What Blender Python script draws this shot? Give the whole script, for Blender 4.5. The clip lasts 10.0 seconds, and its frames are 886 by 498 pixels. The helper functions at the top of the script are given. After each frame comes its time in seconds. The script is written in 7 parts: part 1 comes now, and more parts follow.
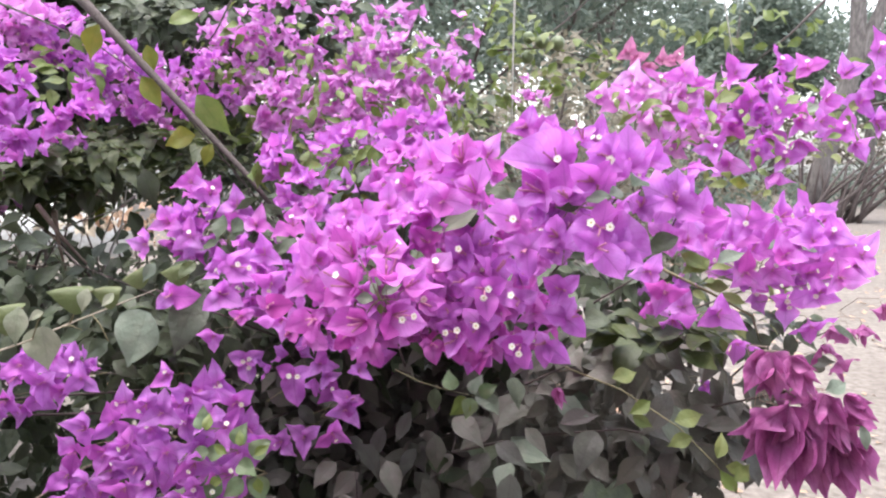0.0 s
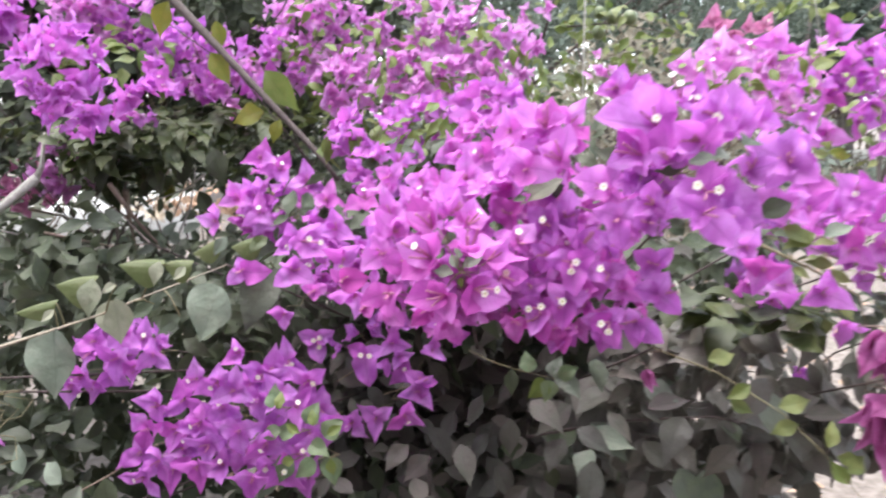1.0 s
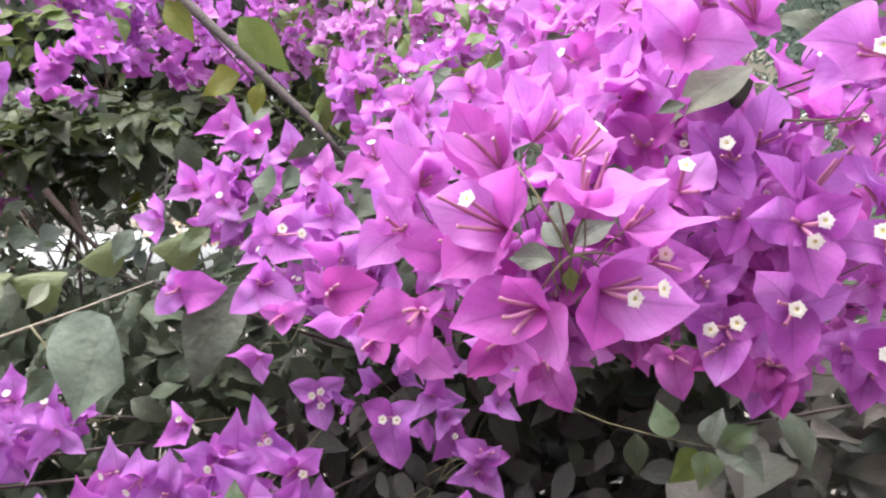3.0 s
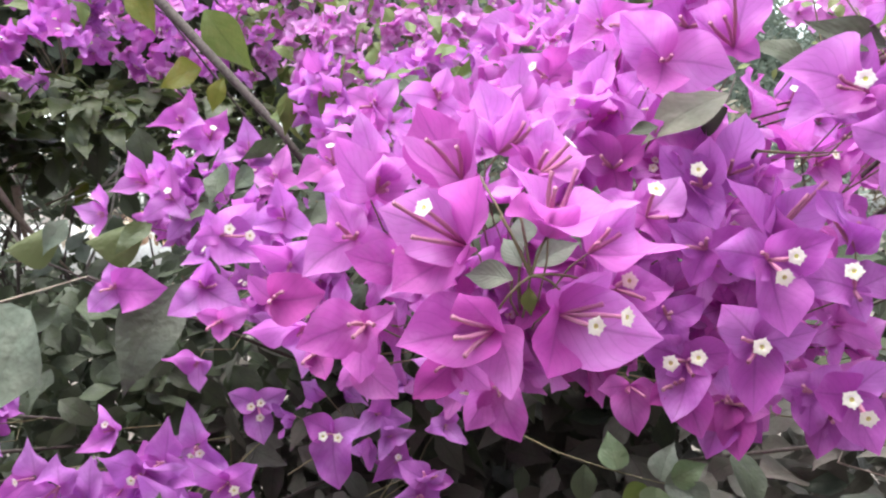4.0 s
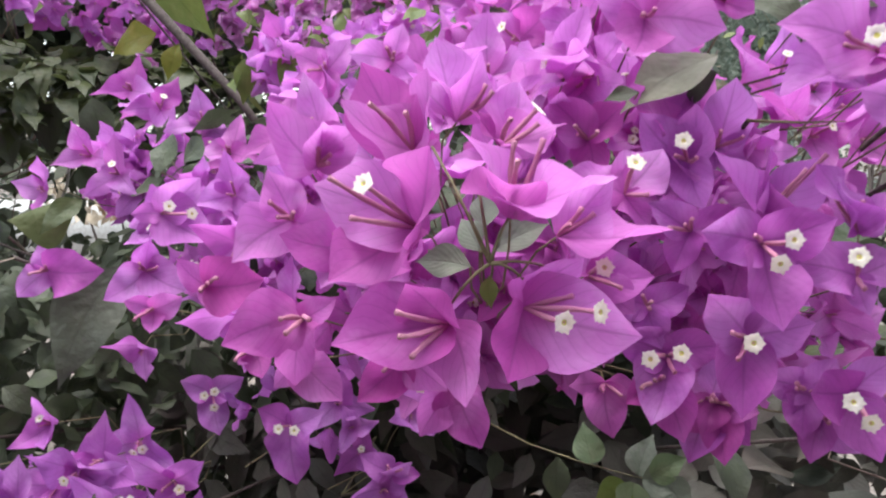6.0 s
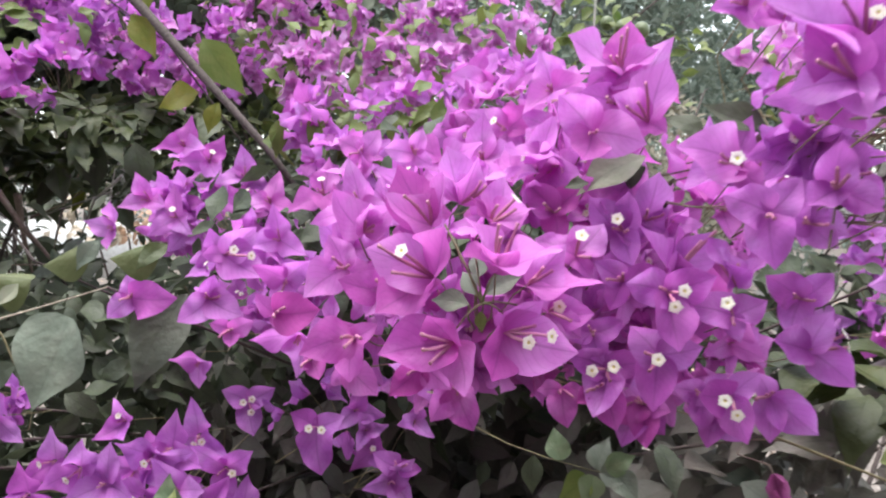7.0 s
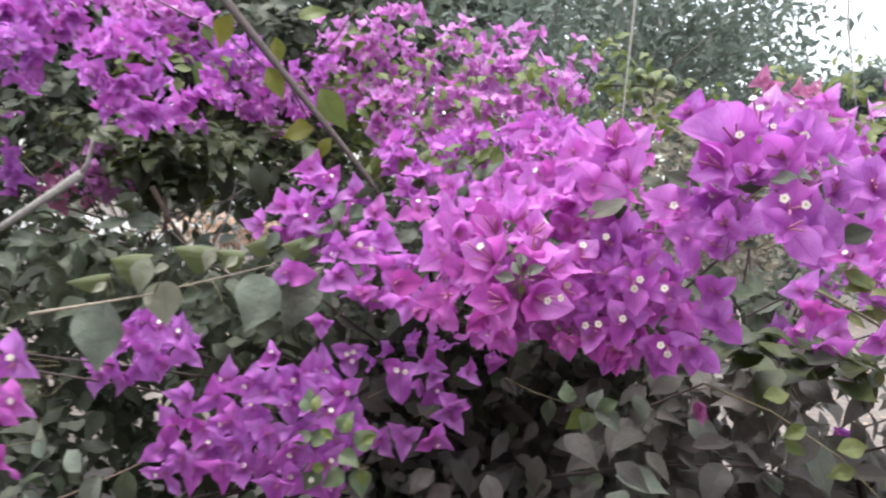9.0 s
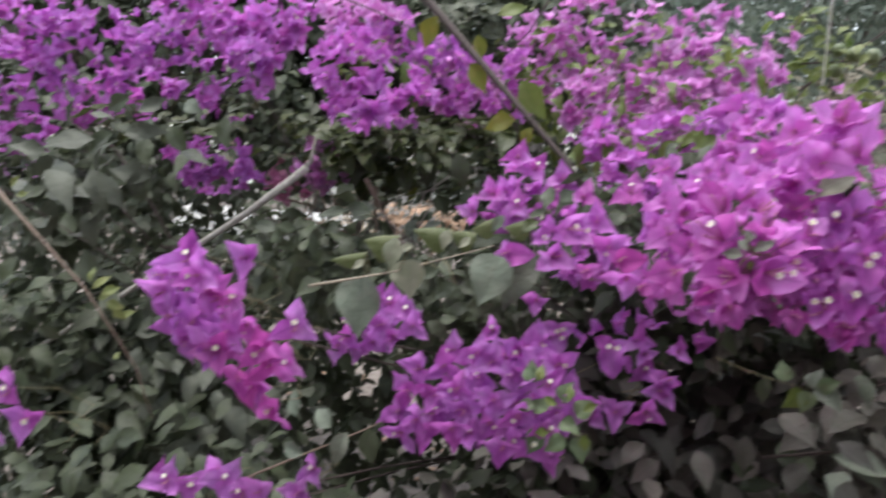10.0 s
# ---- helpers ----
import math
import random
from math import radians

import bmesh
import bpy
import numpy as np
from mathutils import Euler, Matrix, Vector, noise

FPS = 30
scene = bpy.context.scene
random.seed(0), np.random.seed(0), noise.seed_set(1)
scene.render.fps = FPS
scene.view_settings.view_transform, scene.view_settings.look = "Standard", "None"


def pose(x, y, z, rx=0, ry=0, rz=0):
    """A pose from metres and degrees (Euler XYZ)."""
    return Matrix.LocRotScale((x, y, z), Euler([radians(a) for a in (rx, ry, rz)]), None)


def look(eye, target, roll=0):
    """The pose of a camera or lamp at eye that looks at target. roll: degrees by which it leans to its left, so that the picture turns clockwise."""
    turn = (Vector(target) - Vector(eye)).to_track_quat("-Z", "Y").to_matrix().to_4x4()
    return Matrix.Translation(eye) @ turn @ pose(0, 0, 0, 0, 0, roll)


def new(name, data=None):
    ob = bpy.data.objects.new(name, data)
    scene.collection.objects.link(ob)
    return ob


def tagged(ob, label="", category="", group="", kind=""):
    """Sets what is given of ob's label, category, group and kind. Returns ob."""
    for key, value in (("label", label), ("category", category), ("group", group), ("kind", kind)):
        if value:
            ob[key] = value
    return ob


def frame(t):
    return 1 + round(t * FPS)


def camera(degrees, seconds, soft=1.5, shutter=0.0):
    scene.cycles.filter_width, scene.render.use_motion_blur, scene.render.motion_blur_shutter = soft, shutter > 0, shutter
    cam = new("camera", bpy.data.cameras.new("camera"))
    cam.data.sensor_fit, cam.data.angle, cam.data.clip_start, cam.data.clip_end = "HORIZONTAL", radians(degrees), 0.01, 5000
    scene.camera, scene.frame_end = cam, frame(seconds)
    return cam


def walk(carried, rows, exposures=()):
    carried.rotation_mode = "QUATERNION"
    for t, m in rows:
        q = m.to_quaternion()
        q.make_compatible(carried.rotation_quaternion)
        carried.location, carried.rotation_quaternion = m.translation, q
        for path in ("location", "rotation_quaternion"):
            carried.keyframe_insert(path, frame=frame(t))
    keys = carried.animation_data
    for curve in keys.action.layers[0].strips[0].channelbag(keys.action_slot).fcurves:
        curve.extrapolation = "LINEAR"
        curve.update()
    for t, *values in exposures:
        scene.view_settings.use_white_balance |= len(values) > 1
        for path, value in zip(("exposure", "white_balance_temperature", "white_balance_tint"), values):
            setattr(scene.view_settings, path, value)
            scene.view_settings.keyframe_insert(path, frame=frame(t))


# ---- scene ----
cam = camera(59.8, 10.0, soft=2.2, shutter=0.5)
METRES, EYE, TILT, LEAN, TURN = 1.3, 1.35, -8.0, 0.0, 0.0
SKY, SUN = 0.15, 0.9
ROWS = [
    (0.0, 0.0, 0.0, 0.0, 0.0, 0.0, -0.0),
    (0.5, -0.0027, 0.0016, -0.0032, 0.55, -0.17, 0.36),
    (1.0, -0.0216, 0.0402, -0.0158, 4.36, -0.84, -0.03),
    (1.5, -0.0276, 0.137, -0.0269, 8.16, -1.53, 1.86),
    (2.0, -0.0532, 0.2298, -0.0389, 11.26, 2.47, 1.84),
    (2.5, -0.0668, 0.3444, -0.044, 7.55, 2.88, 2.37),
    (2.7, -0.0665, 0.3699, -0.0479, 7.69, 1.24, 3.58),
    (3.8, -0.0677, 0.4007, -0.0452, 4.83, 2.11, -0.39),
    (4.0, -0.0671, 0.4071, -0.0468, 4.17, 2.38, -0.56),
    (4.5, -0.0664, 0.4231, -0.0464, 3.71, 0.79, -0.38),
    (5.0, -0.0689, 0.436, -0.0469, 2.97, 0.73, -0.6),
    (5.5, -0.0594, 0.4554, -0.0449, 2.51, 0.94, 0.25),
    (5.7, -0.0591, 0.4563, -0.0448, 2.64, 0.49, 0.01),
    (6.8, -0.0583, 0.3509, -0.0351, 2.56, 1.93, -1.61),
    (7.0, -0.0606, 0.3233, -0.0361, 2.19, 2.53, -1.66),
    (7.5, -0.0604, 0.2816, -0.0336, -0.18, 2.8, -3.6),
    (8.0, -0.0632, 0.2299, -0.0472, 0.08, 1.06, -5.72),
    (8.5, -0.072, 0.1307, -0.0506, 2.28, 3.37, -5.72),
    (9.0, -0.068, 0.0451, -0.0676, 4.67, 3.74, -5.22),
    (9.5, -0.0779, -0.0139, -0.0753, 9.88, 4.19, -4.81),
    (10.0, -0.1196, -0.0233, -0.0875, 16.53, 1.97, -5.49),
]
walk(cam, [(t, pose(0, 0, EYE, TILT, LEAN, TURN) @ pose(METRES * x, METRES * y, METRES * z, 90 + pitch, roll, yaw)) for t, x, y, z, yaw, pitch, roll in ROWS],
     [(0.0, 2.35, 6450, 11), (2.5, 2.45, 6400, 8), (4.0, 2.31, 6450, 6), (5.0, 2.13, 6450, 6), (5.5, 1.88, 6450, 7), (7.0, 2.06, 6450, 8), (8.0, 1.95, 6400, 10), (9.0, 1.96, 6400, 10), (10.0, 1.6, 6450, 9)])
# ---- light ----
world = bpy.data.worlds.new("sky")
scene.world = world
world.use_nodes = True
wn, wl = world.node_tree.nodes, world.node_tree.links
sky = wn.new("ShaderNodeTexSky")
sky.sky_type, sky.sun_disc = "NISHITA", False
sky.sun_elevation, sky.sun_rotation = radians(80), radians(-90)
sky.air_density, sky.dust_density, sky.ozone_density = 1.0, 2.0, 1.0
haze = wn.new("ShaderNodeHueSaturation")
haze.inputs["Saturation"].default_value = 0.35
wl.new(sky.outputs["Color"], haze.inputs["Color"])
wl.new(haze.outputs["Color"], wn["Background"].inputs["Color"])
wn["Background"].inputs["Strength"].default_value = SKY
sun = new("sun", bpy.data.lights.new("sun", "SUN"))
sun.data.energy, sun.data.angle, sun.data.color = SUN, radians(40), (1.0, 0.96, 0.9)
sun.matrix_world = look((0, 0, 0), (0.14, 0.02, -1.4))


# ---- materials ----
def material(name):
    m = bpy.data.materials.new(name)
    m.use_nodes = True
    return m, m.node_tree.nodes, m.node_tree.links, m.node_tree.nodes["Principled BSDF"]


def math_node(n, l, kind, a, b=None, clamp=False):
    node = n.new("ShaderNodeMath")
    node.operation, node.use_clamp = kind, clamp
    for socket, v in zip(node.inputs, (a, b)):
        if v is None:
            continue
        if isinstance(v, (int, float)):
            socket.default_value = v
        else:
            l.new(v, socket)
    return node.outputs[0]


def mix(n, l, fac, a, b, kind="MIX"):
    node = n.new("ShaderNodeMix")
    node.data_type, node.blend_type = "RGBA", kind
    for socket, v in ((node.inputs[0], fac), (node.inputs[6], a), (node.inputs[7], b)):
        if isinstance(v, (int, float)):
            socket.default_value = v
        elif isinstance(v, tuple):
            socket.default_value = (*v, 1)
        else:
            l.new(v, socket)
    return node.outputs[2]


def noise_node(n, l, scale, detail=3, coord=None):
    node = n.new("ShaderNodeTexNoise")
    node.inputs["Scale"].default_value, node.inputs["Detail"].default_value = scale, detail
    if coord is not None:
        l.new(coord, node.inputs["Vector"])
    return node.outputs[0]


def leafy(name, first, second, spot, rough=0.5, through_light=0.35, vein=0.75, gloss=0.4, crumple=0.5, deep=None):
    """A thin blade: colour that differs from blade to blade, veins along u and v, blotches, relief, light that passes through."""
    m, n, l, p = material(name)
    uv = n.new("ShaderNodeUVMap").outputs[0]
    sep = n.new("ShaderNodeSeparateXYZ")
    l.new(uv, sep.inputs[0])
    side = math_node(n, l, "ABSOLUTE", math_node(n, l, "SUBTRACT", sep.outputs[0], 0.5))
    rnd = math_node(n, l, "FRACT", math_node(n, l, "ADD", n.new("ShaderNodeObjectInfo").outputs["Random"], n.new("ShaderNodeNewGeometry").outputs["Random Per Island"]))
    where = n.new("ShaderNodeNewGeometry").outputs["Position"]
    rib = math_node(n, l, "SUBTRACT", 1.0, math_node(n, l, "MULTIPLY", side, 28.0), True)
    slant = math_node(n, l, "SUBTRACT", sep.outputs[1], math_node(n, l, "MULTIPLY", side, 0.9))
    wave = math_node(n, l, "SINE", math_node(n, l, "MULTIPLY", slant, 44.0))
    ribs = math_node(n, l, "MULTIPLY", math_node(n, l, "SUBTRACT", wave, 0.86, True), 3.0)
    veins = math_node(n, l, "MAXIMUM", rib, ribs, True)
    base = mix(n, l, rnd, first, second)
    other = math_node(n, l, "FRACT", math_node(n, l, "MULTIPLY", rnd, 7.31))
    base = mix(n, l, math_node(n, l, "MULTIPLY", other, 0.45), base, spot)
    blotch = math_node(n, l, "MULTIPLY", math_node(n, l, "SUBTRACT", noise_node(n, l, 55, 3, where), 0.45, True), 2.6, True)
    base = mix(n, l, blotch, base, spot)
    if deep:
        third = math_node(n, l, "FRACT", math_node(n, l, "MULTIPLY", rnd, 13.7))
        richer = math_node(n, l, "MULTIPLY", math_node(n, l, "SUBTRACT", third, 0.4, True), 1.4)
        heart = math_node(n, l, "MULTIPLY", math_node(n, l, "SUBTRACT", 0.42, sep.outputs[1], True), 1.5)
        base = mix(n, l, math_node(n, l, "MAXIMUM", richer, heart, True), base, deep)
    base = mix(n, l, math_node(n, l, "MULTIPLY", veins, 1 - vein), base, tuple(0.45 * c for c in first))
    l.new(base, p.inputs["Base Color"])
    p.inputs["Roughness"].default_value = rough
    p.inputs["Specular IOR Level"].default_value = gloss
    bump = n.new("ShaderNodeBump")
    bump.inputs["Strength"].default_value, bump.inputs["Distance"].default_value = crumple, 0.0012
    pucker = math_node(n, l, "ADD", math_node(n, l, "MULTIPLY", wave, -0.07), math_node(n, l, "MULTIPLY", rib, -0.35))
    height = math_node(n, l, "ADD", pucker, math_node(n, l, "MULTIPLY", noise_node(n, l, 110, 2, where), 3.2))
    l.new(height, bump.inputs["Height"])
    l.new(bump.outputs[0], p.inputs["Normal"])
    thin = n.new("ShaderNodeBsdfTranslucent")
    l.new(base, thin.inputs["Color"])
    both = n.new("ShaderNodeMixShader")
    both.inputs[0].default_value = through_light
    l.new(p.outputs[0], both.inputs[1])
    l.new(thin.outputs[0], both.inputs[2])
    l.new(both.outputs[0], n["Material Output"].inputs["Surface"])
    return m


def rough_stuff(name, first, second, third, small, large, rough=0.85, bump_size=0.004, stretch=(1, 1, 1)):
    """Bark, soil and the like: two scales of mottling and relief."""
    m, n, l, p = material(name)
    scaled = n.new("ShaderNodeMapping")
    scaled.inputs["Scale"].default_value = stretch
    l.new(n.new("ShaderNodeTexCoord").outputs["Object"], scaled.inputs[0])
    where = scaled.outputs[0]
    coarse, fine = noise_node(n, l, large, 4, where), noise_node(n, l, small, 6, where)
    spread = lambda s: math_node(n, l, "MULTIPLY", math_node(n, l, "SUBTRACT", s, 0.35, True), 3.3, True)
    base = mix(n, l, spread(fine), mix(n, l, spread(coarse), first, second), third)
    l.new(base, p.inputs["Base Color"])
    p.inputs["Roughness"].default_value = rough
    bump = n.new("ShaderNodeBump")
    bump.inputs["Strength"].default_value, bump.inputs["Distance"].default_value = 0.7, bump_size
    l.new(fine, bump.inputs["Height"])
    l.new(bump.outputs[0], p.inputs["Normal"])
    return m


M = {
    "magenta": leafy("magenta_bract", (0.513, 0.124, 0.557), (0.666, 0.226, 0.724), (0.738, 0.365, 0.808), 0.55, 0.55, 0.6, 0.3, deep=(0.486, 0.082, 0.427)),
    "rose": leafy("rose_magenta_bract", (0.549, 0.124, 0.548), (0.711, 0.231, 0.715), (0.774, 0.384, 0.799), 0.55, 0.55, 0.6, 0.3, deep=(0.54, 0.082, 0.427)),
    # darker, redder rose: painted shade on low heads; also reddened old bracts
    "deep_rose": leafy("shaded_aged_rose_bract", (0.477, 0.084, 0.427), (0.594, 0.139, 0.548), (0.693, 0.278, 0.686), 0.55, 0.55, 0.6, 0.3, deep=(0.468, 0.057, 0.344)),
    "violet": leafy("violet_magenta_bract", (0.465, 0.106, 0.505), (0.615, 0.19, 0.66), (0.702, 0.346, 0.788), 0.55, 0.52, 0.6, 0.3, deep=(0.432, 0.072, 0.408)),
    # pink of the far blossom, paled further to paint haze into it
    "pale": leafy("hazed_pink_bract", (0.65, 0.235, 0.64), (0.82, 0.42, 0.81), (0.87, 0.55, 0.88), 0.55, 0.55, 0.6, 0.3, deep=(0.56, 0.13, 0.48)),
    "purple": leafy("purple_bract", (0.43, 0.113, 0.52), (0.57, 0.188, 0.64), (0.66, 0.33, 0.73), 0.55, 0.5, 0.6, 0.3, deep=(0.45, 0.08, 0.43)),
    "faded": leafy("faded_crimson_bract", (0.42, 0.1, 0.26), (0.58, 0.2, 0.38), (0.62, 0.3, 0.45), 0.55, 0.45, 0.55, 0.3),
    "fresh": leafy("fresh_green_leaf", (0.11, 0.155, 0.05), (0.18, 0.22, 0.075), (0.24, 0.245, 0.09), 0.5, 0.35, 0.8, 0.4),
    "wilted": leafy("wilted_bract", (0.32, 0.058, 0.215), (0.43, 0.11, 0.32), (0.54, 0.21, 0.43), 0.55, 0.4, 0.5, 0.25, 0.8),
    "leaf": leafy("dark_leaf", (0.043, 0.055, 0.037), (0.082, 0.089, 0.06), (0.082, 0.105, 0.052), 0.5, 0.25, 0.7, 0.35),
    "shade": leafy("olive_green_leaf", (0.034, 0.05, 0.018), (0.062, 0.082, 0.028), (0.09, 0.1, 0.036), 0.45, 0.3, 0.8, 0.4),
    "dusty": leafy("dusty_leaf", (0.105, 0.135, 0.1), (0.165, 0.195, 0.15), (0.195, 0.21, 0.165), 0.6, 0.15, 0.8, 0.35),
    "greyish": leafy("grey_green_leaf", (0.05, 0.058, 0.042), (0.082, 0.09, 0.066), (0.09, 0.1, 0.07), 0.55, 0.15, 0.8, 0.4),
    "sage": leafy("sage_green_leaf", (0.095, 0.15, 0.075), (0.15, 0.205, 0.105), (0.19, 0.23, 0.13), 0.5, 0.3, 0.8, 0.4),
    "umber": leafy("brownish_leaf", (0.078, 0.071, 0.064), (0.152, 0.125, 0.111), (0.105, 0.111, 0.086), 0.5, 0.25, 0.7, 0.36),
    "young": leafy("young_leaf", (0.085, 0.135, 0.032), (0.145, 0.195, 0.048), (0.19, 0.21, 0.062), 0.45, 0.4, 0.8, 0.4),
    "olive": leafy("olive_leaf", (0.105, 0.145, 0.02), (0.17, 0.195, 0.03), (0.25, 0.21, 0.038), 0.45, 0.4, 0.8, 0.4),
    "folded": leafy("moss_green_leaf", (0.085, 0.112, 0.04), (0.12, 0.145, 0.056), (0.15, 0.165, 0.075), 0.5, 0.3, 0.8, 0.35),
    # pale leaf; its lightness also paints the lit half of a folded leaf
    "wan": leafy("pale_lit_leaf", (0.24, 0.26, 0.18), (0.31, 0.32, 0.23), (0.35, 0.34, 0.26), 0.6, 0.3, 0.8, 0.3),
    "dry": leafy("dry_leaf", (0.42, 0.26, 0.18), (0.32, 0.22, 0.155), (0.55, 0.4, 0.29), 0.8, 0.15, 0.8, 0.2),
    "cream": leafy("bleached_dry_leaf", (0.5, 0.43, 0.33), (0.62, 0.54, 0.43), (0.68, 0.6, 0.5), 0.8, 0.3, 0.8, 0.2),
    # leaf green made paler and bluer, distance haze painted into the colour
    "hazed_tree_leaf": leafy("hazed_tree_leaf", (0.085, 0.122, 0.104), (0.145, 0.182, 0.148), (0.18, 0.2, 0.15), 0.5, 0.4, 0.9, 0.4),
    # brown-olive scrub leaves, their paleness standing in for haze
    "scrub_leaf": leafy("hazed_scrub_leaf", (0.13, 0.125, 0.09), (0.2, 0.18, 0.135), (0.24, 0.2, 0.15), 0.6, 0.3, 0.9, 0.3),
    "tube": leafy("flower_tube", (0.42, 0.11, 0.27), (0.55, 0.19, 0.36), (0.55, 0.28, 0.33), 0.6, 0.1),
    "star": leafy("white_blossom", (0.88, 0.87, 0.76), (0.9, 0.89, 0.82), (0.86, 0.84, 0.62), 0.6, 0.4, 1.0),
    "throat": leafy("greenish_throat", (0.5, 0.5, 0.1), (0.58, 0.56, 0.13), (0.6, 0.55, 0.18), 0.6, 0.1, 1.0),
    "stalk": leafy("green_stalk", (0.125, 0.118, 0.058), (0.18, 0.152, 0.08), (0.22, 0.185, 0.1), 0.6, 0.05),
    "fruit": leafy("green_fruit", (0.1, 0.14, 0.06), (0.13, 0.16, 0.07), (0.16, 0.18, 0.1), 0.35, 0.05, 1.0, 0.5),
    "bark": rough_stuff("brown_bark", (0.038, 0.026, 0.024), (0.066, 0.048, 0.044), (0.1, 0.076, 0.07), 240, 40, 0.8, 0.001),
    "brown": rough_stuff("brown_young_stem", (0.14, 0.1, 0.08), (0.2, 0.145, 0.115), (0.25, 0.19, 0.15), 240, 40, 0.8, 0.001),
    "grey": rough_stuff("grey_bark", (0.36, 0.34, 0.31), (0.48, 0.46, 0.42), (0.3, 0.28, 0.25), 180, 30, 0.85, 0.001),
    "vine": rough_stuff("pale_dry_vine", (0.46, 0.44, 0.39), (0.53, 0.51, 0.46), (0.38, 0.36, 0.31), 180, 30, 0.85, 0.001),
    "tan": rough_stuff("tan_shoot_bark", (0.3, 0.26, 0.2), (0.4, 0.35, 0.27), (0.24, 0.2, 0.15), 240, 40, 0.8, 0.001),
    "trunk": rough_stuff("pale_trunk_bark", (0.15, 0.13, 0.12), (0.24, 0.215, 0.2), (0.1, 0.085, 0.08), 24, 4, 0.9, 0.01, (1, 1, 0.3)),
    "soil": rough_stuff("sandy_soil", (0.175, 0.149, 0.13), (0.235, 0.202, 0.179), (0.118, 0.098, 0.083), 22, 0.9, 0.95, 0.008),
    # plaster of the added unseen wall, kept dark to bounce little light
    "plaster": rough_stuff("dark_block_plaster", (0.18, 0.165, 0.15), (0.23, 0.21, 0.19), (0.15, 0.14, 0.13), 20, 2, 0.9, 0.004),
    "lime": rough_stuff("limewashed_wall", (0.56, 0.56, 0.54), (0.46, 0.45, 0.42), (0.62, 0.62, 0.6), 30, 3, 0.9, 0.003),
}


# ---- pieces of mesh: vertices, quads, uv, slot of the material ----
OVATE = ((0, 0.2), (0.07, 0.52), (0.18, 0.82), (0.3, 0.98), (0.4, 1.0), (0.54, 0.86), (0.68, 0.62), (0.8, 0.38), (0.91, 0.15), (1, 0.01))
POINTED = ((0, 0.3), (0.05, 0.62), (0.13, 0.87), (0.23, 0.99), (0.33, 1.0), (0.46, 0.89), (0.6, 0.68), (0.73, 0.45), (0.85, 0.24), (0.94, 0.085), (1, 0.01))
ROUNDED = ((0, 0.3), (0.05, 0.62), (0.13, 0.88), (0.25, 1.0), (0.4, 1.0), (0.55, 0.92), (0.69, 0.74), (0.81, 0.49), (0.9, 0.25), (0.96, 0.09), (1, 0.01))
OVAL = ((0, 0.05), (0.08, 0.34), (0.2, 0.74), (0.33, 0.96), (0.43, 1.0), (0.57, 0.88), (0.71, 0.6), (0.82, 0.31), (0.91, 0.11), (1, 0.005))


def blade(width, cup, fold, wave, tip, seed, cols=4, rows=7, outline=OVATE):
    """A leaf or bract, 1 long along y from its base, facing +z: ovate, with a drawn-out tip, folded along its midrib and waved at the rim."""
    r = random.Random(seed)
    verts, uvs = [], []
    twist, skew = r.uniform(-0.5, 0.5), r.uniform(-0.06, 0.06)
    for j in range(rows + 1):
        v = j / rows
        half = 0.5 * width * np.interp(v, [p[0] for p in outline], [p[1] for p in outline])
        half *= 1 - tip * max(0, v - 0.5)
        for i in range(cols + 1):
            s = 2 * i / cols - 1
            x = half * s * math.cos(fold * abs(s)) + skew * math.sin(math.pi * v)
            z = half * abs(s) * math.sin(fold) * (1 - 0.4 * v) + cup * (v * v - v * 0.15)
            z += wave * abs(s) ** 1.5 * math.sin(7 * v + (2.5 if s > 0 else 0) + seed) * half * 1.6 + twist * x * (v - 0.4)
            verts.append((x, v - 0.06 * abs(cup), z))
            uvs.append((0.5 + 0.5 * s, v))
    c = cols + 1
    quads = [(j * c + i, j * c + i + 1, (j + 1) * c + i + 1, (j + 1) * c + i) for j in range(rows) for i in range(cols)]
    return np.array(verts), np.array(quads), np.array(uvs), np.zeros(len(quads), int)


def tube(points, radii, sides=6, slot=0):
    """A pipe along points that narrows from radius to radius."""
    pts = [Vector(p) for p in points]
    verts, uvs, quads = [], [], []
    for k, p in enumerate(pts):
        d = (pts[min(k + 1, len(pts) - 1)] - pts[max(k - 1, 0)]).normalized()
        a = d.orthogonal().normalized() if k == 0 else (a - d * a.dot(d)).normalized()
        b = d.cross(a)
        for i in range(sides):
            g = 2 * math.pi * i / sides
            verts.append(p + (a * math.cos(g) + b * math.sin(g)) * radii[k])
            uvs.append((i / sides, k / max(1, len(pts) - 1)))
    for k in range(len(pts) - 1):
        for i in range(sides):
            j = (i + 1) % sides
            quads.append((k * sides + i, k * sides + j, (k + 1) * sides + j, (k + 1) * sides + i))
    first, last = 0, (len(pts) - 1) * sides
    for i in range(1, sides - 2, 2):
        quads.append((last, last + i, last + i + 1, last + i + 2))
        quads.append((first, first + i + 2, first + i + 1, first + i))
    return np.array([tuple(v) for v in verts]), np.array(quads), np.array(uvs), np.full(len(quads), slot, int)


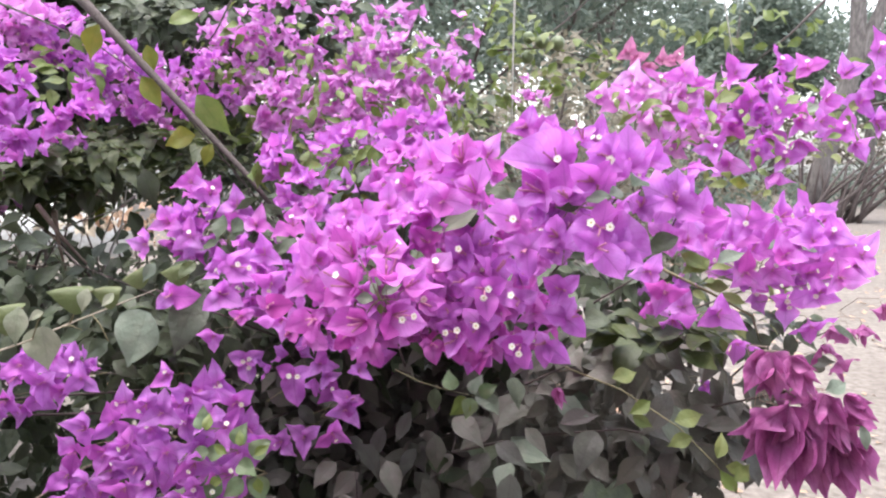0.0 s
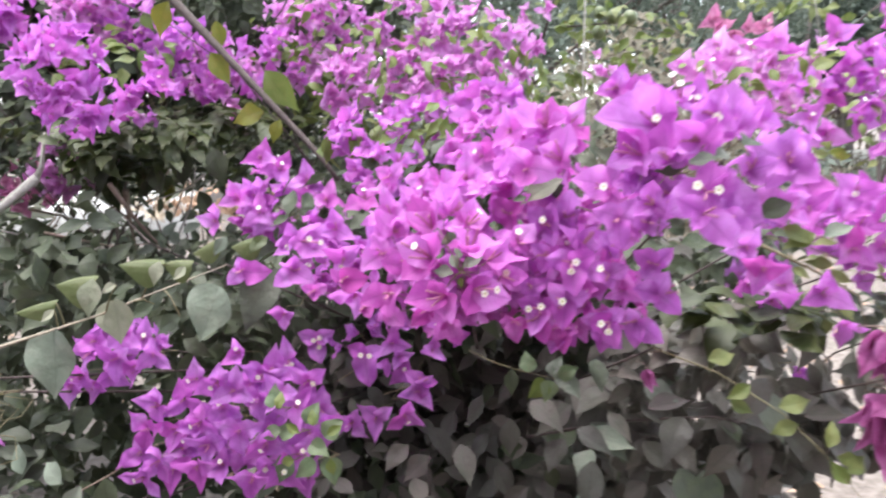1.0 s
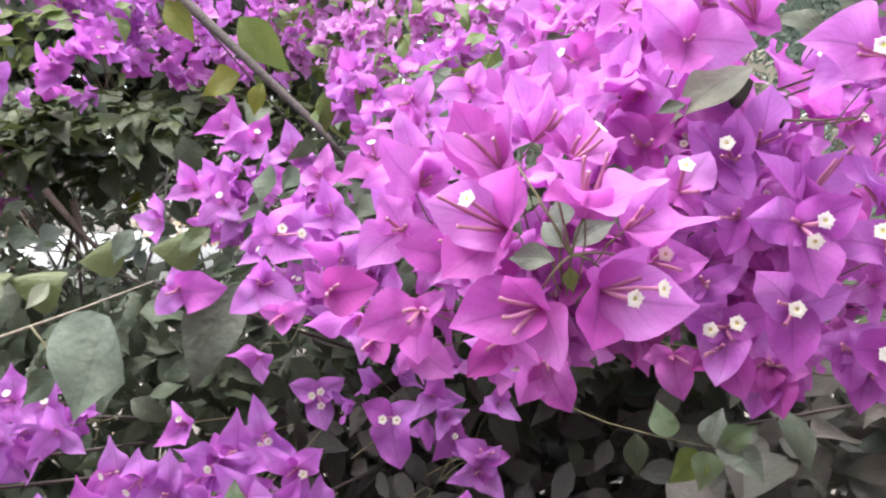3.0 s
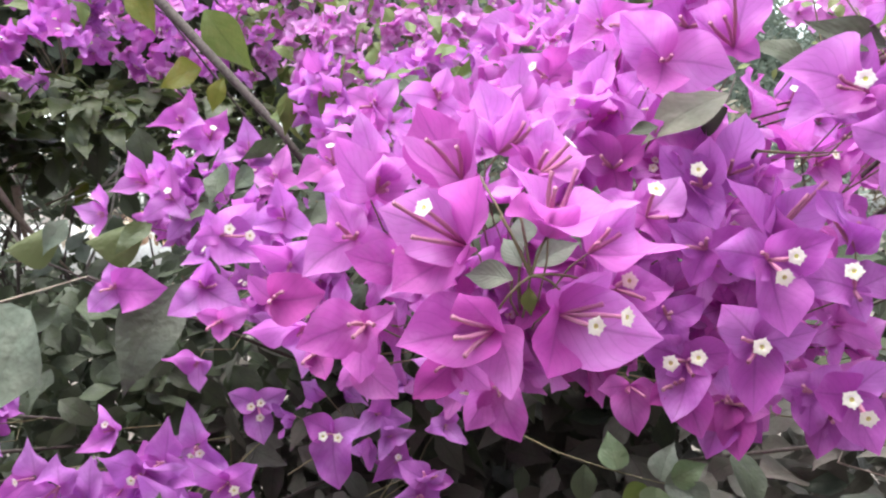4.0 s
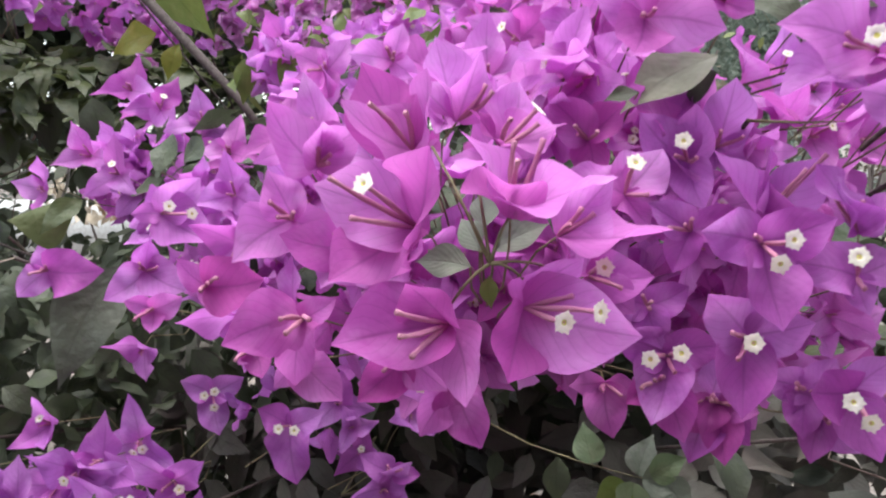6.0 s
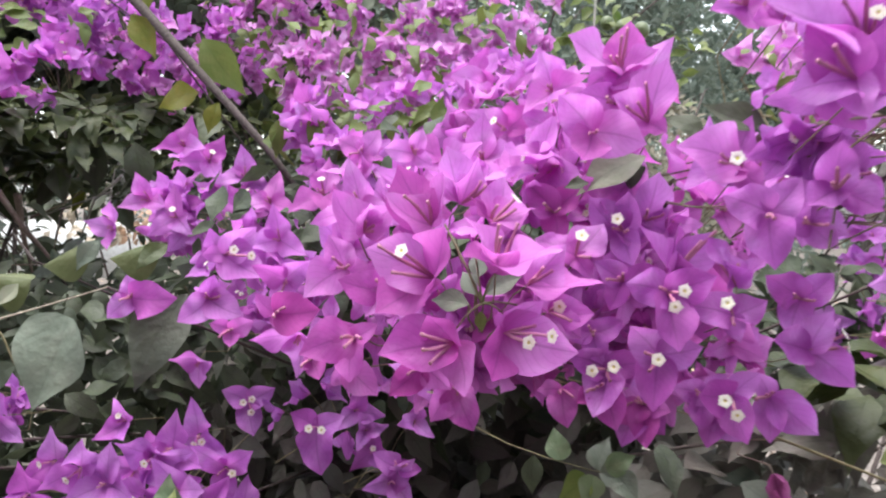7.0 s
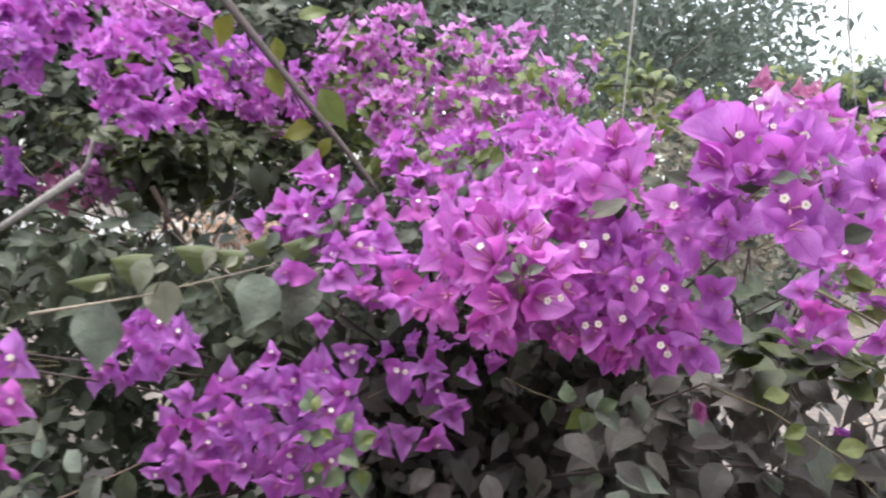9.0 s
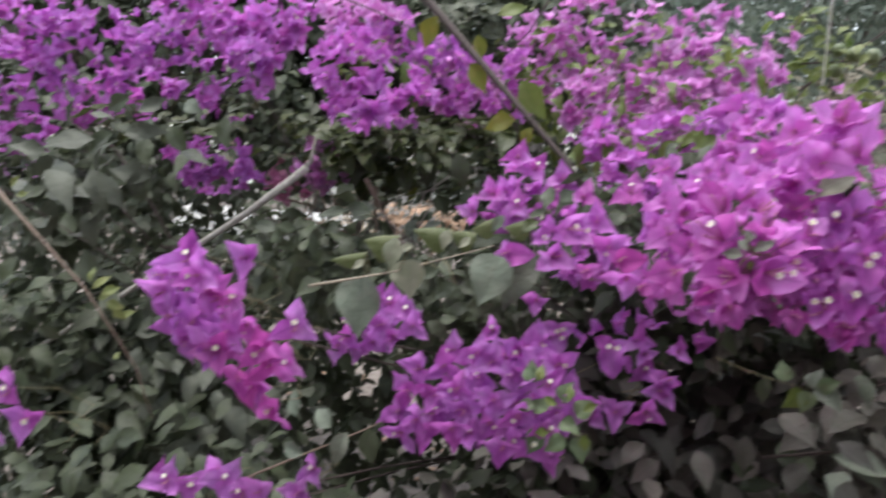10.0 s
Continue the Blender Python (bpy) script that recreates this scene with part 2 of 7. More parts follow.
def star(radius, slot):
    """The frilled white mouth of a true flower, facing +z at the origin: five notched lobes round a greenish throat (slot + 1)."""
    n = 20
    verts, quads, slots = [(0, 0, -0.2 * radius)], [], []
    for i in range(n):
        g = 2 * math.pi * i / n
        r = radius * (1.0 + 0.10 * math.cos(5 * g) + 0.09 * math.cos(10 * g))
        for rr, z in ((0.27 * radius, -0.03 * radius), (0.62 * radius, 0.10 * radius), (r, radius * (0.04 + 0.06 * math.cos(10 * g)))):
            verts.append((rr * math.cos(g), rr * math.sin(g), z))
    for i in range(n):
        j = (i + 1) % n
        for k in (1, 2):
            quads.append((k + 3 * i, k + 1 + 3 * i, k + 1 + 3 * j, k + 3 * j)), slots.append(slot)
    for i in range(0, n, 2):
        quads.append((0, 1 + 3 * i, 1 + 3 * ((i + 1) % n), 1 + 3 * ((i + 2) % n))), slots.append(slot + 1)
    v = np.array(verts, float)
    return v, np.array(quads), v[:, :2] / radius * 0.2 + 0.25, np.array(slots)


def moved(piece, m):
    v, f, uv, s = piece
    a = np.array(m)
    return v @ a[:3, :3].T + a[:3, 3], f, uv, s


def join(pieces):
    start, vs, fs, us, ss = 0, [], [], [], []
    for v, f, uv, s in pieces:
        vs.append(v), fs.append(f + start), us.append(uv), ss.append(s)
        start += len(v)
    return np.concatenate(vs), np.concatenate(fs), np.concatenate(us), np.concatenate(ss)


def mesh_of(name, pieces, materials):
    v, f, uv, s = join(pieces) if isinstance(pieces, list) else pieces
    me = bpy.data.meshes.new(name)
    me.vertices.add(len(v)), me.loops.add(4 * len(f)), me.polygons.add(len(f))
    me.vertices.foreach_set("co", v.astype(np.float32).ravel())
    me.loops.foreach_set("vertex_index", f.astype(np.int32).ravel())
    me.polygons.foreach_set("loop_start", np.arange(0, 4 * len(f), 4, dtype=np.int32))
    me.polygons.foreach_set("loop_total", np.full(len(f), 4, dtype=np.int32))
    me.polygons.foreach_set("material_index", s.astype(np.int32))
    me.polygons.foreach_set("use_smooth", np.ones(len(f), dtype=bool))
    me.uv_layers.new(name="UVMap").data.foreach_set("uv", uv[f.ravel()].astype(np.float32).ravel())
    for m in materials:
        me.materials.append(M[m])
    me.update(calc_edges=True)
    me.validate()
    return me


PLACE = {}


def put(ob, m, parent=None):
    """Sets ob at the pose m in the world, under parent."""
    PLACE[ob.name] = m
    ob.parent = parent
    ob.matrix_basis = PLACE[parent.name].inverted() @ m if parent else m
    return ob


def part(name, pieces, materials, parent, at=(0, 0, 0), label=""):
    """One mesh under a thing or a part; the pieces are given in the world."""
    back = Matrix.Translation(-Vector(at))
    ob = new(name, mesh_of(name, [moved(p, back) for p in pieces], materials))
    put(ob, Matrix.Translation(at), parent)
    return tagged(ob, label)


def thing(name, at, label, category, group="", kind=""):
    ob = put(new(name), Matrix.Translation(at))
    ob.empty_display_size = 0.05
    return tagged(ob, label, category, group, kind)


# ---- flowers ----
BRACTS = [blade(0.86, c, f, w, 0.05, k, 6, 13, POINTED) for k, (c, f, w) in enumerate(
    [(0.06, 0.38, 0.2), (0.16, 0.46, 0.16), (-0.2, 0.3, 0.24), (-0.04, 0.52, 0.2), (0.2, 0.4, 0.2), (-0.14, 0.26, 0.32)])]
BROAD_BRACTS = [blade(0.86, c, f, w, 0.0, k, 6, 13, ROUNDED) for k, (c, f, w) in enumerate(
    [(0.14, 0.44, 0.2), (0.28, 0.54, 0.18), (-0.2, 0.36, 0.24), (0.06, 0.6, 0.22), (0.34, 0.46, 0.2), (-0.12, 0.32, 0.3)])]
PLAIN_BRACTS = [(v.reshape(14, 7, 3)[::2, ::2].reshape(-1, 3) * (0.82, 1, 1.25), *blade(0.8, 0, 0, 0, 0, 0, 3, 6)[1:]) for v, *_ in BRACTS]
LEAVES = [blade(0.58, c, f, w, 0.25, 20 + k, 6, 13, OVAL) for k, (c, f, w) in enumerate(
    [(-0.2, 0.3, 0.08), (-0.36, 0.2, 0.12), (0.08, 0.42, 0.08), (-0.12, 0.18, 0.18), (-0.5, 0.25, 0.08)])]
MASS_LEAVES = [blade(0.56, c, f, 0.1, 0.2, 60 + k, 2, 4, OVAL) for k, (c, f) in enumerate([(-0.15, 0.25), (-0.35, 0.15), (0.06, 0.38), (-0.5, 0.3)])]
FINE_LEAVES = [blade(0.54, c, f, 0.16, 0.2, 70 + k, 4, 6, OVAL) for k, (c, f) in enumerate([(-0.2, 0.2), (-0.4, 0.12), (0.1, 0.3), (-0.6, 0.25)])]
LEAVES.append(blade(0.84, -0.1, 0.4, 0.12, 0.1, 26, 6, 14, POINTED))
LIMP = [blade(0.74, c, f, w, 0.1, 80 + k, 6, 9, POINTED) for k, (c, f, w) in enumerate(
    [(0.2, 0.8, 0.5), (0.45, 0.95, 0.4), (-0.3, 0.7, 0.6), (0.1, 1.0, 0.5), (0.5, 0.8, 0.45), (-0.15, 0.6, 0.7)])]
BRACT_MESH = {(k, c): mesh_of("bract", b, [c]) for k, b in enumerate(BRACTS) for c in ("magenta", "rose", "deep_rose", "violet", "pale", "purple", "faded")}
BROAD_MESH = {(k, c): mesh_of("bract", b, [c]) for k, b in enumerate(BROAD_BRACTS) for c in ("magenta", "rose", "deep_rose", "violet", "purple")}
BRACT_MESH.update({(k, "wilted"): mesh_of("bract", v, ["wilted"]) for k, v in enumerate(LIMP)})
LEAF_MESH = {(k, c): mesh_of("leaf", b, [c]) for k, b in enumerate(LEAVES) for c in ("leaf", "dusty", "umber", "young", "olive", "fresh", "greyish", "sage", "shade", "wan")}


def blossom_pieces(seed, stars, length=0.44, thick=1.0):
    """Three narrow tubes from the heart of a flower, the first few of them open into white stars; in lengths of a bract."""
    r, out = random.Random(seed), []
    for k in range(3):
        g = 2.1 * k + r.uniform(-0.4, 0.4)
        lean = r.uniform(0.3, 0.6) if k < stars else r.uniform(0.1, 0.45)
        d = Vector((math.cos(g) * lean, math.sin(g) * lean, 1)).normalized()
        long = length * (r.uniform(0.8, 1.1) if k < stars else r.uniform(0.45, 1.0))
        bend = Vector((r.uniform(-0.09, 0.09), r.uniform(-0.09, 0.09), 0))
        pts = [Vector((0, 0, 0)), d * long * 0.4 + bend * 0.5, d * long * 0.8 + bend, d * long + bend]
        out.append(tube(pts, [thick * w for w in (0.014, 0.027, 0.021, 0.028)], 6, 0))
        if k < stars:
            out.append(moved(star(0.098, 1), Matrix.Translation(pts[3] + d * 0.02) @ d.to_track_quat("Z", "Y").to_matrix().to_4x4()))
    return out


def blossom_to(ends, seed):
    """Tubes from the heart at the origin to the given ends, in metres; an open one ends in a star."""
    r, out = random.Random(seed), []
    for end, is_open in ends:
        d = end.normalized()
        side = Vector((r.uniform(-1, 1), r.uniform(-1, 1), r.uniform(-1, 1))) * 0.0012
        pts = [d * 0.001, end * 0.3 + side * 0.5, end * 0.62 + side, end * 0.86 + side * 0.6, end]
        out.append(tube(pts, (0.0006, 0.0011, 0.00125, 0.0009, 0.0013), 7, 0))
        if is_open:
            out.append(moved(star(0.0042, 1), Matrix.Translation(end + d * 0.0006) @ d.to_track_quat("Z", "Y").to_matrix().to_4x4()))
    return out


BLOSSOM_MESH = {(k, s): mesh_of("blossom", blossom_pieces(10 * k + s, s), ["tube", "star", "throat"]) for k in range(3) for s in range(4)}


def aim(azimuth, rise):
    """The direction that a flower faces: azimuth 0 is towards -y, 90 towards +x; rise upwards."""
    a, e = radians(azimuth), radians(rise)
    return Vector((math.sin(a) * math.cos(e), -math.cos(a) * math.cos(e), math.sin(e)))


def flower_pose(place, facing, roll, size):
    """z along the facing, x to the right as seen from in front, turned by roll."""
    z = facing.normalized()
    x = Vector((0, 0, 1)).cross(z)
    x = x.normalized() if x.length > 0.05 else Vector((1, 0, 0))
    turn = Matrix((x, z.cross(x), z)).transposed().to_4x4()
    return Matrix.Translation(place) @ turn @ pose(0, 0, 0, 0, 0, roll) @ Matrix.Scale(size, 4)


def bract_pose(k, opening, wobble=0.0):
    """The k-th of three bracts of a flower, which rise by the opening from the flower's own plane."""
    return pose(0, 0, 0, 0, 0, 120 * k - 90 + wobble) @ pose(0, 0, 0, opening, 0, 0) @ pose(0, 0.05, 0)


def template(seed, stars, opening, kinds):
    out = []
    for k in range(3):
        out.append(moved(PLAIN_BRACTS[kinds[k]], bract_pose(k, opening + 9 * ((seed * 7 + k * 5) % 3 - 1), 12 * ((seed + k) % 3 - 1))))
    for v, f, uv, s in blossom_pieces(seed, stars, 0.34, 0.8):
        out.append((v, f, uv, s + 1))
    return join(out)


TEMPLATES = [template(k, (0, 1, 0, 2, 0, 1, 0, 0)[k], (20, 32, 12, 42, 26, 48, 36, 22)[k], [(k + j * 2) % 6 for j in range(3)]) for k in range(8)]


def scatter_flowers(centre, radii, count, size, seed, spread=0.6):
    """Flowers in the outer half of an ellipsoid, facing outwards, each with its own turn; returns pieces and the places."""
    r, out, places = random.Random(seed), [], []
    for _ in range(count):
        d = Vector((r.gauss(0, 1), r.gauss(0, 1), r.gauss(0, 1))).normalized()
        if d.y > 0.5:
            d.y = -d.y
        k = r.uniform(0.35, 1.0) ** 0.5
        place = Vector(centre) + Vector((d.x * radii[0], d.y * radii[1], d.z * radii[2])) * k
        facing = (d + Vector((r.gauss(0, spread), r.gauss(0, spread) - 0.35, r.gauss(0, spread) + 0.1))).normalized()
        out.append(moved(TEMPLATES[r.randrange(8)], flower_pose(place, facing, r.uniform(0, 360), size * r.uniform(0.72, 1.12))))
        places.append(place)
    return out, places


def bent(a, b, sag, steps=5):
    a, b = Vector(a), Vector(b)
    return [a.lerp(b, k / steps) + Vector((0, 0, sag * 4 * (k / steps) * (1 - k / steps))) for k in range(steps + 1)]


MIXED = {"purple": "magenta", "magenta": "rose", "pale": "rose"}


class Cluster:
    """A flower cluster of a bush: its stalks are its own mesh; bracts, blossoms and small leaves are under it."""

    def __init__(self, bush, base, colour, label):
        self.bush, self.base, self.colour, self.label = bush, Vector(base), colour, label
        self.stalks, self.heads, self.shaped, self.fill, self.leaves = [], [], [], [], []

    def flower(self, x, y, z, azimuth, rise, roll, size=0.038, stars=0, opening=35, colour=""):
        self.heads.append((Vector((x, y, z)), aim(azimuth, rise), roll, size, stars, opening, colour))

    def head(self, heart, first, second, third, mouth, stars=0, broad=1.0, tubes=(), colour=""):
        """A flower given by its heart, the tips of its three bracts and the end of its tubes; tubes: the single ends, with 1 where it is open."""
        self.shaped.append((Vector(heart), [Vector(first), Vector(second), Vector(third)], Vector(mouth), stars, broad, tubes, colour or self.colour))

    def leaf(self, x, y, z, azimuth, rise, roll, size=0.04, colour="dusty"):
        self.leaves.append((Vector((x, y, z)), aim(azimuth, rise), roll, size, colour))

    def rays(self, node, *ends):
        """Short pale stalks that part from one node."""
        for end in ends:
            self.stalks.append(tube(bent(node, end, 0.002, 3), (0.0009, 0.0007, 0.0006, 0.0006), 6))

    def filler(self, x, y, z, rx, ry, rz, count, size=0.038, seed=0):
        pieces, places = scatter_flowers((x, y, z), (rx, ry, rz), count, size, seed)
        self.fill += pieces
        for p in places[::2]:
            away = self.base - p
            start = self.base if away.length < 0.08 else p + away.normalized() * 0.06 + Vector((0, 0.04, -0.02))
            self.stalks.append(tube(bent(start, p, 0.008, 3), (0.0006, 0.0006, 0.0005, 0.0005), 4))

    def done(self):
        hearts = [(h, (m - h).normalized()) for h, _, m, *_ in self.shaped]
        for place, facing, *_ in self.heads + hearts:
            behind = place + Vector((0, 0.035, -0.01)) - facing * 0.02
            away = self.base - place
            start = self.base if away.length < 0.09 else place + away.normalized() * 0.07 + Vector((0, 0.05, -0.02))
            path = [start, start.lerp(behind, 0.4) + Vector((0, 0.06, -0.015)), behind + Vector((0, 0.03, -0.01)), place - facing * 0.012, place]
            self.stalks.append(tube(path, (0.0008, 0.0007, 0.0006, 0.0005, 0.0005), 5))
        for place, facing, *_ in self.leaves:
            self.stalks.append(tube([self.base, place + Vector((0, 0.06, -0.02)), place + Vector((0, 0.02, -0.006)), place], (0.0008, 0.0007, 0.0006, 0.0005), 5))
        slender = Matrix.Diagonal((0.86, 1, 1, 1))
        ob = part("flowering_twig", self.stalks, ["brown" if self.colour == "wilted" else "stalk"], self.bush, self.base, self.label)
        for k, (place, facing, roll, size, stars, opening, colour) in enumerate(self.heads):
            colour = colour or (MIXED.get(self.colour, self.colour) if k % 4 == 2 else self.colour)
            m = flower_pose(place, facing, roll, size)
            for j in range(3):
                kind = (k * 5 + j * 3 + (k // 3)) % 6
                put(new("bract", BRACT_MESH[kind, colour]), m @ bract_pose(j, 0.62 * opening + 8 * ((k + 2 * j) % 3 - 1), 9 * ((k + j) % 3 - 1)) @ slender, ob)
            put(new("blossom", BLOSSOM_MESH[k % 3, stars or (1 if k % 3 == 1 and self.colour != "wilted" else 0)]), m, ob)
        for k, (heart, tips, mouth, stars, broad, tubes, colour) in enumerate(self.shaped):
            axis = (mouth - heart).normalized()
            for j, tip in enumerate(tips):
                along = tip - heart
                size = along.length
                along.normalize()
                face = axis - along * axis.dot(along)
                face = face.normalized() if face.length > 0.1 else Vector((0, -1, 0.2)).cross(along).cross(along).normalized() * -1
                turn = Matrix((along.cross(face), along, face)).transposed().to_4x4()
                stretch = Matrix.Diagonal((size * broad, size, size, 1))
                kind = (k * 5 + j * 3 + k // 3) % 6, colour
                put(new("bract", BROAD_MESH.get(kind) or BRACT_MESH[kind]), Matrix.Translation(heart) @ turn @ stretch, ob)
            long = max(0.012, (mouth - heart).length)
            if tubes:
                put(new("blossom", mesh_of("blossom", blossom_to([(Vector(e[:3]) - heart, e[3]) for e in tubes], k), ["tube", "star", "throat"])), Matrix.Translation(heart), ob)
                continue
            if self.colour == "wilted":
                continue
            put(new("blossom", BLOSSOM_MESH[k % 3, stars]), Matrix.Translation(heart) @ axis.to_track_quat("Z", "Y").to_matrix().to_4x4() @ Matrix.Scale(min(0.046, max(0.034, long / 0.5)), 4), ob)
        for k, (place, facing, roll, size, colour) in enumerate(self.leaves):
            put(new("leaf", LEAF_MESH[5 if colour == "sage" else k % 5, colour]), flower_pose(place, facing, roll - 90, size), ob)
        if self.fill:
            tagged(part("bloom", self.fill, [self.colour, "tube", "star", "throat"], ob, self.base), kind="stuff")
        return ob


def far_cluster(bush, x, y, z, rx, ry, rz, count, size, colour, seed, label=""):
    """A cluster that stays some way off: stalks, and its flowers in one mesh."""
    c = Cluster(bush, (x, y + 0.5 * ry, z - 0.9 * rz), colour, label)
    c.filler(x, y, z, rx, ry, rz, count, size, seed)
    return c.done()


STEM_PATHS = {}


def shoot(bush, path, radius, colour="stalk", label="", name="shoot"):
    """A twig along its points."""
    n = len(path)
    ob = part(name, [tube(path, [radius * (1 - 0.7 * k / max(1, n - 1)) for k in range(n)], 7)], [colour], bush, path[0], label)
    STEM_PATHS[ob.name] = [Vector(p) for p in path]
    return ob


def leaf_stalk(stem, base):
    """The short bowed stalk from the nearest place on the stem to a leaf's base."""
    base, path = Vector(base), STEM_PATHS[stem.name]
    near = min((a.lerp(b, k / 10) for a, b in zip(path, path[1:]) for k in range(11)), key=lambda p: (p - base).length)
    if 0.004 < (near - base).length < 0.07:
        middle = near.lerp(base, 0.5) + Vector((0, 0, 0.12 * (near - base).length))
        part("leaf_stalk", [tube([near, middle, base], (0.0011, 0.0009, 0.0008), 5)], ["stalk"], stem, near)


def leaf_on(stem, x, y, z, azimuth, rise, roll, size, colour="leaf", kind=0, broad=1.0):
    """A leaf whose stalk end is at the place, its face turned to azimuth and rise, its tip towards roll as seen from in front."""
    put(new("leaf", LEAF_MESH[kind, colour]), flower_pose((x, y, z), aim(azimuth, rise), roll - 90, size) @ Matrix.Diagonal((broad, 1, 1, 1)), stem)


def folded_leaf(stem, base, tip, hang, lie, colour):
    """A leaf folded along its midrib from base to tip: one half hangs in front, the other lies back to the light; a stalk joins it to its stem."""
    base, tip = Vector(base), Vector(tip)
    verts, uvs = [], []
    rows, cols = 12, 6
    for j in range(rows + 1):
        v = j / rows
        half = float(np.interp(v, [p[0] for p in POINTED], [p[1] for p in POINTED]))
        middle = base.lerp(tip, v) + Vector((0, 0, 0.06 * hang * math.sin(math.pi * v)))
        for i in range(cols + 1):
            k = 2 * i / cols - 1
            reach = half * abs(k)
            down = Vector((-0.1 * reach, -0.35 + 0.25 * reach, -1)) * reach * hang
            away = Vector((0.12, 0.9, 0.36 - 0.25 * reach)) * reach * lie * 0.4
            verts.append(tuple(middle + (down if k < 0 else away) - base))
            uvs.append((0.5 + 0.5 * k, v))
    c = cols + 1
    quads = [(j * c + i, j * c + i + 1, (j + 1) * c + i + 1, (j + 1) * c + i) for j in range(rows) for i in range(cols)]
    piece = np.array(verts), np.array(quads), np.array(uvs), np.zeros(len(quads), int)
    ob = new("leaf", mesh_of("leaf", piece, [colour]))
    put(ob, Matrix.Translation(base), stem)
    leaf_stalk(stem, base)


def in_gap(p):
    """The open windows between the bushes, through which the yard and the sand show, and the dark hollow under the main head."""
    window = False
    for a, b, wide in ((Vector((-0.56, 1.2, 1.17)), Vector((-1.58, 3.7, 0.97)), 1.0), (Vector((-0.63, 1.2, 1.18)), Vector((-2.15, 3.7, 0.96)), 0.72), (Vector((0.298, 1.0, 1.036)), Vector((1.47, 3.2, 0.38)), 0.5)):
        k = max(0, min(1, (p - a).dot(b - a) / (b - a).length_squared))
        off = p - a.lerp(b, k)
        window = window or (off.x / (0.11 + 0.15 * k)) ** 2 + (off.z / (0.055 + 0.08 * k)) ** 2 < wide ** 2 and p.y < 3.8
    hollow = ((p.x + 0.07) / 0.21) ** 2 + ((p.y - 1.2) / 0.45) ** 2 + ((p.z - 0.78) / 0.26) ** 2 < 1 and math.sin(917 * p.x + 431 * p.z) > -0.7
    return window or hollow


def foliage(bush, x, y, z, rx, ry, rz, count, size, colour, seed, droop=0.5, name="foliage", front=True, fine=True, level=0.8):
    """Many leaves in an ellipsoid, most of them hanging with their tips outwards and down."""
    r, out = random.Random(seed), []
    for _ in range(count):
        d = Vector((r.gauss(0, 1), r.gauss(0, 1), r.gauss(0, 1))).normalized()
        skip = r.random() < 0.88
        if front and d.y > 0.3:
            d.y = -d.y
        k = r.uniform(0.15, 1.0) ** 0.5
        place = Vector((x + d.x * rx * k, y + d.y * ry * k, z + d.z * rz * k))
        if skip and in_gap(place):
            continue
        facing = (d * 0.6 + Vector((r.gauss(0, 0.5), -0.35 + r.gauss(0, 0.45), level + r.gauss(0, 0.45)))).normalized()
        roll = 180 + r.gauss(0, 80) if droop else r.uniform(0, 360)
        out.append(moved((FINE_LEAVES if fine else MASS_LEAVES)[r.randrange(4)], flower_pose(place, facing, roll, size * r.uniform(0.65, 1.25))))
    return tagged(part(name, out, [colour], bush, (x, y, z)), kind="stuff")


# ---- the bougainvilleas ----
main = thing("bougainvillea_bush", (-0.05, 2, 0), "large bougainvillea bush covered in magenta bracts", "bush", "bougainvilleas")
back = thing("bougainvillea_bush", (-0.35, 2.6, 0), "tall bougainvillea with dense pink-magenta blossom", "bush", "bougainvilleas")
left = thing("bougainvillea_bush", (-1.8, 2.35, 0), "bougainvillea with purple blossom over dark leaves", "bush", "bougainvilleas")
right = thing("bougainvillea_bush", (0.45, 1.8, 0), "open bougainvillea spray, some bracts wilted", "bush", "bougainvilleas")

# central
c = Cluster(main, (-0.073, 1.000, 1.122), "rose", "dense head of magenta-pink bracts with open white blossoms")
c.head((-0.102, 0.885, 1.181), (-0.136, 0.865, 1.158), (-0.094, 0.855, 1.216), (-0.146, 0.880, 1.198), (-0.120, 0.850, 1.201), tubes=[(-0.120, 0.850, 1.201, 1), (-0.135, 0.860, 1.203, 0), (-0.126, 0.855, 1.188, 0)])
c.head((-0.065, 0.870, 1.187), (-0.074, 0.848, 1.210), (-0.079, 0.865, 1.224), (-0.028, 0.855, 1.208), (-0.064, 0.865, 1.217), broad=1.15, tubes=[(-0.064, 0.865, 1.217, 0), (-0.063, 0.855, 1.210, 0), (-0.053, 0.865, 1.218, 0)])
c.head((-0.059, 0.875, 1.150), (-0.072, 0.855, 1.123), (-0.012, 0.855, 1.144), (-0.038, 0.870, 1.176), (-0.046, 0.845, 1.151), tubes=[(-0.046, 0.845, 1.151, 1), (-0.033, 0.845, 1.155, 1), (-0.041, 0.860, 1.158, 0)])
# the lower heads get deep_rose, their shade put into the bract colour
c.head((-0.089, 0.870, 1.144), (-0.103, 0.858, 1.169), (-0.135, 0.855, 1.134), (-0.077, 0.858, 1.114), (-0.107, 0.840, 1.155), tubes=[(-0.107, 0.840, 1.155, 0), (-0.106, 0.840, 1.146, 0), (-0.102, 0.845, 1.137, 0)], colour="deep_rose")
c.head((-0.109, 0.905, 1.120), (-0.131, 0.895, 1.102), (-0.116, 0.915, 1.138), (-0.091, 0.905, 1.105), (-0.111, 0.885, 1.121), colour="deep_rose")
